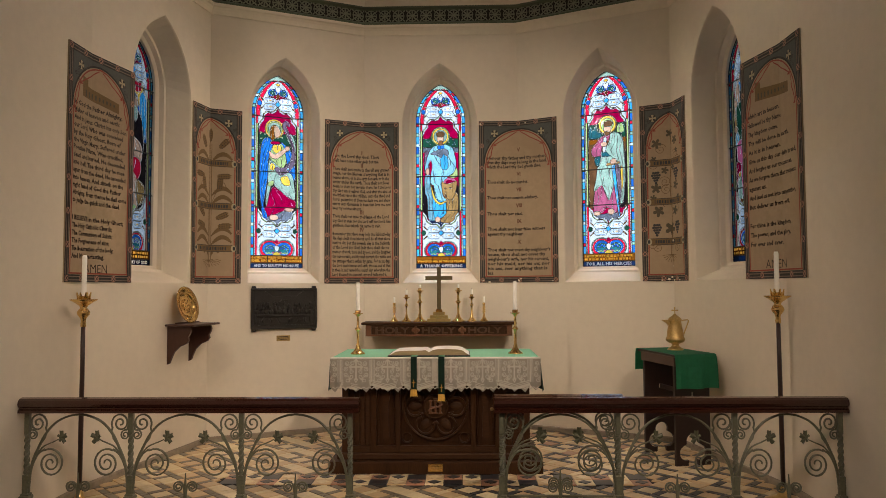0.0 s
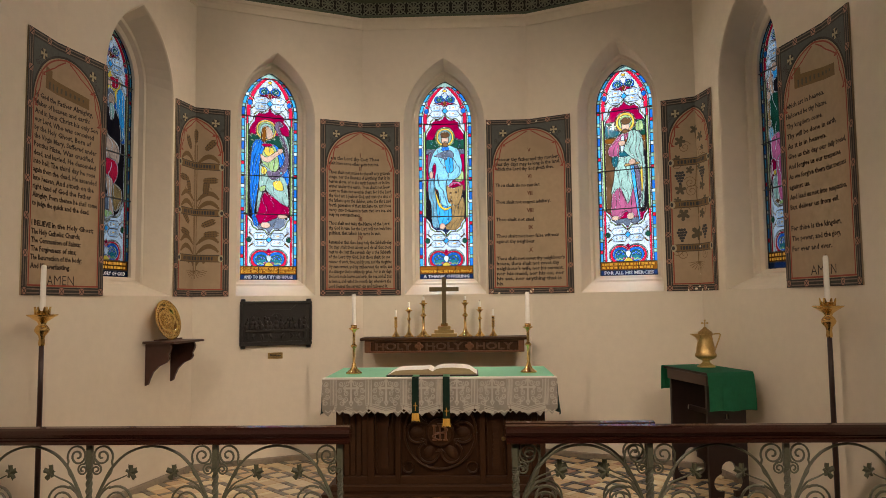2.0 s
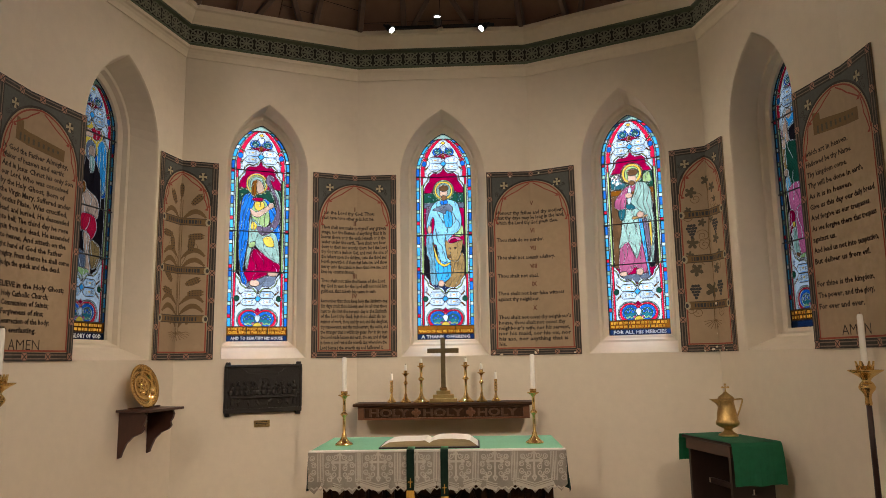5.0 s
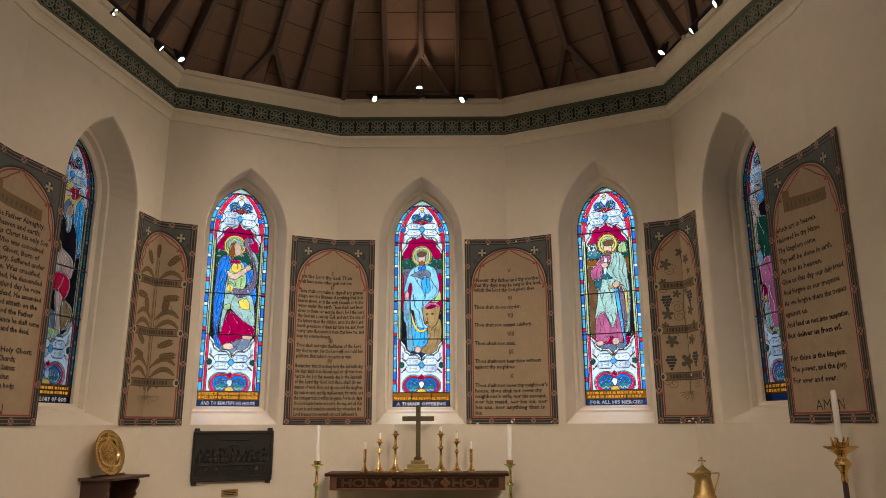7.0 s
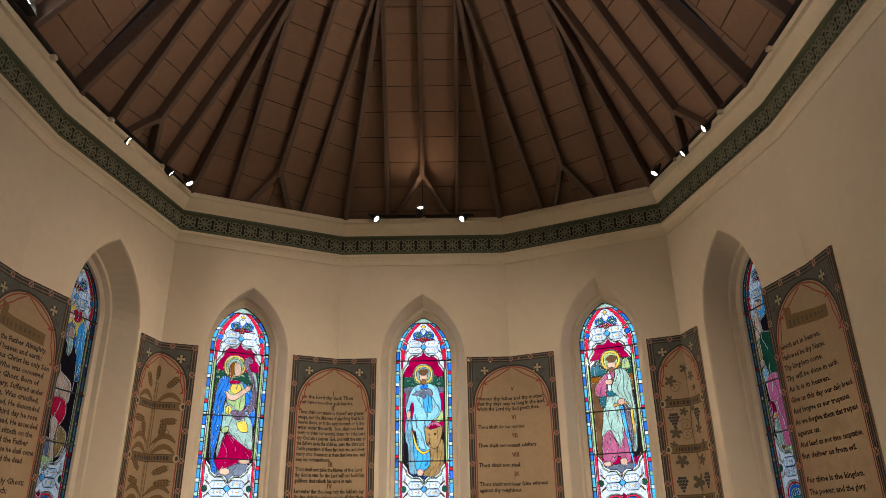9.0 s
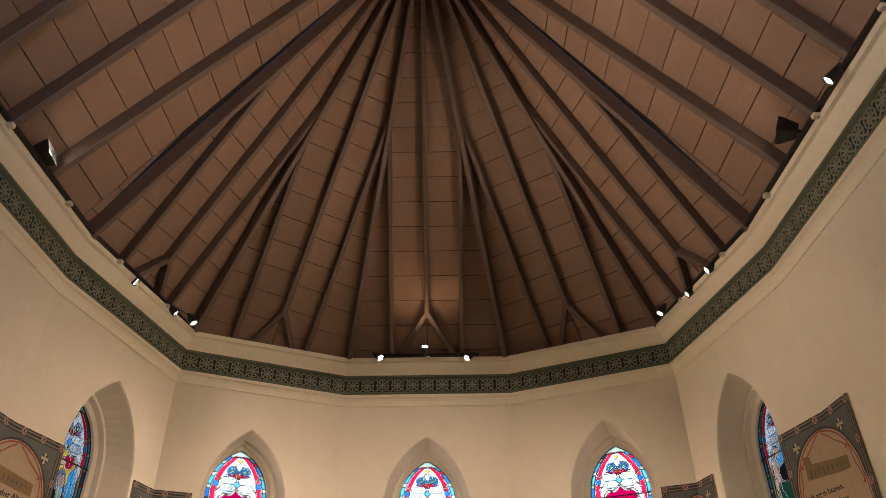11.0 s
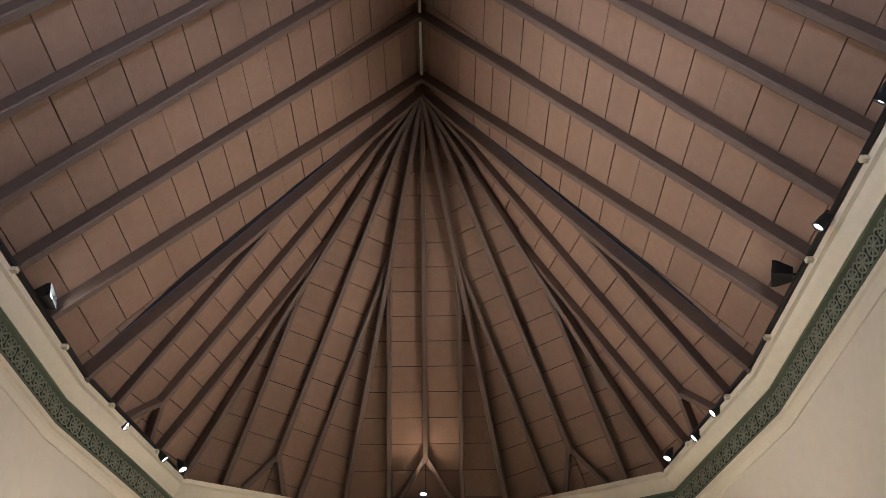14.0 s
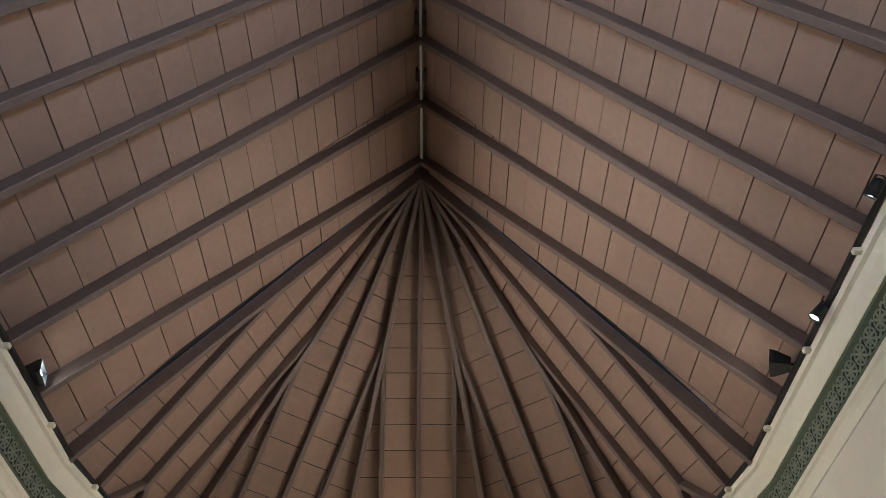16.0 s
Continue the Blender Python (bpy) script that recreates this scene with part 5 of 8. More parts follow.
inscription(1, -0.335, 0.535, "ochre painted tablet with creed text and dark banner", t1, 2.99, banner, seed=1)
t6 = lines(("which art in heaven.", "Hallowed be thy Name.", "Thy kingdom come.", "Thy will be done in earth,", "As it is in heaven.", "Give us this day our daily bread,", "And forgive us our trespasses,", "As we forgive them that trespass", "against us.", "And lead us not into temptation,", "But deliver us from evil."), 2.99, 0.0755, [0.62, 0.66, 0.58, 0.82, 0.62, 0.98, 0.88, 0.96, 0.34, 0.95, 0.80])
t6 += lines(("For thine is the kingdom,", "The power, and the glory,", "For ever and ever."), 2.08, 0.076, [0.82, 0.80, 0.62])
t6 += [("AMEN", 1.79, "a")]
inscription(6, -0.52, 0.345, "ochre painted tablet with prayer text and dark banner", t6, 2.99, banner, seed=6)


def name_bands(add, cx, hw, y, heights):
    rnd = random.Random(5)
    for z in heights:
        bm = bmesh.new()
        flat(bm, [(cx - hw + 0.012, z - 0.036), (cx + hw - 0.012, z - 0.036), (cx + hw - 0.012, z + 0.036), (cx - hw + 0.012, z + 0.036)], y - 0.002)
        for s in (-1, 1):
            flat(bm, disc(cx + s * (hw - 0.02), z, 0.026, 0.036), y - 0.0032, 1)
            flat(bm, disc(cx + s * (hw - 0.014), z, 0.014, 0.020), y - 0.0042, 2)
        x = cx - hw * 0.68
        while x < cx + hw * 0.66:
            b = rnd.uniform(0.008, 0.022)
            flat(bm, [(x, z - 0.017), (x + b, z - 0.017), (x + b, z + 0.017), (x, z + 0.017)], y - 0.0032, 2)
            x += b + rnd.uniform(0.006, 0.014)
        for s in (-1, 1):
            ribbon(bm, [(cx - hw + 0.03, z + s * 0.031), (cx + hw - 0.03, z + s * 0.031)], 0.004, y - 0.0032, 2)
        add("name_band", bm, (T_OLIVE, T_CREAM, T_GRAPE), "olive band with unreadable bars of writing")


# wheat tablet
add, cx, hw, y = tablet(2, -0.325, 0.328, "ochre painted tablet with golden wheat ears", 3.06, 2)
bm = bmesh.new()
for dx in (-0.022, 0.0, 0.022):
    ribbon(bm, [(cx + dx, 1.90), (cx + dx, 3.1 + 0.05 * (dx == 0))], 0.006, y - 0.001)


def ear(x, z, turn, size=0.092):
    c, s = math.cos(turn), math.sin(turn)
    at = lambda u, v: (x + u * c - v * s, z + u * s + v * c)
    flat(bm, [at(-0.012, 0), at(0.012, 0), at(0.030, size * 0.5), at(0.031, size * 1.2), at(0.014, size * 1.55), at(0.004, size * 1.3), at(-0.006, size * 1.6), at(-0.031, size * 1.2), at(-0.030, size * 0.5)], y - 0.0015)
    for r in range(5):
        for q in (-1, 0, 1):
            u, v = q * 0.020, size * 0.2 + r * size * 0.26
            flat(bm, [at(u + dx_, v + dz_) for dx_, dz_ in ((-0.0045, 0), (0, -0.008), (0.0045, 0), (0, 0.008))], y - 0.0025, 1)


for x, z, a in ((0, 3.12, 0), (-0.08, 3.05, 0.45), (0.10, 3.06, -0.75), (-0.11, 2.76, 1.5), (0.08, 2.76, -1.5), (-0.09, 2.62, 0.25), (0.10, 2.62, -0.1), (-0.10, 2.34, 0.75), (0.07, 2.32, -1.15), (-0.09, 2.24, 1.35), (0.09, 2.24, -1.5)):
    ear(cx + x, z, a)
for z in (2.92, 2.56, 2.47, 2.14, 2.05, 1.94):
    for s in (-1, 1):
        w_ = 0.2 if z > 2 else 0.07
        pts = [(cx + s * (0.025 + w_ * t), z + 0.09 * math.sin(t * 2.6) - 0.02 * t) for t in [i / 10 for i in range(11)]]
        for i in range(10):
            ribbon(bm, pts[i:i + 2], 0.042 * math.sin(0.25 + 2.7 * i / 10) + 0.003, y - 0.0012)
for s in (-1, 1):
    ribbon(bm, [(cx + s * 0.03, 2.5), (cx + s * 0.10, 2.66)] + spiral(cx + s * 0.12, 2.66, 0.045, 0.04, math.pi / 2, -s * 0.7, 12), 0.005, y - 0.001)
for i in range(12):
    a = math.pi * (1.02 + i / 11.5)
    ribbon(bm, [(cx + r * math.cos(a) * 1.5, 1.895 + 0.03 * 0 + r * math.sin(a) + 0.006 * math.sin(r * 160 + i)) for r in [j * 0.012 for j in range(8)]], 0.0045, y - 0.001)
add("wheat", bm, (T_OLIVE, T_BORDER), "golden brown painted wheat")
name_bands(add, cx, hw, y, (2.90, 2.45, 2.01))

# vine tablet
add, cx, hw, y = tablet(5, -0.316, 0.293, "ochre painted tablet with dark vine leaves and grapes", 3.06, 5)
bm = bmesh.new()
ribbon(bm, [(cx + 0.01 * math.sin(z * 9), z) for z in np.linspace(1.92, 3.12, 24)], 0.008, y - 0.001)
rnd = random.Random(9)


def vine_leaf(x, z, r):
    turn = rnd.uniform(-0.5, 0.5)
    pts = []
    for i in range(20):
        a = 2 * math.pi * i / 20 + turn
        k = 0.72 + 0.28 * math.cos(5 * (a - turn)) if i % 2 == 0 else 0.86
        pts.append((x + r * k * math.cos(a), z + r * k * math.sin(a)))
    flat(bm, pts, y - 0.0015, 1)


for x, z, r in ((0.0, 3.16, 0.05), (-0.14, 3.06, 0.055), (0.09, 3.08, 0.05), (0.12, 2.97, 0.03), (-0.17, 2.90, 0.035), (-0.06, 2.78, 0.04), (0.05, 2.80, 0.035), (-0.13, 2.36, 0.06), (0.08, 2.36, 0.05), (-0.18, 2.50, 0.035), (0.14, 2.50, 0.03), (0.0, 2.18, 0.075), (-0.15, 2.60, 0.055), (0.10, 2.62, 0.05)):
    vine_leaf(cx + x, z, r)
for x, z in ((-0.15, 2.76), (0.11, 2.78), (-0.15, 2.22), (0.12, 2.24)):
    for r in range(5):
        for q in range(4 - abs(r - 1)):
            flat(bm, disc(cx + x + (q - (3 - abs(r - 1)) / 2) * 0.024, z - r * 0.026, 0.014, 0.014, 8), y - 0.002 - 0.0004 * ((r + q) % 3), 2)
for x, z, s in ((-0.1, 3.0, 1), (0.09, 2.93, -1), (-0.17, 2.84, 1), (0.14, 2.86, -1), (-0.06, 2.66, -1), (-0.05, 2.58, 1), (-0.12, 2.38, 1), (0.10, 2.38, -1), (-0.14, 1.99, 1), (0.10, 1.99, -1), (-0.2, 2.02, -1)):
    ribbon(bm, spiral(cx + x, z, 0.06, 0.008, 0.4 if s > 0 else 2.6, s * 1.7, 22), 0.005, y - 0.001)
for i in range(10):
    a = math.pi * (1.05 + i / 10)
    ribbon(bm, [(cx + r * math.cos(a) * 1.2, 1.92 + r * math.sin(a)) for r in (0, 0.03, 0.06, 0.085)], 0.0045, y - 0.001)
add("vine", bm, (T_OLIVE, T_LEAF, T_GRAPE), "dark painted grape vine")
name_bands(add, cx, hw, y, (2.86, 2.46, 2.05))
flakes(add, y, ((-0.05, 1.668, 0.018), (-0.02, 1.69, 0.012), (0.03, 1.66, 0.015), (0.1, 1.675, 0.012), (0.14, 1.66, 0.014), (-0.12, 1.655, 0.01), (0.02, 2.06, 0.02), (0.0, 1.80, 0.012)))

# ---- altar ----
OAK = mat("dark_carved_oak", (0.042, 0.017, 0.006), 0.5, var=0.55, scale=7, bump=0.15, bump_scale=45, stretch=(6, 6, 0.6), spec=0.18)
OAK_MID = mat("brown_oak", (0.046, 0.019, 0.007), 0.5, var=0.5, scale=7, bump=0.15, stretch=(1, 6, 6), spec=0.2)
OAK_LIGHT = mat("reddish_oak", (0.15, 0.060, 0.022), 0.45, var=0.25, scale=9)
MAHOGANY = mat("polished_mahogany", (0.034, 0.009, 0.005), 0.22, var=0.4, scale=5, stretch=(0.6, 8, 8), coat=0.6)
BRASS = mat("polished_brass", (0.78, 0.53, 0.20), 0.20, metal=1.0, var=0.15, scale=12, bump=0.03)
BRASS_DULL = mat("aged_brass", (0.55, 0.38, 0.15), 0.36, metal=1.0, var=0.25, scale=16, bump=0.08)
BRONZE_CROSS = mat("dark_brass_cross", (0.16, 0.12, 0.06), 0.42, metal=0.8, var=0.3, scale=14)
WAX = mat("white_wax", (0.85, 0.82, 0.74), 0.45, var=0.05)
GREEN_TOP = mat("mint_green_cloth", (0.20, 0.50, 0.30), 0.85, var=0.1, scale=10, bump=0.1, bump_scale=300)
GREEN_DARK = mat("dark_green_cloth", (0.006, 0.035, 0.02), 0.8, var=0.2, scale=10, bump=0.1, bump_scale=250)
GREEN_CLOTH = mat("bright_green_cloth", (0.02, 0.22, 0.10), 0.65, var=0.2, scale=6, bump=0.12, bump_scale=200)
LACE = mat("grey_lace_net", (0.40, 0.355, 0.29), 0.95, var=0.15, scale=60, bump=0.2, bump_scale=400)
LACE_THREAD = mat("cream_lace_thread", (0.60, 0.55, 0.46), 0.95, var=0.12, scale=40, bump=0.1, bump_scale=300)
LINEN = mat("white_linen", (0.72, 0.68, 0.60), 0.9, var=0.08, bump=0.08, bump_scale=200)
PAPER = mat("book_paper", (0.80, 0.76, 0.68), 0.8, var=0.06, stretch=(1, 1, 40), scale=4)
PAGE_EDGE = mat("gilt_page_edge", (0.34, 0.25, 0.13), 0.5, var=0.3, scale=4, stretch=(1, 1, 30))
LEATHER = mat("dark_leather", (0.02, 0.014, 0.012), 0.45, var=0.2)
GOLD_FRINGE = mat("gold_fringe", (0.62, 0.36, 0.06), 0.6, var=0.3, scale=60, stretch=(6, 6, 0.4), bump=0.3)

AX, AY0, AY1 = 0.0, 6.225, 7.12
altar = thing("altar", pose(AX, 6.3, FLOOR), "dark carved oak altar with a brass plate", "altar")


def bit(name, bm, material, parent, label="", smooth=False):
    top = parent
    while top.parent:
        top = top.parent
    ob = part(name, bm, material, parent, label, smooth)
    ob.matrix_parent_inverse = top.matrix_world.inverted() if parent is top else Matrix.Identity(4)
    return ob


front = 6.31
bm = bmesh.new()
box(bm, -0.80, 0.80, front + 0.02, 7.05, 0.13, 0.965, bevel=0.004)
bit("body", bm, OAK, altar)
bm = bmesh.new()
box(bm, -0.84, 0.84, front - 0.03, 7.08, 0.13, 0.19, bevel=0.012)
bit("base_moulding", bm, OAK_MID, altar)
bm = bmesh.new()
box(bm, -0.90, 0.90, front - 0.10, 7.10, FLOOR, 0.135, bevel=0.008)
bit("plinth", bm, OAK, altar)
bm = bmesh.new()
box(bm, -0.86, 0.86, front - 0.06, 7.10, 0.95, 0.985, bevel=0.006)
bit("mensa", bm, OAK, altar)
# stiles, rails and panels of the front
for x0, x1 in ((-0.80, -0.745), (-0.56, -0.505), (-0.345, -0.30), (0.30, 0.345), (0.505, 0.56), (0.745, 0.80)):
    bm = bmesh.new()
    box(bm, x0, x1, front - 0.012, front + 0.03, 0.19, 0.95, bevel=0.005)
    bit("stile", bm, OAK, altar)
for z0, z1 in ((0.19, 0.25), (0.90, 0.95)):
    bm = bmesh.new()
    box(bm, -0.745, 0.745, front - 0.010, front + 0.03, z0, z1, bevel=0.005)
    bit("front_rail", bm, OAK_MID, altar)
# narrow lancet carvings beside the middle panel
for cx in (-0.425, 0.425):
    bm = bmesh.new()
    prof = [(0.018, 0.30), (0.028, 0.32), (0.024, 0.45), (0.020, 0.58), (0.040, 0.70), (0.052, 0.78), (0.052, 0.85), (0.03, 0.88)]
    prism(bm, [(cx + x, z) for x, z in prof] + [(cx - x, z) for x, z in prof[::-1]], front - 0.004, front + 0.03)
    bit("lancet_carving", bm, OAK_MID, altar, "carved lancet shape")
    bm = bmesh.new()
    for s in (-1, 1):
        sweep(bm, [(cx + s * 0.066, front + 0.008, 0.27), (cx + s * 0.066, front + 0.008, 0.76)] + [(cx + s * x, front + 0.008, z) for x, z in arch(0.066, 0.76, 0.89, 6)], 0.008, 0.012, 6)
    bit("lancet_frame", bm, OAK, altar)
# outer reeded panels
for cx in (-0.65, 0.65):
    for j in range(4):
        bm = bmesh.new()
        x = cx - 0.069 + j * 0.046
        box(bm, x - 0.02, x + 0.02, front + 0.004, front + 0.03, 0.25, 0.90, bevel=0.004)
        bit("panel_board", bm, OAK_MID, altar)
# middle: ring with six lobes, foils between them and a monogram boss
CZ = 0.575
bm = bmesh.new()
sweep(bm, [(0.275 * math.cos(a), front + 0.004, CZ + 0.275 * math.sin(a)) for a in np.linspace(0, 2 * math.pi, 41)], 0.012, 0.016, 6)
bit("carved_ring", bm, OAK_MID, altar)
for i in range(6):
    a = math.pi / 6 + i * math.pi / 3 + math.pi / 6
    bm = bmesh.new()
    c = Vector((0.175 * math.cos(a), 0, CZ + 0.175 * math.sin(a)))
    sweep(bm, [(c.x + 0.078 * math.cos(b), front + 0.004, c.z + 0.078 * math.sin(b)) for b in np.linspace(a - 2.2, a + 2.2, 19)], 0.012, 0.018, 6)
    bit("carved_lobe", bm, OAK, altar)
    bm = bmesh.new()
    q = Matrix.Translation((c.x, front + 0.026, c.z)) @ Matrix.Rotation(-a, 4, "Y") @ Matrix.Diagonal((0.062, 0.022, 0.045, 1))
    lathe(bm, [(0.05, -1), (0.5, -0.8), (0.85, -0.45), (1, 0), (0.85, 0.45), (0.5, 0.8), (0.05, 1)], 12, q @ Matrix.Rotation(math.pi / 2, 4, "Y"))
    bit("carved_leaf", bm, OAK_MID, altar, smooth=True)
    b = a + math.pi / 6
    bm = bmesh.new()
    e = Vector((0.125 * math.cos(b), 0, CZ + 0.125 * math.sin(b)))
    for k in range(3):
        d = b + (k - 1) * 0.9
        sweep(bm, [(e.x, front + 0.01, e.z), (e.x + 0.03 * math.cos(d), front + 0.002, e.z + 0.03 * math.sin(d)), (e.x + 0.05 * math.cos(d), front + 0.012, e.z + 0.05 * math.sin(d))], 0.012, 0.010, 6, taper=lambda t: 1.1 - t * 0.8)
    bit("carved_trefoil", bm, OAK, altar)
for sx in (-1, 1):
    for sz in (-1, 1):
        bm = bmesh.new()
        cx, cz = sx * 0.245, CZ + sz * 0.26
        sweep(bm, [(cx + 0.04 * math.cos(b), front + 0.006, cz + 0.04 * math.sin(b)) for b in np.linspace(0, 2 * math.pi, 13)], 0.007, 0.012, 5)
        bit("corner_carving", bm, OAK, altar)
bm = bmesh.new()
lathe(bm, [(0.108, 0.0), (0.108, 0.018), (0.095, 0.030), (0.088, 0.022), (0.001, 0.022)], 28, Matrix.Translation((0, front + 0.012, CZ)) @ Matrix.Rotation(math.pi / 2, 4, "X"))
boss = bit("boss", bm, OAK_MID, altar, "round carved boss")
bm = bmesh.new()
for dx in (-0.042, 0.0, 0.042):
    box(bm, dx - 0.008, dx + 0.008, front - 0.030, front - 0.008, CZ - 0.052, CZ + 0.058, bevel=0.002)
    for z in (CZ - 0.052, CZ + 0.055):
        box(bm, dx - 0.016, dx + 0.016, front - 0.029, front - 0.008, z - 0.005, z + 0.005)
box(bm, -0.05, 0.05, front - 0.029, front - 0.008, CZ - 0.006, CZ + 0.006)
box(bm, -0.02, 0.02, front - 0.028, front - 0.008, CZ + 0.066, CZ + 0.072)
sweep(bm, [(0.058 * math.sin(t * 2.6) * (1 if t < 0 else 1), front - 0.031, CZ + 0.035 * t * 1.2) for t in np.linspace(-1.2, 1.2, 17)], 0.006, 0.005, 6)
bit("monogram", bm, OAK_LIGHT, altar, "carved letter monogram")
bm = bmesh.new()
box(bm, -0.062, 0.062, front - 0.104, front - 0.099, 0.055, 0.118, bevel=0.002)
plate = bit("plate", bm, BRASS, altar, "small engraved brass plate")
bm = bmesh.new()
for z, w in ((0.104, 0.04), (0.092, 0.048), (0.08, 0.044), (0.068, 0.03)):
    box(bm, -w, w, front - 0.1055, front - 0.1035, z - 0.002, z + 0.002)
bit("engraved_bars", bm, BRASS_DULL, altar, "unreadable engraved bars")

# cloths
# one cloth in two greens: pale on top, near-black on the hanging ends
cloth = thing("altar_cloth", pose(0, AY0, 0.985), "mint green altar cloth with dark green hanging ends", "altar cloth")
bm = bmesh.new()
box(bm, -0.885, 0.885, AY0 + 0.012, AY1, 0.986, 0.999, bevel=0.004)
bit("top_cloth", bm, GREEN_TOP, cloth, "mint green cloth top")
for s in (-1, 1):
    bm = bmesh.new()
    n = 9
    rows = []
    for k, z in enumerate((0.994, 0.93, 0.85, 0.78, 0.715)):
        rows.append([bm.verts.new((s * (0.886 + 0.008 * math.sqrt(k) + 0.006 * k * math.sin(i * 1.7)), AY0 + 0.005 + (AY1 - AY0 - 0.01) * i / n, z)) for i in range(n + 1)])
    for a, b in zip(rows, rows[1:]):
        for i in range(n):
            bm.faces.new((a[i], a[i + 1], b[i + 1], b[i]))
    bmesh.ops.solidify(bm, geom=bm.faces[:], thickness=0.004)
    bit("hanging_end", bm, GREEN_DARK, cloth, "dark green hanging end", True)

lace = thing("lace_frontal", pose(0, AY0, 0.99), "cream and grey lace cloth with a zigzag edge", "lace cloth")
bm = bmesh.new()
box(bm, -0.889, 0.889, AY0 - 0.006, AY0 + 0.03, 0.985, 1.003, bevel=0.004)
bit("linen_band", bm, LINEN, lace, "white linen edge band")
HALF, TEETH = 0.889, 20
ly = AY0 - 0.008


def lace_y(x, z):
    """The gentle waves of the hanging lace."""
    return ly - 0.006 * (0.99 - z) / 0.25 * (1 + math.sin(x * 17) + 0.5 * math.sin(x * 41 + 1))


bm = bmesh.new()
n = TEETH * 4
cols = []
for i in range(n + 1):
    x = -HALF + 2 * HALF * i / n
    ph = (i % 4) / 4
    tooth = 0.048 * (1 - abs(2 * ph - 1)) + 0.010 * math.cos(2 * math.pi * (x + HALF) / 0.267)
    zs = [0.99, 0.93, 0.86, 0.80, 0.765 - tooth]
    cols.append([bm.verts.new((x, lace_y(x, z), z)) for z in zs])
for a, b in zip(cols, cols[1:]):
    for k in range(4):
        bm.faces.new((a[k], b[k], b[k + 1], a[k + 1]))
bmesh.ops.solidify(bm, geom=bm.faces[:], thickness=0.002)
bit("lace_net", bm, LACE, lace, "grey lace net")


def thread(bm, pts, w):
    for (xa, za), (xb, zb) in zip(pts, pts[1:]):
        d = Vector((xb - xa, zb - za))
        if d.length < 1e-6 or max(abs(xa), abs(xb)) > HALF - 0.003:
            continue
        nrm = Vector((-d.y, d.x)).normalized() * (w / 2)
        e = d.normalized() * w * 0.3
        vs = []
        for px, pz in ((xa - e.x - nrm.x, za - e.y - nrm.y), (xb + e.x - nrm.x, zb + e.y - nrm.y), (xb + e.x + nrm.x, zb + e.y + nrm.y), (xa - e.x + nrm.x, za - e.y + nrm.y)):
            vs.append(bm.verts.new((px, lace_y(px, pz) - 0.0018, pz)))
        bm.faces.new(vs)


PERIOD = 0.267
for r in range(-4, 4):
    cx = (r + 0.5) * PERIOD
    if abs(cx) > HALF + 0.05:
        continue
    bm = bmesh.new()
    thread(bm, [(cx, 0.972), (cx, 0.82)], 0.014)
    thread(bm, [(cx - 0.042, 0.925), (cx + 0.042, 0.925)], 0.015)
    for px, pz in ((cx, 0.975), (cx - 0.045, 0.925), (cx + 0.045, 0.925)):
        thread(bm, [(px - 0.012, pz), (px + 0.012, pz)], 0.016)
        thread(bm, [(px, pz - 0.012), (px, pz + 0.012)], 0.016)
    thread(bm, [(cx, 0.835), (cx - 0.014, 0.82), (cx, 0.795), (cx + 0.014, 0.82), (cx, 0.835)], 0.008)
    for s in (-1, 1):
        for px, pz, a0, tr in ((0.075, 0.955, 3.6, 1.5), (0.030, 0.962, 0.3, -1.2), (0.085, 0.905, 2.4, -1.5), (0.04, 0.885, 0.8, 1.4), (0.085, 0.86, 3.5, 1.4), (0.04, 0.845, 0.2, -1.2), (0.072, 0.815, 1.8, 1.2)):
            pts = spiral(cx + px * s, pz, 0.021, 0.006, a0 if s > 0 else math.pi - a0, tr * s, 12)
            thread(bm, pts, 0.0065)
        thread(bm, [(cx + s * 0.055, 0.80), (cx + s * 0.055, 0.835)], 0.008)
        thread(bm, [(cx + s * 0.041, 0.82), (cx + s * 0.069, 0.82)], 0.008)
        for off, w in ((0.112, 0.005), (0.122, 0.005), (0.1315, 0.006)):
            thread(bm, [(cx + s * off, 0.985), (cx + s * off, 0.80 - (0.1335 - off) * 0.2)], w)
        for dz, w in ((0.0, 0.006), (0.014, 0.006), (0.034, 0.022)):
            thread(bm, [(cx + s * 0.125, 0.812 - dz), (cx, 0.775 - dz), ], w)
    for q in range(-3, 4):
        px = cx + q * 0.0445
        thread(bm, [(px - 0.02, 0.757), (px, 0.742)], 0.008)
        thread(bm, [(px + 0.02, 0.757), (px, 0.742)], 0.008)
    bit("lace_motif", bm, LACE_THREAD, lace, "cream thread cross and scrolls")

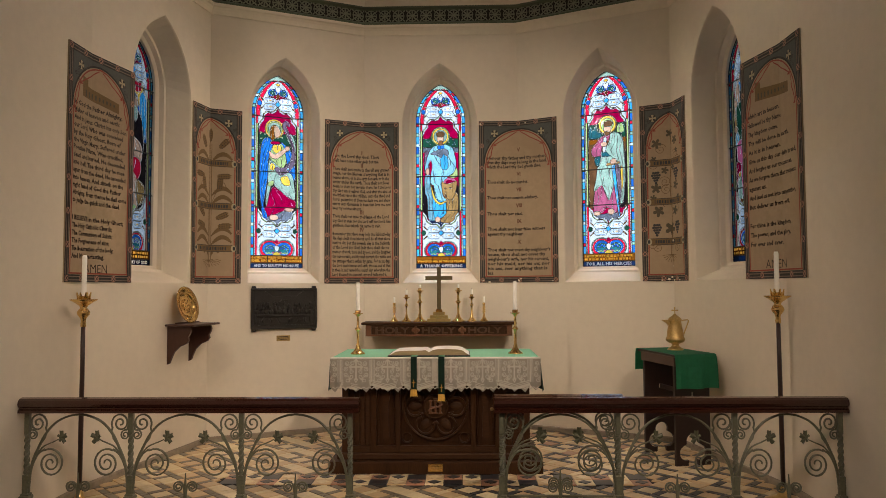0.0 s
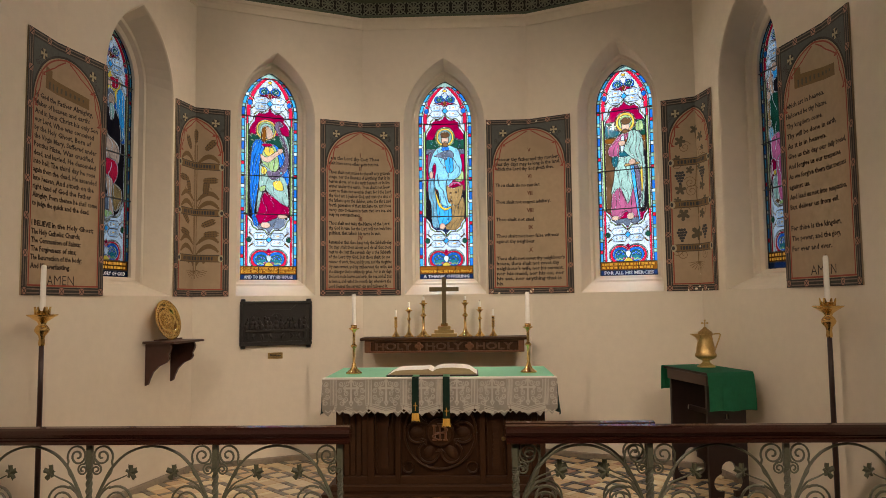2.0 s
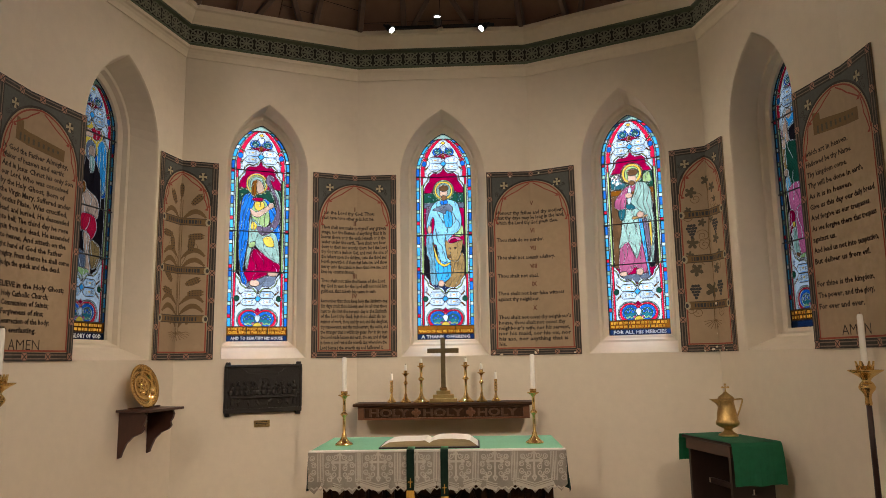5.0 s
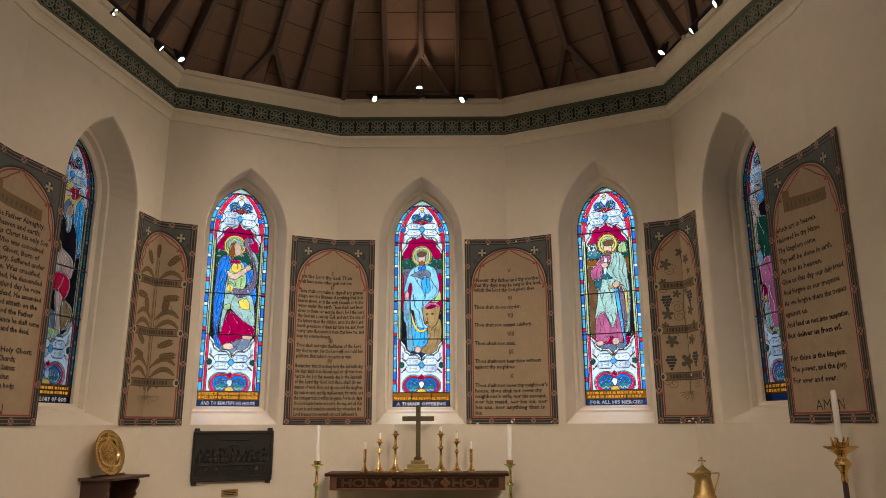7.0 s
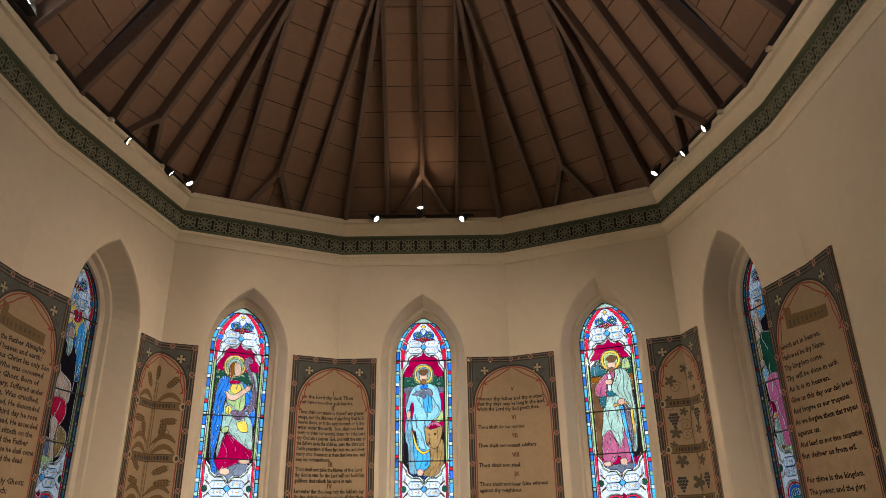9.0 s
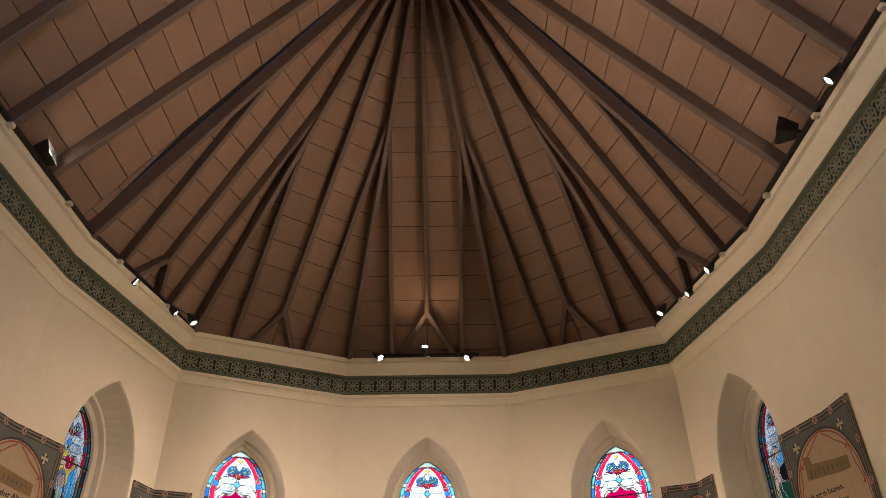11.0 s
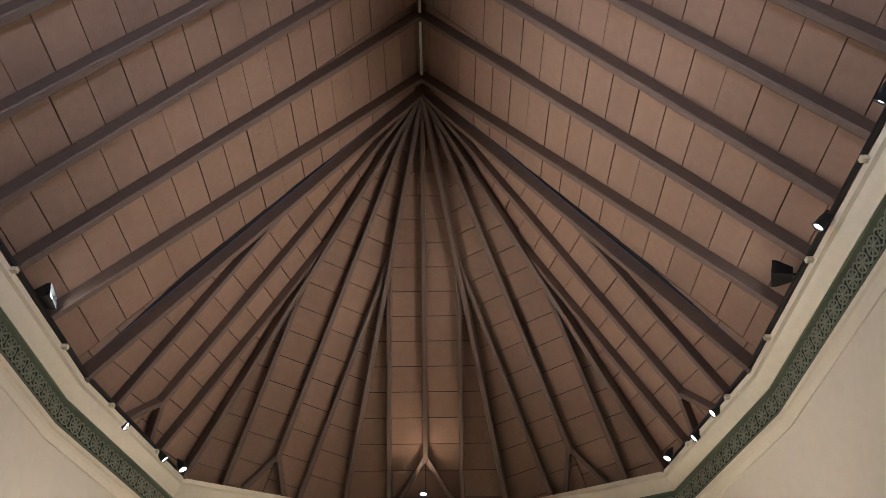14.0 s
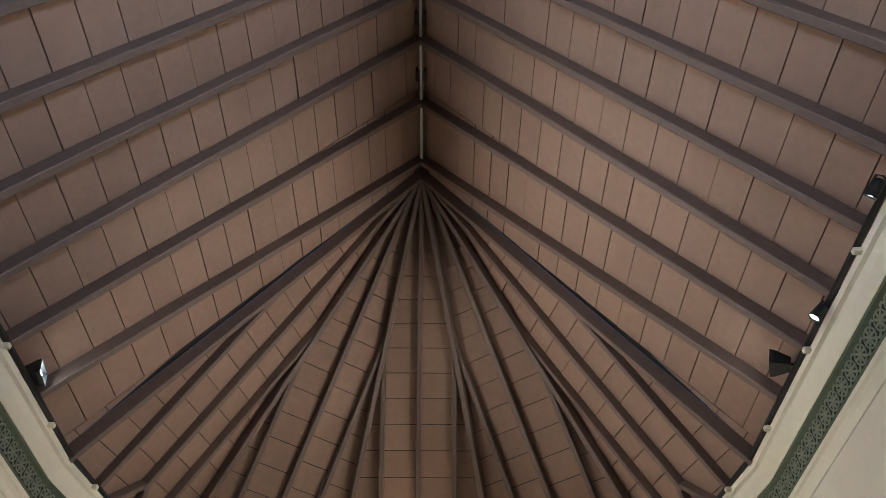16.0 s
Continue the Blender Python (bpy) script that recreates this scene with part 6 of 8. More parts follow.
# open book with its ribbons
book = thing("open_book", pose(-0.055, 6.42, 1.0), "large open book with gilt page edges on the altar", "book")
bcx = -0.055
bm = bmesh.new()
box(bm, bcx - 0.355, bcx + 0.355, 6.30, 6.72, 1.001, 1.012, bevel=0.003)
bit("cover", bm, LEATHER, book, "dark leather cover")
for s in (-1, 1):
    bm = bmesh.new()
    prof = [(0.0, 0.036), (0.03, 0.054), (0.08, 0.063 if s > 0 else 0.050), (0.16, 0.064 if s > 0 else 0.050), (0.25, 0.059 if s > 0 else 0.046), (0.285, 0.052 if s > 0 else 0.042)]
    low = [(0.345, 0.012), (0.0, 0.012)]
    outline = [(bcx + s * x, 1.0 + z) for x, z in prof + low]
    prism(bm, outline, 6.33, 6.69)
    bmesh.ops.recalc_face_normals(bm, faces=bm.faces)
    for f in bm.faces:
        c = f.calc_center_median()
        f.material_index = 0 if f.normal.z > 0.5 else 1
    bit("page_block", bm, (PAPER, PAGE_EDGE), book, "white pages with gilt edges")
for k, (x, zend) in enumerate(((-0.178, 0.735), (0.055, 0.695))):
    rib = thing("bookmark_ribbon", pose(x, 6.3, 1.0), "dark green bookmark ribbon with gold cross and fringe", "ribbon", "bookmark ribbons")
    w = 0.026
    bm = bmesh.new()
    path = [(6.33, 1.013), (6.315, 1.0135), (6.298, 1.0125), (6.285, 1.008), (AY0 - 0.02, 1.008), (AY0 - 0.030, 0.99), (AY0 - 0.034, 0.86), (AY0 - 0.036, zend)]
    rows = [[bm.verts.new((x + q * w, y_, z_)) for q in (-1, 1)] for y_, z_ in path]
    for a, b in zip(rows, rows[1:]):
        bm.faces.new((a[0], a[1], b[1], b[0]))
    bm.faces.ensure_lookup_table()
    # pale green where the ribbon lies flat, near-black green where it hangs
    for i, f in enumerate(bm.faces):
        f.material_index = 1 if i < 4 else 0
    bmesh.ops.solidify(bm, geom=bm.faces[:], thickness=0.003)
    bit("ribbon", bm, (GREEN_DARK, GREEN_TOP), rib)
    bm = bmesh.new()
    rnd = random.Random(k)
    for q in range(9):
        px = x - w + 0.004 + q * (2 * w - 0.008) / 8
        sweep(bm, [(px, AY0 - 0.037, zend + 0.004), (px + (px - x) * 0.10, AY0 - 0.039, zend - 0.03), (px + (px - x) * 0.28 + rnd.uniform(-0.002, 0.002), AY0 - 0.038, zend - 0.050 - rnd.uniform(0, 0.006))], 0.0046, 0.004, 5)
    bit("fringe", bm, GOLD_FRINGE, rib, "gold fringe")
    bm = bmesh.new()
    box(bm, x - 0.0025, x + 0.0025, AY0 - 0.041, AY0 - 0.037, zend + 0.022, zend + 0.085)
    box(bm, x - 0.014, x + 0.014, AY0 - 0.041, AY0 - 0.0375, zend + 0.058, zend + 0.063)
    bit("cross", bm, GOLD_FRINGE, rib, "gold embroidered cross")


# ---- candlesticks ----
def candlestick(x, y, z, h, base, cup, candle_h, candle_r, label, group, knops=(0.35, 0.6)):
    st = thing("candlestick", pose(x, y, z), label, "candlestick", group)
    bm = bmesh.new()
    stem = base * 0.17
    prof = [(0.001, 0), (base, 0), (base, 0.006), (base * 0.93, 0.012), (base * 0.78, 0.018), (base * 0.5, 0.035), (base * 0.3, 0.055), (stem * 1.5, 0.075), (stem, 0.085)]
    for k in knops:
        zk = 0.085 + (h - 0.085) * k
        prof += [(stem, zk - 0.02), (stem * 1.4, zk - 0.014), (stem * 2.5, zk), (stem * 1.4, zk + 0.014), (stem, zk + 0.02)]
    prof += [(stem, h - 0.035), (stem * 1.6, h - 0.028), (cup * 0.5, h - 0.02), (cup, h - 0.010), (cup, h - 0.005), (cup * 0.45, h - 0.004), (candle_r * 1.5, h), (candle_r * 1.5, h + 0.02), (candle_r, h + 0.022), (0.001, h + 0.022)]
    lathe(bm, prof, 20, cap=False)
    part("stick", bm, BRASS, st, smooth=True)
    bm = bmesh.new()
    lathe(bm, [(candle_r * 0.98, h + 0.015), (candle_r, h + 0.018), (candle_r, h + candle_h - 0.006), (candle_r * 0.7, h + candle_h), (0.002, h + candle_h - 0.002)], 14)
    candle = part("candle", bm, WAX, st, "white wax candle", smooth=True)
    bm = bmesh.new()
    lathe(bm, [(0.0012, h + candle_h - 0.004), (0.001, h + candle_h + 0.012)], 6)
    part("wick", bm, LEATHER, candle)
    return st


for s in (-1, 1):
    candlestick(s * 0.706, 6.585, 1.0, 0.37, 0.066, 0.044, 0.275, 0.017, "tall brass candlestick with a white candle on the altar", "altar candlesticks", (0.48,))

# ---- retable shelf ----
RET_Y = 7.86
LETTER_OAK = mat("carved_letter_oak", (0.085, 0.038, 0.015), 0.45, var=0.3)
ret = thing("retable_shelf", pose(-0.02, 8.17, 1.08), "carved oak shelf with raised lettering on the wall", "shelf")
rc = -0.02
bm = bmesh.new()
box(bm, rc - 0.835, rc + 0.835, RET_Y - 0.03, 8.172, 1.195, 1.222, bevel=0.006)
bit("top_board", bm, OAK_MID, ret)
bm = bmesh.new()
box(bm, rc - 0.785, rc + 0.785, RET_Y + 0.012, 8.172, 1.078, 1.195)
bit("front_panel", bm, OAK, ret, "dark sunk front panel")
bm = bmesh.new()
for x0, x1, z0, z1 in ((rc - 0.79, rc - 0.73, 1.075, 1.195), (rc + 0.73, rc + 0.79, 1.075, 1.195)):
    bm2 = bmesh.new()
    box(bm2, x0, x1, RET_Y - 0.004, RET_Y + 0.03, z0, z1, bevel=0.003)
    bit("end_block", bm2, OAK_LIGHT, ret, "reddish oak end block")
for z0, z1 in ((1.075, 1.092), (1.178, 1.195)):
    box(bm, rc - 0.73, rc + 0.73, RET_Y - 0.003, RET_Y + 0.03, z0, z1, bevel=0.002)
bit("frame_strip", bm, OAK_LIGHT, ret, "reddish oak frame strips")
for k, cx in enumerate((-0.50, 0.0, 0.50)):
    pts, faces = letters("HOLY", 0.095, 0.37, "CENTER", 3, 1.0, 0.003)
    mx = (min(p[0] for p in pts) + max(p[0] for p in pts)) / 2
    bm = bmesh.new()
    vs = [bm.verts.new((rc + cx + px - mx, RET_Y + 0.014, 1.103 + pz)) for px, pz in pts]
    for f in faces:
        bm.faces.new([vs[i] for i in f])
    geo = bmesh.ops.extrude_face_region(bm, geom=bm.faces[:])
    for v in [v for v in geo["geom"] if isinstance(v, bmesh.types.BMVert)]:
        v.co.y -= 0.010
    bmesh.ops.recalc_face_normals(bm, faces=bm.faces)
    bit("carved_lettering", bm, LETTER_OAK, ret, "raised carved lettering")
for cx in (-0.25, 0.25):
    bm = bmesh.new()
    for dx, dz in ((0, 0.024), (0, -0.024), (0.024, 0), (-0.024, 0), (0, 0)):
        lathe(bm, [(0.001, 0), (0.021, 0), (0.021, 0.012), (0.015, 0.018), (0.001, 0.019)], 12, Matrix.Translation((rc + cx + dx, RET_Y + 0.014, 1.135 + dz)) @ Matrix.Rotation(math.pi / 2, 4, "X"), cap=False)
    bit("quatrefoil", bm, OAK_LIGHT, ret, "reddish carved quatrefoil")
# wedge added in the shape of the shadow that the shelf casts
bm = bmesh.new()
prism(bm, [(rc - 0.76, 1.078), (rc + 0.76, 1.078), (rc + 0.70, 0.97), (rc - 0.70, 0.97)], 8.12, 8.174)
bit("wall_rail", bm, PLASTER, ret, "plaster wedge shaped as the shadow below the shelf")

TOPZ = 1.222
for s in (-1, 1):
    candlestick(rc + s * 0.49, 7.98, TOPZ, 0.185, 0.044, 0.016, 0.085, 0.010, "small brass candlestick on the carved shelf", "shelf candlesticks", (0.2, 0.45, 0.7))
    candlestick(rc + s * 0.357, 7.98, TOPZ, 0.275, 0.052, 0.036, 0.075, 0.012, "middle brass candlestick on the carved shelf", "shelf candlesticks", (0.5,))
    candlestick(rc + s * 0.21, 7.98, TOPZ, 0.345, 0.075, 0.040, 0.06, 0.012, "tall brass candlestick with a domed foot on the shelf", "shelf candlesticks", (0.5,))
cross = thing("altar_cross", pose(rc, 7.98, TOPZ), "dark metal cross on a stepped brass foot", "cross")
for k, (w, z0, z1) in enumerate(((0.128, 0, 0.036), (0.098, 0.036, 0.072), (0.065, 0.072, 0.108), (0.035, 0.108, 0.135))):
    bm = bmesh.new()
    box(bm, -w, w, -w * 0.62, w * 0.62, z0, z1, bevel=0.004)
    part("step", bm, BRASS_DULL if k < 3 else BRASS, cross, "brass step")
bm = bmesh.new()
box(bm, -0.022, 0.022, -0.010, 0.010, 0.13, 0.600, bevel=0.002)
part("shaft", bm, BRONZE_CROSS, cross)
bm = bmesh.new()
box(bm, -0.148, 0.148, -0.0115, 0.0115, 0.455, 0.499, bevel=0.002)
part("crossbar", bm, BRONZE_CROSS, cross)

# ---- altar rail ----
RAIL_GREEN = mat("olive_green_iron", (0.13, 0.128, 0.082), 0.45, var=0.3, scale=20, bump=0.15, bump_scale=120, stain=(0.20, 0.18, 0.12, 0.5), stain_scale=12)
LEAF_GREEN = mat("dark_green_iron_leaf", (0.10, 0.10, 0.055), 0.5, var=0.3, scale=30, bump=0.2)
RY = 4.91
RLOW = 0.772


def handrail(x0, x1, y, parent):
    bm = bmesh.new()
    prof = [(-0.052, 0.0), (-0.052, 0.018), (-0.040, 0.026), (-0.040, 0.034), (-0.050, 0.041), (-0.056, 0.058), (-0.050, 0.080), (-0.034, 0.093), (0.0, 0.098)]
    prof = prof + [(-a, b) for a, b in prof[-2::-1]]
    a = [bm.verts.new((x0, y + p, RLOW + q)) for p, q in prof]
    b = [bm.verts.new((x1, y + p, RLOW + q)) for p, q in prof]
    for i in range(len(prof)):
        j = (i + 1) % len(prof)
        bm.faces.new((a[i], a[j], b[j], b[i]))
    bm.faces.new(a)
    bm.faces.new(b[::-1])
    bmesh.ops.recalc_face_normals(bm, faces=bm.faces)
    return bit("handrail", bm, MAHOGANY, parent, "polished mahogany handrail")


def mesh_of(bm, name, material):
    me = bpy.data.meshes.new(name)
    bm.to_mesh(me)
    bm.free()
    me.materials.append(material)
    return me


def placed(name, me, parent, m, label=""):
    ob = new(name, me)
    ob.parent = parent
    ob.matrix_parent_inverse = parent.matrix_world.inverted()
    ob.matrix_basis = m
    if label:
        tagged(ob, label)
    return ob


def curve_pts(pts, n=6):
    """A smooth line through points in x and z."""
    P = [Vector((x, 0, z)) for x, z in pts]
    P = [P[0] * 2 - P[1]] + P + [P[-1] * 2 - P[-2]]
    out = []
    for i in range(1, len(P) - 2):
        for k in range(n):
            t = k / n
            a, b, c, d = P[i - 1:i + 3]
            out.append(0.5 * ((2 * b) + (c - a) * t + (2 * a - 5 * b + 4 * c - d) * t * t + (3 * b - a - 3 * c + d) * t ** 3))
    return out + [P[-2]]


# shapes to the right of a post that stands at x = 0
bm = bmesh.new()
sweep(bm, curve_pts([(0.018, 0.23), (0.022, 0.34), (0.045, 0.45), (0.085, 0.54), (0.135, 0.63), (0.21, 0.705), (0.30, 0.745), (0.378, 0.757)]), 0.0085, 0.011, 6, taper=lambda t: 1.15 - 0.3 * t)
ARCH_BAR = mesh_of(bm, "arch_bar", RAIL_GREEN)
bm = bmesh.new()
sweep(bm, curve_pts([(0.022, 0.30), (0.035, 0.40), (0.075, 0.487), (0.125, 0.527)], 5) + [Vector((x, 0, z)) for x, z in spiral(0.174, 0.436, 0.096, 0.014, 2.1, -2.35, 46)], 0.0062, 0.010, 6, taper=lambda t: 1.15 - 0.35 * t)
BIG_SCROLL = mesh_of(bm, "scroll", RAIL_GREEN)
bm = bmesh.new()
sweep(bm, [Vector((x, 0, z)) for x, z in [(0.100, 0.565), (0.128, 0.60), (0.141, 0.645)] + spiral(0.077, 0.700, 0.066, 0.010, -0.5, 1.85, 40)], 0.0058, 0.009, 6)
TOP_SCROLL = mesh_of(bm, "scroll", RAIL_GREEN)
bm = bmesh.new()
sweep(bm, [Vector((x, 0, z)) for x, z in spiral(0.042, 0.622, 0.034, 0.008, 1.9, -1.6, 28)], 0.005, 0.008, 6)
sweep(bm, curve_pts([(0.030, 0.655), (0.022, 0.68), (0.016, 0.70)], 4), 0.005, 0.008, 6)
SMALL_SCROLL = mesh_of(bm, "scroll", RAIL_GREEN)
bm = bmesh.new()
sweep(bm, curve_pts([(0.07, 0.49), (0.12, 0.545), (0.19, 0.575), (0.228, 0.592)]), 0.005, 0.006, 6, taper=lambda t: 1.2 - 0.4 * t)
STALK = mesh_of(bm, "stalk", RAIL_GREEN)
bm = bmesh.new()
pts = []
for lobe, r in ((-1.9, 0.030), (-0.85, 0.050), (0.35, 0.052), (1.5, 0.050), (2.6, 0.030)):
    for d, k in ((-0.50, 0.62), (-0.30, 0.98), (0.0, 0.90), (0.30, 0.98), (0.50, 0.58)):
        pts.append((0.245 + r * k * math.cos(lobe + d), 0.605 + r * k * math.sin(lobe + d)))
mid = bm.verts.new((0.245, -0.010, 0.605))
mid2 = bm.verts.new((0.245, 0.004, 0.605))
fr = [bm.verts.new((x, 0.004 if i % 5 in (0, 4) else -0.008 if i % 5 == 2 else 0.0, z)) for i, (x, z) in enumerate(pts)]
for i in range(len(fr)):
    j = (i + 1) % len(fr)
    bm.faces.new((mid, fr[i], fr[j]))
    bm.faces.new((mid2, fr[j], fr[i]))
LEAF = mesh_of(bm, "leaf", LEAF_GREEN)
bm = bmesh.new()
for x0, x1, z0, z1 in ((-0.019, 0.019, FLOOR, 0.36), (-0.016, 0.016, 0.63, RLOW + 0.004)):
    box(bm, x0, x1, x0, x1, z0, z1, bevel=0.003)
rings = []
n = 22
for i in range(n + 1):
    z, a = 0.36 + 0.27 * i / n, i / n * math.pi * 3.2
    rings.append([bm.verts.new((0.019 * math.cos(a + q * math.pi / 2), 0.019 * math.sin(a + q * math.pi / 2), z)) for q in range(4)])
for a, b in zip(rings, rings[1:]):
    for q in range(4):
        bm.faces.new((a[q], a[(q + 1) % 4], b[(q + 1) % 4], b[q]))
box(bm, -0.034, 0.034, -0.034, 0.034, 0.20, 0.225, bevel=0.006)
box(bm, -0.028, 0.028, -0.028, 0.028, 0.225, 0.24, bevel=0.006)
box(bm, -0.045, 0.045, -0.045, 0.045, FLOOR, FLOOR + 0.02, bevel=0.005)
POST = mesh_of(bm, "post", RAIL_GREEN)
bm = bmesh.new()
sweep(bm, [(0, 0, 0.19), (0, 0, 0.30), (0, 0, 0.372)], 0.012, 0.010, 6, taper=lambda t: 1.1 - 0.8 * t)
FINIAL = mesh_of(bm, "finial", RAIL_GREEN)
bm = bmesh.new()
sweep(bm, [Vector((x, 0, z)) for x, z in [(0.004, 0.225), (0.008, 0.26)] + spiral(0.047, 0.282, 0.036, 0.008, 2.6, -1.9, 30)], 0.0055, 0.009, 6)
CURL = mesh_of(bm, "curl", RAIL_GREEN)


def rail_panel(parent, xa, xb, y):
    """One bay between two posts: both halves mirrored about its middle."""
    k = (xb - xa) / 0.756
    for x, s in ((xa, 1), (xb, -1)):
        m = pose(x, y, 0) @ Matrix.Diagonal((s * k, 1, 1, 1))
        for name, me in (("arch_bar", ARCH_BAR), ("scroll", BIG_SCROLL), ("scroll", TOP_SCROLL), ("scroll", SMALL_SCROLL), ("stalk", STALK)):
            placed(name, me, parent, m)
        placed("leaf", LEAF, parent, m, "dark green iron vine leaf")
    m = pose((xa + xb) / 2, y, 0)
    placed("finial", FINIAL, parent, m)
    for s in (-1, 1):
        placed("curl", CURL, parent, m @ Matrix.Diagonal((s, 1, 1, 1)))
    bm = bmesh.new()
    box(bm, xa, xb, y - 0.009, y + 0.009, 0.187, 0.203, bevel=0.002)
    bit("bottom_bar", bm, RAIL_GREEN, parent)


def rail(x0, x1, posts, y, label, name="altar_rail"):
    r = thing(name, pose((x0 + x1) / 2, y, FLOOR), label, "altar rail", "altar rails")
    handrail(x0, x1, y, r)
    for p in posts:
        placed("post", POST, r, pose(p, y, 0), "twisted green iron post")
    for a, b in zip(posts, posts[1:]):
        rail_panel(r, a, b, y)
    return r


rail(-2.715, -0.45, (-2.675, -1.975, -1.235, -0.512), RY, "green scrolled iron altar rail with mahogany handrail")
right_rail = rail(0.437, 2.715, (0.486, 1.245, 2.00, 2.675), RY, "green scrolled iron altar rail with mahogany handrail")
rail(0.445, 1.30, (0.50, 1.262), RY + 0.115, "green scrolled iron rail gate folded behind the rail", "rail_gate")
bm = bmesh.new()
lathe(bm, [(0.001, 0), (0.009, 0.004), (0.012, 0.014), (0.009, 0.022), (0.001, 0.026)], 10, Matrix.Translation((0.437, RY, 0.79)) @ Matrix.Rotation(-math.pi / 2, 4, "Y"), cap=False)
bit("latch_knob", bm, BRASS_DULL, right_rail, "small dull brass latch knob")

# ---- candle stands behind the rail ----
POLE = mat("dark_pole", (0.030, 0.012, 0.009), 0.35, var=0.3, coat=0.2)
for x, y in ((-2.545, 5.34), (2.55, 5.48)):
    st = thing("candle_stand", pose(x, y, FLOOR), "tall dark pole candle stand with a brass crown", "candle stand", "candle stands")
    bm = bmesh.new()
    lathe(bm, [(0.016, 0.10), (0.017, 0.5), (0.016, 1.0), (0.015, 1.31)], 12)
    part("pole", bm, POLE, st, "dark stained wooden pole", True)
    bm = bmesh.new()
    lathe(bm, [(0.001, 0), (0.13, 0), (0.13, 0.012), (0.10, 0.022), (0.05, 0.04), (0.028, 0.07), (0.024, 0.11), (0.001, 0.11)], 20, cap=False)
    part("foot", bm, BRASS_DULL, st, "brass foot", True)
    bm = bmesh.new()
    lathe(bm, [(0.018, 1.285), (0.020, 1.30), (0.017, 1.33), (0.022, 1.35), (0.042, 1.375), (0.046, 1.39), (0.036, 1.41), (0.022, 1.425), (0.03, 1.44), (0.07, 1.468), (0.094, 1.482), (0.094, 1.488), (0.05, 1.482), (0.02, 1.48), (0.02, 1.47)], 20, cap=False)
    part("drip_bowl", bm, BRASS, st, "polished brass bowl", True)
    bm = bmesh.new()
    for i in range(8):
        a = 2 * math.pi * i / 8
        c, s = math.cos(a), math.sin(a)
        sweep(bm, [(0.036 * c, 0.036 * s, 1.48), (0.044 * c, 0.044 * s, 1.51), (0.050 * c, 0.050 * s, 1.538)], 0.011, 0.006, 6, (c, s, 0), taper=lambda t: 1.0 if t < 0.6 else 0.45)
        sweep(bm, [(0.040 * math.cos(a + 0.39), 0.040 * math.sin(a + 0.39), 1.48), (0.043 * math.cos(a + 0.39), 0.043 * math.sin(a + 0.39), 1.512)], 0.009, 0.004, 6, (c, s, 0))
    part("crown", bm, BRASS, st, "pierced brass crown")
    bm = bmesh.new()
    lathe(bm, [(0.017, 1.478), (0.0175, 1.49), (0.0165, 1.80), (0.012, 1.812), (0.002, 1.810)], 14)
    candle = part("candle", bm, WAX, st, "white wax candle", True)
    bm = bmesh.new()
    lathe(bm, [(0.0014, 1.806), (0.001, 1.824)], 6)
    part("wick", bm, LEATHER, candle)

# ---- credence table ----
TABLE_WOOD = mat("dark_table_wood", (0.022, 0.010, 0.008), 0.4, var=0.3, stretch=(1, 1, 0.3))
APRON = mat("red_brown_apron", (0.075, 0.034, 0.024), 0.45, var=0.25, stretch=(1, 0.3, 1))
ang = 12.5
ct = thing("credence_table", pose(2.25, 6.45, FLOOR, 0, 0, ang), "narrow dark wooden credence table with trefoil cut ends", "table")
TW, TL, TH = 0.185, 0.72, 0.965
for y0 in (0.06, TL - 0.10):
    bm = bmesh.new()
    trefoil = []
    for cx, cz, a0, a1 in ((0.065, 0.115, -1.9, 1.05), (0.0, 0.215, -0.35, 3.49), (-0.065, 0.115, 2.09, 5.04)):
        trefoil += [(cx + 0.065 * math.cos(a), cz + 0.065 * math.sin(a)) for a in np.linspace(a0, a1, 9)]
    hole = [(0.05, 0.0), *trefoil, (-0.05, 0.0)]
    # two halves of the board, split down its middle, with the trefoil and the square cut out
    apexes = sorted(range(len(hole)), key=lambda i: -hole[i][1])[0]
    right_side = hole[:apexes + 1]
    r_out = right_side + [(0, 0.60), (0.02, 0.60), (0.02, 0.64), (0, 0.64), (0, TH - 0.02), (TW - 0.02, TH - 0.02), (TW - 0.02, 0)]
    r_out[apexes] = (0.0, hole[apexes][1])
    l_out = [(-x, z) for x, z in r_out]
    prism(bm, r_out, y0, y0 + 0.028)
    prism(bm, l_out[::-1], y0, y0 + 0.028)
    bmesh.ops.recalc_face_normals(bm, faces=bm.faces)
    part("end_board", bm, TABLE_WOOD, ct, "dark end board with cut trefoil")
for x in (-TW + 0.012, TW - 0.03):
    bm = bmesh.new()
    box(bm, x, x + 0.018, 0.05, TL - 0.05, TH - 0.10, TH - 0.02, bevel=0.002)
    part("apron", bm, APRON, ct, "red brown apron board")
bm = bmesh.new()
box(bm, -TW, TW, 0.01, TL - 0.01, TH - 0.02, TH, bevel=0.004)
part("tabletop", bm, TABLE_WOOD, ct)
bm = bmesh.new()
box(bm, -0.012, 0.012, 0.088, TL - 0.10, 0.60, 0.64, bevel=0.002)
part("stretcher", bm, TABLE_WOOD, ct)

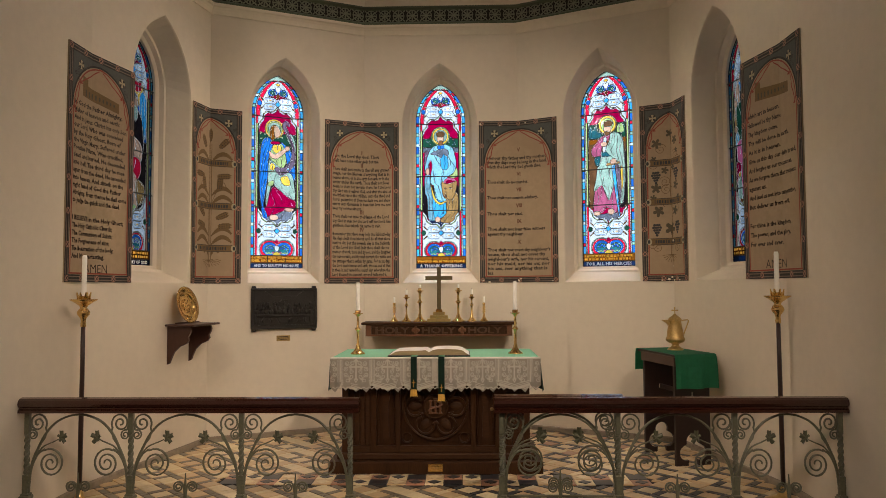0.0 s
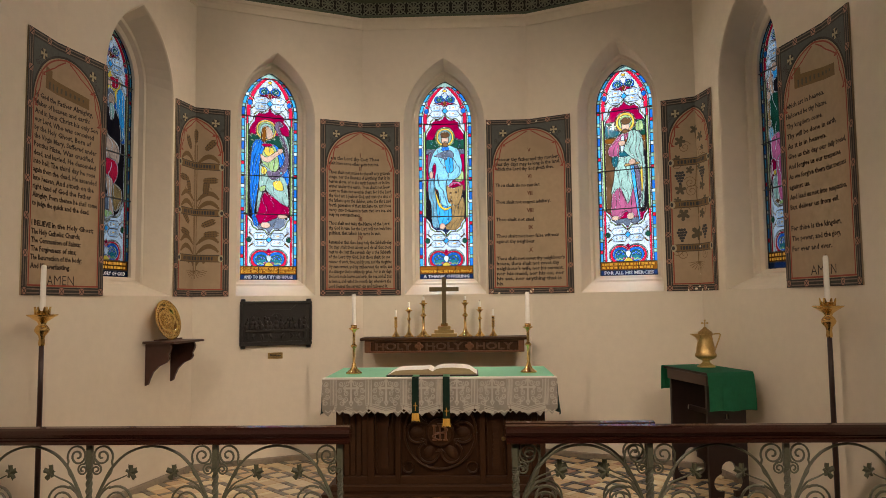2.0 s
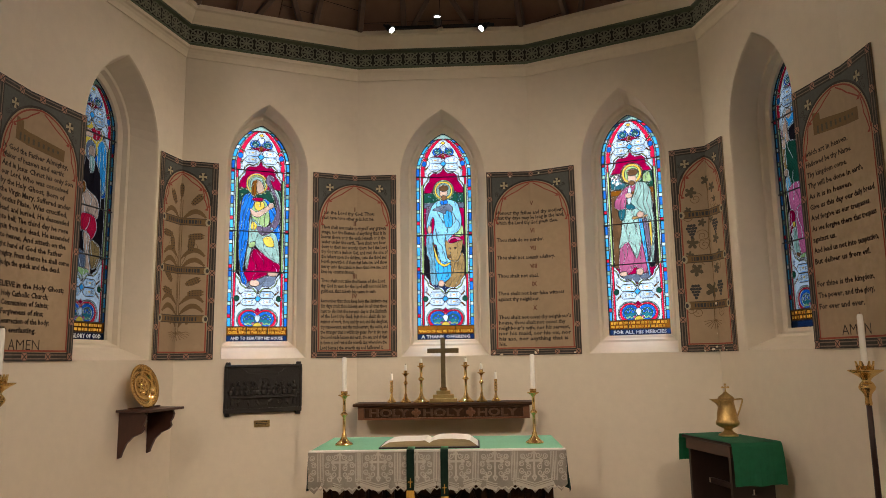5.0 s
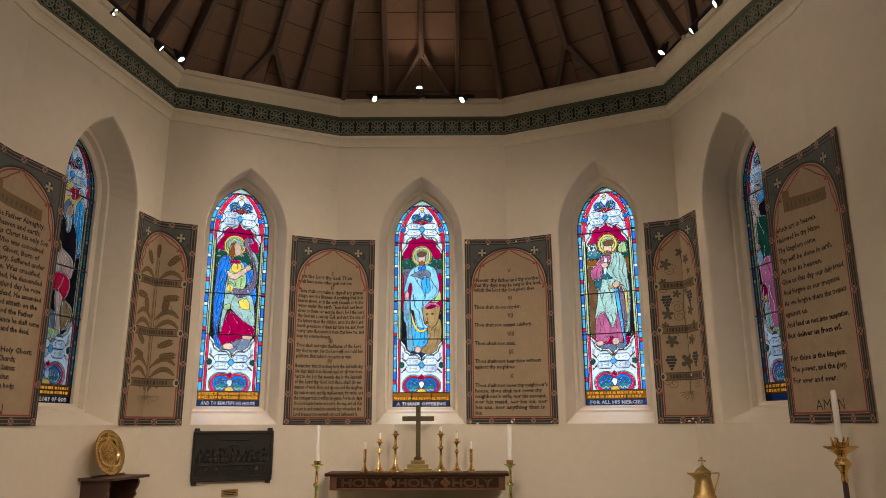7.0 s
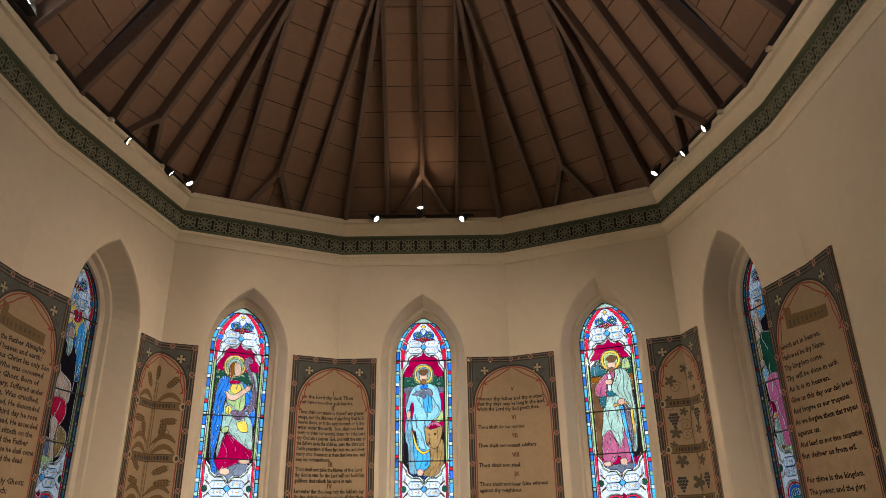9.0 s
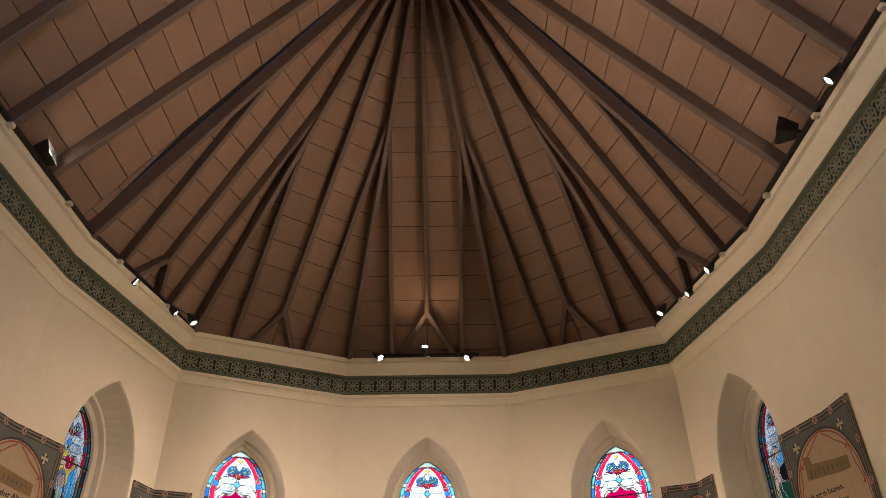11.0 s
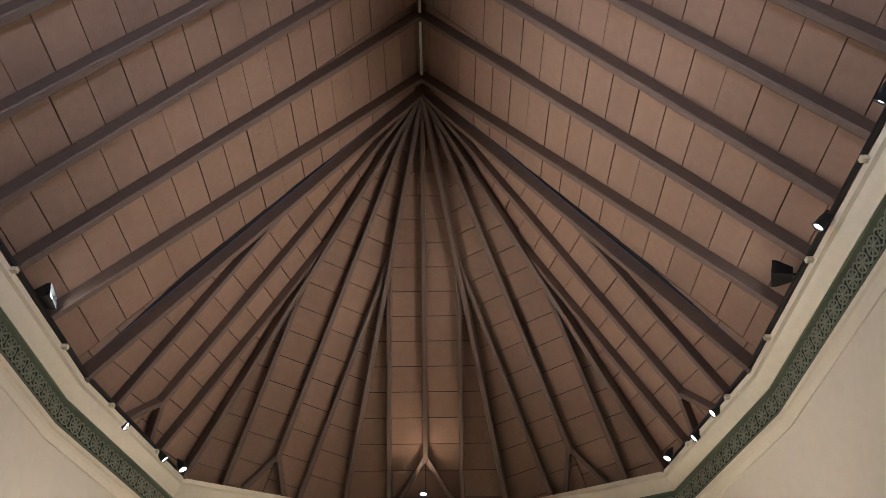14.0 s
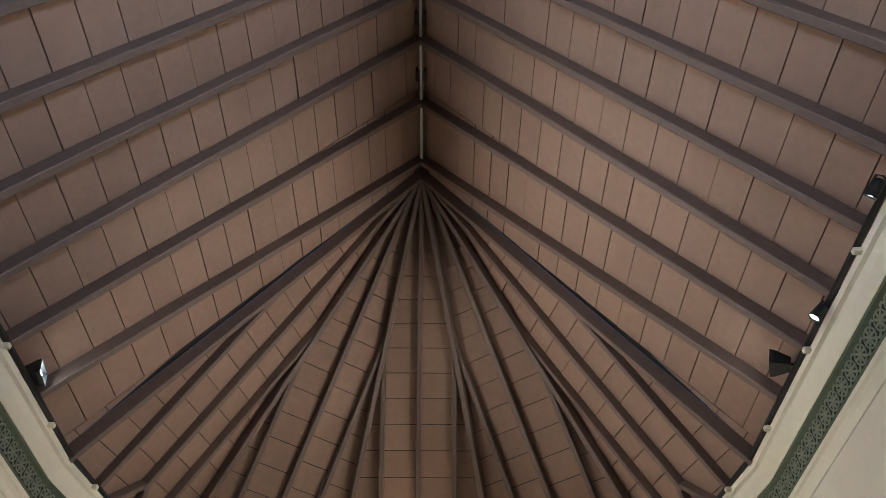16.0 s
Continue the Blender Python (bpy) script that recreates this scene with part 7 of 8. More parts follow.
gc = thing("green_cloth", pose(2.25, 6.45, FLOOR + TH, 0, 0, ang), "bright green cloth hanging over both table ends", "tablecloth")
bm = bmesh.new()
path = [(-0.028, -0.285), (-0.030, -0.20), (-0.026, -0.10), (-0.016, -0.02), (-0.004, 0.006), (0.02, 0.009), (TL / 2, 0.008), (TL - 0.02, 0.009), (TL + 0.004, 0.005), (TL + 0.014, -0.03), (TL + 0.018, -0.12), (TL + 0.02, -0.20)]
nx = 10
rows = []
for j, (yy_, zz_) in enumerate(path):
    row = []
    for i in range(nx + 1):
        x = -TW - 0.012 + (2 * TW + 0.024) * i / nx
        hang = max(0.0, -zz_)
        row.append(bm.verts.new((x * (1 + hang * 0.05), yy_ - hang * 0.045 * math.sin(i * 1.3 + 0.4) * (1 if yy_ < 0.2 else -1), zz_ + (0.004 * math.sin(i) if j in (0, len(path) - 1) else 0))))
    rows.append(row)
for a, b in zip(rows, rows[1:]):
    for i in range(nx):
        bm.faces.new((a[i], a[i + 1], b[i + 1], b[i]))
bmesh.ops.solidify(bm, geom=bm.faces[:], thickness=0.003)
part("cloth", bm, GREEN_CLOTH, gc)
bm = bmesh.new()
sweep(bm, [(-TW - 0.014, -0.033, -0.278), (0, -0.034, -0.280), (TW + 0.014, -0.033, -0.278)], 0.003, 0.003, 5)
part("hem", bm, GREEN_CLOTH, gc)

ewer = thing("ewer", pose(2.205, 6.86, FLOOR + TH + 0.0095, 0, 0, 0) @ Matrix.Scale(1.1, 4), "brass ewer with a cross finial on the green cloth", "ewer")
bm = bmesh.new()
lathe(bm, [(0.001, 0), (0.066, 0), (0.066, 0.008), (0.058, 0.016), (0.040, 0.026), (0.026, 0.040), (0.030, 0.050), (0.058, 0.062), (0.076, 0.076), (0.080, 0.092), (0.074, 0.104), (0.070, 0.110), (0.066, 0.150), (0.056, 0.20), (0.050, 0.235), (0.054, 0.240), (0.054, 0.248), (0.049, 0.25), (0.001, 0.25)], 28, cap=False)
part("body", bm, BRASS_DULL, ewer, smooth=True)
bm = bmesh.new()
lathe(bm, [(0.052, 0.25), (0.056, 0.255), (0.048, 0.268), (0.026, 0.285), (0.014, 0.294), (0.010, 0.302), (0.001, 0.303)], 24)
lid = part("lid", bm, BRASS_DULL, ewer, "domed brass lid", True)
bm = bmesh.new()
for pts in ([(0, 0, 0.30), (0, 0, 0.352)], [(-0.020, 0, 0.332), (0.020, 0, 0.332)]):
    sweep(bm, pts, 0.004, 0.004, 6)
for px, pz in ((-0.02, 0.332), (0.02, 0.332), (0, 0.352)):
    box(bm, px - 0.006, px + 0.006, -0.004, 0.004, pz - 0.006, pz + 0.006)
part("cross_finial", bm, BRASS_DULL, lid, "small brass cross")
bm = bmesh.new()
prism(bm, [(-0.046, 0.185), (-0.070, 0.222), (-0.108, 0.246), (-0.108, 0.252), (-0.044, 0.252)], -0.018, 0.018)
part("spout", bm, BRASS_DULL, ewer)
bm = bmesh.new()
sweep(bm, curve_pts([(0.048, 0.246), (0.085, 0.250), (0.112, 0.246), (0.098, 0.20), (0.078, 0.15), (0.066, 0.112)]), 0.005, 0.008, 6)
part("handle", bm, BRASS_DULL, ewer)

# ---- bracket shelf with the alms dish ----
BRACKET_WOOD = mat("red_brown_bracket", (0.050, 0.017, 0.011), 0.4, var=0.3, stretch=(1, 1, 0.4), coat=0.15)
m1, _ = facet(1)
bs = thing("bracket_shelf", m1 @ pose(1.28, 0, 1.245), "dark red brown wooden wall shelf on curved brackets", "shelf")
bm = bmesh.new()
box(bm, -0.235, 0.235, -0.30, -0.002, 0.0, 0.020, bevel=0.004)
part("board", bm, BRACKET_WOOD, bs)
bm = bmesh.new()
box(bm, -0.20, 0.20, -0.10, -0.085, 0.020, 0.034, bevel=0.002)
part("plate_ledge", bm, BRACKET_WOOD, bs)
for x in (-0.19, 0.17):
    bm = bmesh.new()
    prof = [(-0.002, -0.355), (-0.028, -0.345), (-0.045, -0.30), (-0.075, -0.24), (-0.13, -0.19), (-0.20, -0.16), (-0.225, -0.13), (-0.215, -0.10), (-0.235, -0.07), (-0.245, -0.035), (-0.23, -0.001), (-0.002, -0.001)]
    a = [bm.verts.new((x, p, q)) for p, q in prof]
    b = [bm.verts.new((x + 0.024, p, q)) for p, q in prof]
    bm.faces.new(a)
    bm.faces.new(b[::-1])
    for i in range(len(prof)):
        j = (i + 1) % len(prof)
        bm.faces.new((a[i], b[i], b[j], a[j]))
    bmesh.ops.recalc_face_normals(bm, faces=bm.faces)
    part("bracket", bm, BRACKET_WOOD, bs)
dish = thing("alms_dish", m1 @ pose(1.215, -0.125, 1.266) @ pose(0, 0, 0.176, 90 - 14, 0, 0) @ Matrix.Scale(0.865, 4), "embossed brass alms dish leaning on the wall shelf", "dish")
bm = bmesh.new()
lathe(bm, [(0.001, -0.014), (0.040, -0.012), (0.085, -0.016), (0.118, -0.018), (0.135, -0.004), (0.142, 0.004), (0.190, 0.012), (0.203, 0.014), (0.205, 0.010), (0.190, 0.006), (0.14, -0.003), (0.118, -0.024), (0.001, -0.022)], 40, cap=False)
part("plate", bm, BRASS, dish, smooth=True)
bm = bmesh.new()
lathe(bm, [(0.001, -0.004), (0.022, -0.006), (0.030, -0.014)], 16, cap=False)
for i in range(8):
    a = 2 * math.pi * i / 8
    lathe(bm, [(0.001, 0.012), (0.010, 0.008), (0.015, 0.0)], 10, Matrix.Translation((0.058 * math.cos(a), 0.058 * math.sin(a), -0.016)), cap=False)
part("embossing", bm, BRASS, dish, "embossed centre", True)
bm = bmesh.new()
for i in range(40):
    a = 2 * math.pi * i / 40
    lathe(bm, [(0.001, 0.004), (0.004, 0.003), (0.006, 0.0)], 6, Matrix.Translation((0.168 * math.cos(a), 0.168 * math.sin(a), 0.0085)), cap=False)
tagged(part("rim_beads", bm, BRASS, dish, "small beads round the rim"), kind="stuff")

# ---- bronze relief and small plate ----
IRON = mat("black_bronze", (0.032, 0.028, 0.025), 0.36, metal=0.4, var=0.4, scale=20, bump=0.25, bump_scale=60)
m2, _ = facet(2)
rel = thing("relief_plaque", m2 @ pose(0.785, 0, 1.38), "black bronze relief plaque with plain raised shapes", "plaque")
bm = bmesh.new()
box(bm, -0.35, 0.35, -0.03, -0.002, -0.215, 0.215, bevel=0.005)
part("back_plate", bm, IRON, rel)
bm = bmesh.new()
for x0, x1, z0, z1 in ((-0.35, 0.35, 0.19, 0.217), (-0.35, 0.35, -0.217, -0.175), (-0.352, -0.325, -0.175, 0.19), (0.325, 0.352, -0.175, 0.19)):
    box(bm, x0, x1, -0.046, -0.028, z0, z1, bevel=0.005)
part("frame", bm, IRON, rel)
for x in (-0.32, 0.32):
    for z in (0.225, -0.228):
        bm = bmesh.new()
        box(bm, x - 0.022, x + 0.022, -0.035, -0.002, z - 0.015, z + 0.015, bevel=0.005)
        part("lug", bm, IRON, rel)
bm = bmesh.new()
box(bm, -0.30, 0.30, -0.055, -0.028, -0.085, -0.058, bevel=0.004)
for x in (-0.28, 0.28):
    box(bm, x - 0.014, x + 0.014, -0.05, -0.028, -0.15, -0.085, bevel=0.003)
part("raised_table", bm, IRON, rel)
rnd = random.Random(12)
BALL = [(0.05, -1), (0.5, -0.86), (0.87, -0.5), (1, 0), (0.87, 0.5), (0.5, 0.86), (0.05, 1)]
for i in range(13):
    bm = bmesh.new()
    x = -0.288 + i * 0.048 + rnd.uniform(-0.008, 0.008)
    h = rnd.uniform(-0.012, 0.022) + (0.02 if i == 6 else 0)
    lean = rnd.uniform(-0.03, 0.03)
    for px, pz, rx, rz, turn in ((x, -0.035, 0.026, 0.034, lean * 8), (x + lean * 0.5, -0.004 + h * 0.5, 0.021, 0.026, lean * 12), (x + lean, 0.034 + h, 0.0125, 0.017, 0), (x + rnd.uniform(-0.03, 0.03), -0.022, 0.022, 0.008, rnd.uniform(-0.7, 0.7)), (x + rnd.uniform(-0.02, 0.02), -0.05, 0.024, 0.007, rnd.uniform(-0.3, 0.3))):
        lathe(bm, BALL, 8, Matrix.Translation((px, -0.036, pz)) @ Matrix.Rotation(turn, 4, "Y") @ Matrix.Diagonal((rx, 0.018, rz, 1)))
    part("raised_lump", bm, IRON, rel, smooth=True)
for i in range(6):
    bm = bmesh.new()
    x = -0.22 + i * 0.09
    sweep(bm, [(x, -0.036, -0.15), (x + rnd.uniform(-0.02, 0.02), -0.042, -0.125), (x + rnd.uniform(-0.03, 0.03), -0.036, -0.10)], 0.016, 0.010, 6)
    part("raised_fold", bm, IRON, rel)
bm = bmesh.new()
for pts in ([(-0.20, 0.185), (-0.13, 0.135), (0.13, 0.135), (0.20, 0.185)], [(-0.05, 0.07), (-0.03, 0.092), (0.03, 0.092), (0.05, 0.07)]):
    sweep(bm, [(x, -0.033, z) for x, z in pts], 0.005, 0.008, 5)
part("raised_line", bm, IRON, rel)
sp = thing("brass_plate", m2 @ pose(0.78, 0, 1.062), "small engraved brass plate below the plaque", "plate")
bm = bmesh.new()
box(bm, -0.072, 0.072, -0.008, -0.001, -0.03, 0.03, bevel=0.002)
part("plate", bm, BRASS_DULL, sp)
bm = bmesh.new()
for z, w in ((0.016, 0.05), (0.002, 0.056), (-0.012, 0.04)):
    box(bm, -w, w, -0.0095, -0.0075, z - 0.003, z + 0.003)
part("engraved_bars", bm, LEATHER, sp, "unreadable engraved bars")

# ---- spotlights on their tracks ----
LAMP_GLOW = glow("lamp_face", (1.0, 0.93, 0.80), 14.0)
HOUSING = mat("black_housing", (0.014, 0.014, 0.015), 0.45, var=0.2)
CONDUIT = mat("white_conduit", (0.62, 0.60, 0.56), 0.5, var=0.1)


def track(points, label):
    t = thing("lighting_track", pose(*points[0]), label, "lighting track")
    bm = bmesh.new()
    sweep(bm, points, 0.020, 0.017, 4, (0, 0, 1))
    bit("rail", bm, TRACK, t)
    for a, b in zip(points, points[1:]):
        n = max(1, int((Vector(b) - Vector(a)).length / 0.75))
        for i in range(n):
            p = Vector(a).lerp(Vector(b), (i + 0.5) / n)
            bm = bmesh.new()
            box(bm, p.x - 0.03, p.x + 0.03, p.y - 0.02, p.y + 0.02, p.z - 0.045, p.z - 0.012, bevel=0.004)
            bit("clip", bm, PLASTER_TRIM, t, "cream clip")
    return t


def spotlight(eye, target, power, size=75, r=0.034, blend=0.7, glow_on=True, soft=0.05, color=WARM):
    """A small can on a yoke; its lamp sits just before the lens."""
    m = look(eye, target)
    s = thing("spotlight", m, "small black track spotlight with a lit lens", "spotlight", "track spotlights")
    bm = bmesh.new()
    lathe(bm, [(r * 0.5, 0.095), (r * 0.9, 0.085), (r, 0.06), (r * 1.05, 0.0), (r * 1.1, -0.004), (r * 1.1, -0.012), (r * 0.98, -0.012), (r * 0.95, 0.004)], 16, cap=False)
    bm.faces.new([v for v in bm.verts][:16])
    part("can", bm, HOUSING, s, smooth=True)
    bm = bmesh.new()
    lathe(bm, [(0.001, 0.0), (r * 0.93, 0.0)], 16, cap=False)
    part("lens", bm, LAMP_GLOW, s, "glowing lens")
    bm = bmesh.new()
    sweep(bm, [(r * 1.25, 0, 0.03), (r * 1.25, 0, 0.10), (0, 0, 0.115), (-r * 1.25, 0, 0.10), (-r * 1.25, 0, 0.03)], 0.004, 0.010, 6, (0, 1, 0))
    part("yoke", bm, HOUSING, s)
    lamp("spot_lamp", "SPOT", m @ pose(0, 0, -0.02), power, color, size=size, blend=blend, soft=soft)
    return s


TZ = 4.985
track([(-2.56, -1.0, TZ), (-2.56, 5.66, TZ), (-2.30, 7.20, TZ)], "black lighting track along the cornice")
track([(2.56, -1.0, TZ), (2.56, 5.66, TZ), (2.30, 7.20, TZ)], "black lighting track along the cornice")
track([(-0.55, 8.02, TZ), (0.55, 8.02, TZ)], "short black lighting track above the end wall")
# aimed down at the walls and the altar
# the last three are unseen, added as frontal fill from the nave side
for eye, target, watts, cone in (((-2.46, 6.33, 4.93), (2.3, 6.9, 2.1), 52, 80), ((-2.30, 6.90, 4.93), (0.9, 8.1, 2.0), 24, 84), ((-2.20, 7.12, 4.94), (0.6, 6.6, 0.4), 24, 70),
                                 ((2.42, 6.25, 4.93), (-2.3, 6.9, 2.1), 56, 80), ((2.36, 6.64, 4.92), (-1.6, 7.4, 2.0), 28, 84), ((2.22, 7.04, 4.94), (-0.6, 6.6, 0.4), 24, 70),
                                 ((-0.49, 7.95, 4.93), (2.6, 5.2, 1.3), 95, 80), ((0.42, 7.98, 4.93), (-2.6, 5.2, 1.3), 115, 80),
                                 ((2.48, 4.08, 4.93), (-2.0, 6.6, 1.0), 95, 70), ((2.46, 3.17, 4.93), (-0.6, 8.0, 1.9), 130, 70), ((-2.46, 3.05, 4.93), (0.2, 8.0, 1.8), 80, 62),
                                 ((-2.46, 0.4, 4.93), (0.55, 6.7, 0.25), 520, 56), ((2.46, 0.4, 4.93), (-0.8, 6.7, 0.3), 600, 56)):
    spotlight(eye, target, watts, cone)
# the small lamp in the middle that lights the fork and the boards behind it
spotlight((-0.02, 7.84, 4.995), (-0.01, 7.3, 5.34), 14, 160, blend=0.8, soft=0.05, color=(1.0, 0.72, 0.46))


def flood(eye, target, power, label, color):
    m = look(eye, target)
    f = thing("floodlight", m, label, "floodlight", "floodlights")
    bm = bmesh.new()
    a = [(-0.075, -0.055), (0.075, -0.055), (0.075, 0.055), (-0.075, 0.055)]
    va = [bm.verts.new((x, y, 0)) for x, y in a]
    vb = [bm.verts.new((x * 0.55, y * 0.55, 0.10)) for x, y in a]
    for i in range(4):
        j = (i + 1) % 4
        bm.faces.new((va[i], va[j], vb[j], vb[i]))
    bm.faces.new(vb)
    for i in range(4):
        j = (i + 1) % 4
        q = [Vector(va[i].co), Vector(va[j].co)]
        vs = [bm.verts.new(p) for p in (q[0], q[1], q[1] * 1.05 + Vector((0, 0, -0.03)), q[0] * 1.05 + Vector((0, 0, -0.03)))]
        bm.faces.new(vs)
    part("housing", bm, HOUSING, f)
    bm = bmesh.new()
    poly(bm, [(-0.07, -0.05, -0.002), (0.07, -0.05, -0.002), (0.07, 0.05, -0.002), (-0.07, 0.05, -0.002)])
    part("lens", bm, LAMP_GLOW, f, "glowing lens")
    bm = bmesh.new()
    sweep(bm, [(0, 0, 0.10), (0, 0, 0.17)], 0.012, 0.012, 8)
    part("stem", bm, HOUSING, f)
    lamp("flood_lamp", "SPOT", m @ pose(0, 0, -0.04), power, color, size=72, blend=1.0, soft=0.06)


# only the first pair is real; the other four are unseen, added fill
for x, y, aim, watts in ((-2.53, 4.80, (1.2, 5.3, 6.2), 178), (2.46, 4.66, (-1.2, 5.9, 6.5), 155), (-2.42, 2.2, (1.33, 2.9, 6.7), 92), (2.42, 2.2, (-1.33, 2.9, 6.7), 64), (-2.42, -0.6, (1.5, 1.7, 6.3), 210), (2.42, -0.6, (-1.6, 1.7, 6.2), 230)):
    # cool towards the nave, in place of daylight from there
    flood((x, y, 5.06), aim, watts, "black floodlight on the cornice lighting the roof, unseen ones added as fill", (1.0, 0.82, 0.62) if y > 0 else (0.86, 0.90, 1.0))

# conduit and junction boxes along the ridge
con = thing("ridge_conduit", pose(0, 4.9, APEX.z - 0.12), "pale conduit along the ridge with dark boxes", "conduit")
bm = bmesh.new()
sweep(bm, [(0, BACK_Y, APEX.z - 0.118), (0.004, 3.0, APEX.z - 0.12), (0, 5.42, APEX.z - 0.118)], 0.015, 0.012, 6, (0, 0, 1))
bit("pipe", bm, CONDUIT, con)
for y in (3.78, 4.38):
    bm = bmesh.new()
    box(bm, -0.055, 0.055, y - 0.07, y + 0.07, APEX.z - 0.10, APEX.z - 0.03, bevel=0.006)
    bit("box", bm, HOUSING, con, "dark junction box")

# ---- skirting ----
SKIRT = mat("grimy_skirting", (0.30, 0.245, 0.18), 0.75, var=0.25, scale=6, stain=(0.07, 0.055, 0.04, 0.8), stain_scale=7)
bm = bmesh.new()
band(bm, [(-0.01, FLOOR - 0.01), (0.022, FLOOR - 0.01), (0.022, FLOOR + 0.045), (0.014, FLOOR + 0.055), (-0.01, FLOOR + 0.055)])
tagged(part("baseboard", bm, SKIRT), "low grimy plaster skirting along the walls", "skirting", kind="structure")

# ---- tiled floor ----
GROUT = mat("dark_grout", (0.045, 0.038, 0.030), 0.9, var=0.2)
TILE = {k: mat("tile_" + k, c, 0.33, var=0.22, scale=9, obj=0.2, island=0.3, bump=0.05, bump_scale=60, stain=(*(0.6 * q for q in c), 0.4), stain_scale=6) for k, c in (
    ("buff", (0.60, 0.43, 0.23)), ("cream", (0.72, 0.60, 0.38)), ("black", (0.028, 0.030, 0.036)), ("red", (0.40, 0.20, 0.12)), ("grey", (0.15, 0.12, 0.085)))}
bm = bmesh.new()
box(bm, -4, 4, BACK_Y - 1, 10, -0.12, FLOOR - 0.004)
floor = tagged(part("floor", bm, GROUT), "patterned clay tile floor in buff black and red", "floor", kind="structure")
shape = {}
GLAZES = list(TILE)


def tile_faces(lx, ly):
    """Corners and faces of a tile with worn edges, about its middle."""
    g, e, t = 0.002, 0.004, 0.006
    ring = lambda d, z: [(sx * (lx / 2 - d), sy * (ly / 2 - d), z) for sx, sy in ((-1, -1), (1, -1), (1, 1), (-1, 1))]
    verts = ring(g + e, t) + ring(g, t - 0.003) + ring(g, -0.006)
    faces = [(0, 1, 2, 3)] + [(4 * r + 4 + i, 4 * r + 4 + (i + 1) % 4, 4 * r + (i + 1) % 4, 4 * r + i) for r in (0, 1) for i in range(4)]
    return verts, faces


def tile_mesh(key, lx, ly):
    if (key, lx, ly) not in shape:
        me = bpy.data.meshes.new("tile")
        verts, faces = tile_faces(lx, ly)
        me.from_pydata(verts, [], faces)
        me.materials.append(TILE[key])
        shape[key, lx, ly] = me
    return shape[key, lx, ly]


def inside(x, y, pad=0.06):
    """Whether a place lies within the walls."""
    for a, b in zip(PLAN, PLAN[1:]):
        t = (b - a).normalized()
        if (Vector((x, y)) - a).dot(Vector((t.y, -t.x))) < pad:
            return False
    return True


# pale squares set diagonally, dark strips along two of their sides and a small square in each corner
BIG, BAR = 0.132, 0.062
D = (BIG + BAR) / math.sqrt(2)
cells = []
rnd = random.Random(21)
for i in range(-40, 41):
    for j in range(-40, 41):
        dark = "black" if (i - j) > 1 else "grey"
        rosy = i - j > 2 and i + j > 2
        pale = ("buff", "cream", "buff", "red" if rosy else "cream", "buff", "cream", "buff")[(i * 3 + j * 2) % 7]
        h = (BIG + BAR) / 2
        for du, dv, lx, ly, key in ((0, 0, BIG, BIG, pale), (h, 0, BAR, BIG, dark if (i + j) % 4 != 1 else "buff"), (0, h, BIG, BAR, dark if (i + 3 * j) % 5 in (0, 2) else "cream"), (h, h, BAR, BAR, "buff" if (i + j) % 2 else dark)):
            x, y = (i - j) * D + (du - dv) / math.sqrt(2), 6.3 + (i + j) * D + (du + dv) / math.sqrt(2)
            if 4.98 < y < 8.3 and inside(x, y, 0.02) and not (abs(x) < 0.84 and 6.32 < y < 7.0) and not (abs(x) < 1.75 and 5.86 < y < 6.2):
                cells.append((abs(y - 5.6) + abs(x) * 0.3, x, y, lx, ly, key, 45))
# a straight band of squares before the altar
for i in range(-11, 12):
    for r in range(2):
        key = ("cream", "black", "buff", "red")[(i + 2 * r) % 4]
        cells.append((abs(i) * 0.03, i * 0.15, 5.97 + r * 0.15, 0.15, 0.15, key, 0))
        if key != "black":
            cells.append((abs(i) * 0.03 + 0.5, i * 0.15, 5.97 + r * 0.15, 0.085, 0.085, "black" if key != "buff" else "cream", 45))
cells.sort()
for n, (_, x, y, lx, ly, key, turn) in enumerate(cells[:300]):
    ob = new("tile", tile_mesh(key, lx, ly))
    ob.parent = floor
    ob.matrix_basis = pose(x, y, FLOOR + (0.0035 if lx == 0.085 else rnd.uniform(-0.0008, 0.0008)), rnd.uniform(-0.2, 0.2), rnd.uniform(-0.2, 0.2), turn)
verts, faces, marks = [], [], []
for _, x, y, lx, ly, key, turn in cells[300:]:
    m = pose(x, y, FLOOR + (0.0035 if lx == 0.085 else rnd.uniform(-0.0008, 0.0008)), rnd.uniform(-0.2, 0.2), rnd.uniform(-0.2, 0.2), turn)
    v, f = tile_faces(lx, ly)
    faces += [tuple(len(verts) + q for q in p) for p in f]
    marks += [GLAZES.index(key)] * len(f)
    verts += [m @ Vector(p) for p in v]
me = bpy.data.meshes.new("tile_field")
me.from_pydata(verts, [], faces)
for key in GLAZES:
    me.materials.append(TILE[key])
me.polygons.foreach_set("material_index", marks)
ob = new("tile_field", me)
ob.parent = floor
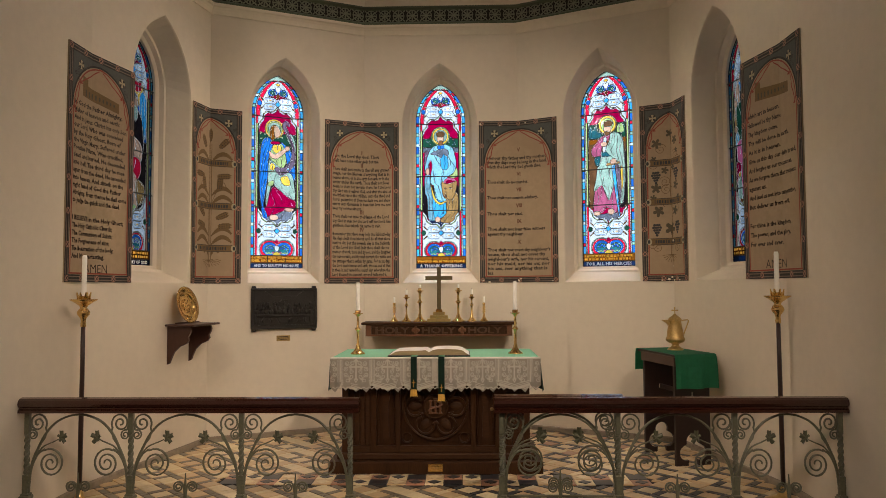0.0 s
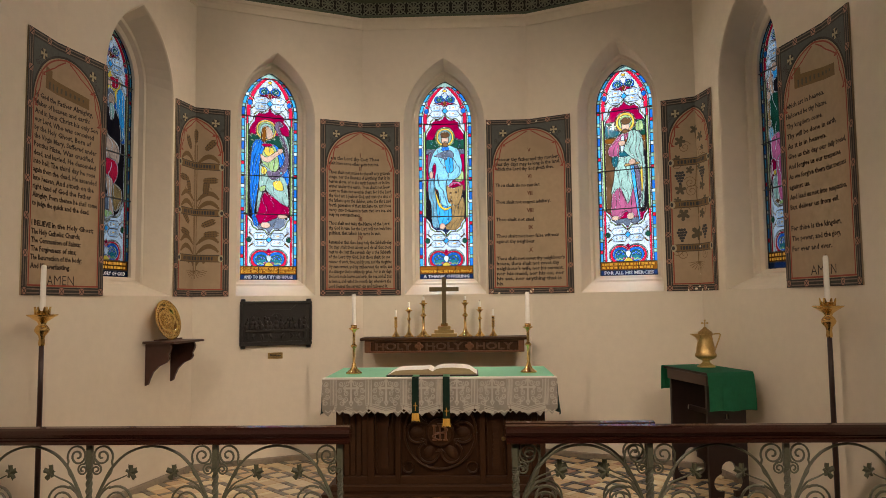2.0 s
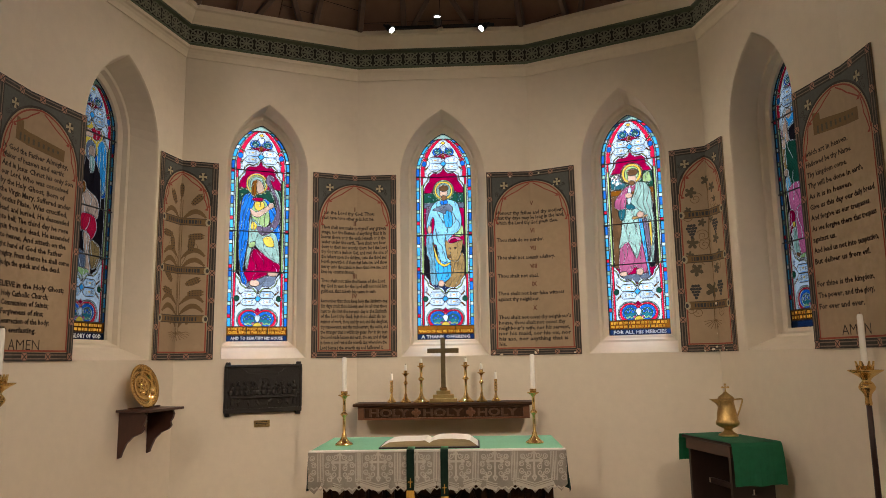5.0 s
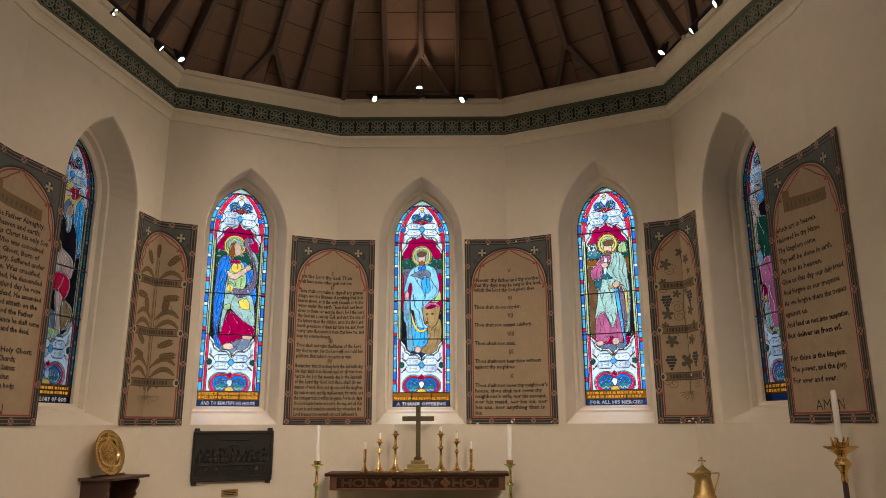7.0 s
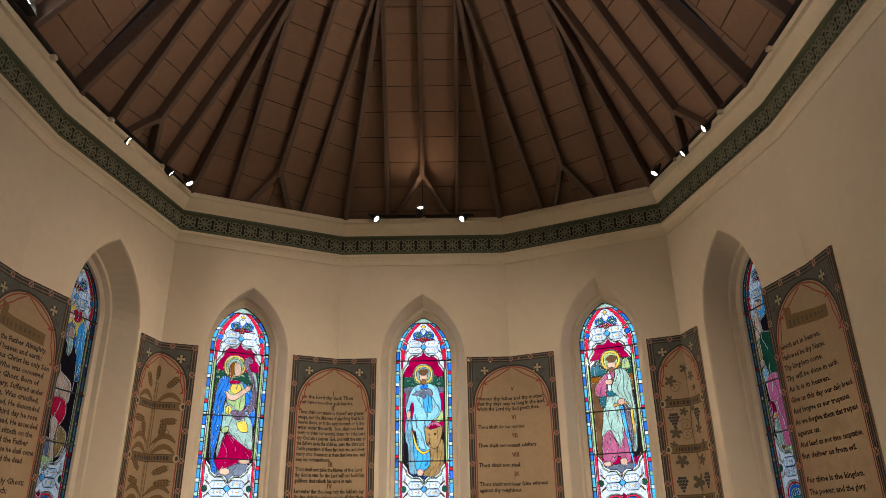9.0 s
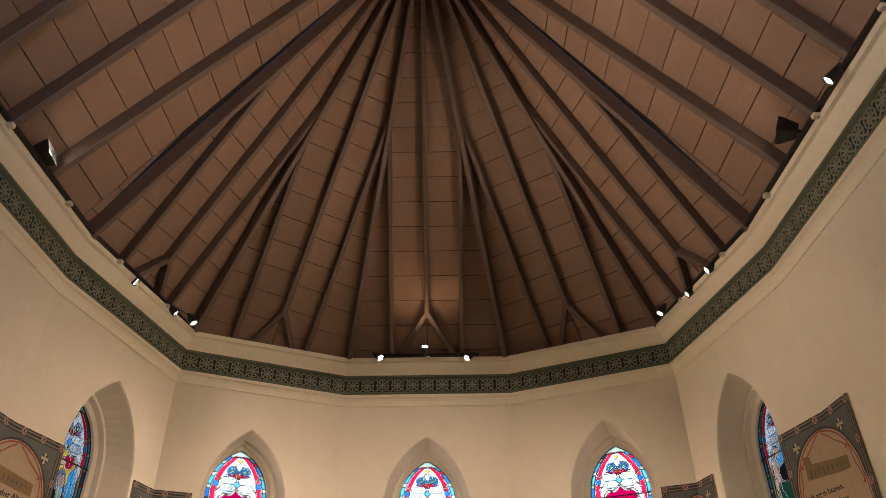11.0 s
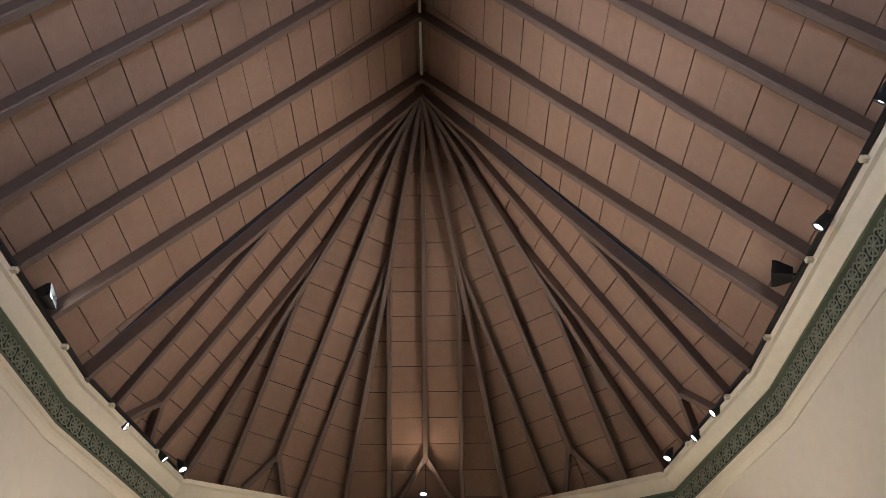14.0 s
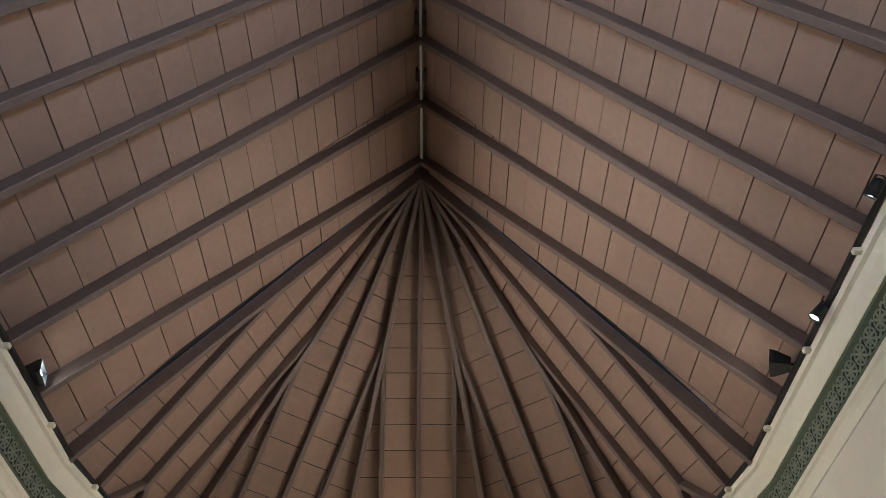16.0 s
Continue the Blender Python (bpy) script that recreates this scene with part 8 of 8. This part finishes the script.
tagged(ob, "small clay tiles further along the floor", kind="stuff")

# ---- frieze rosettes ----
bm = bmesh.new()
R = 0.0665
for r, w in ((R, 0.010), (0.016, 0.0155)):
    n = 16
    for i in range(n):
        a0, a1 = 2 * math.pi * i / n, 2 * math.pi * (i + 1) / n
        poly(bm, [((r - w) * math.cos(a0), -0.008, (r - w) * math.sin(a0)), (r * math.cos(a0), -0.008, r * math.sin(a0)), (r * math.cos(a1), -0.008, r * math.sin(a1)), ((r - w) * math.cos(a1), -0.008, (r - w) * math.sin(a1))])
for i in range(8):
    a = 2 * math.pi * i / 8
    c, s = math.cos(a), math.sin(a)
    poly(bm, [(c * u - s * v, -0.008, s * u + c * v) for u, v in ((0.014, 0.004), (0.014, -0.004), (0.037, -0.0095), (0.057, -0.004), (0.057, 0.004), (0.037, 0.0095))])
for sx in (-1, 1):
    for sz in (-1, 1):
        poly(bm, [(sx * 0.048, -0.008, sz * 0.048), (sx * 0.053, -0.008, sz * 0.040), (sx * 0.0715, -0.008, sz * 0.052), (sx * 0.0715, -0.008, sz * 0.066), (sx * 0.062, -0.008, sz * 0.066)])
bmesh.ops.recalc_face_normals(bm, faces=bm.faces)
geo = bmesh.ops.extrude_face_region(bm, geom=bm.faces[:])
for v in [v for v in geo["geom"] if isinstance(v, bmesh.types.BMVert)]:
    v.co.y += 0.006
bmesh.ops.recalc_face_normals(bm, faces=bm.faces)
ROSE = mesh_of(bm, "rosette", ROSETTE)
inner = offset(PLAN, 0.034)
for i in range(7):
    a, b = inner[i], inner[i + 1]
    t = (b - a).normalized()
    m = Matrix(((t.x, -t.y, 0, a.x), (t.y, t.x, 0, a.y), (0, 0, 1, 0), (0, 0, 0, 1)))
    length = (b - a).length
    n = max(1, int(length / 0.1445))
    for q in range(n):
        u = (q + 0.5) * length / n
        if (m @ Vector((u, 0, 0))).y < 2.0:
            continue
        ob = new("rosette", ROSE)
        ob.parent = cornice
        ob.matrix_basis = m @ pose(u, 0, 4.6975)
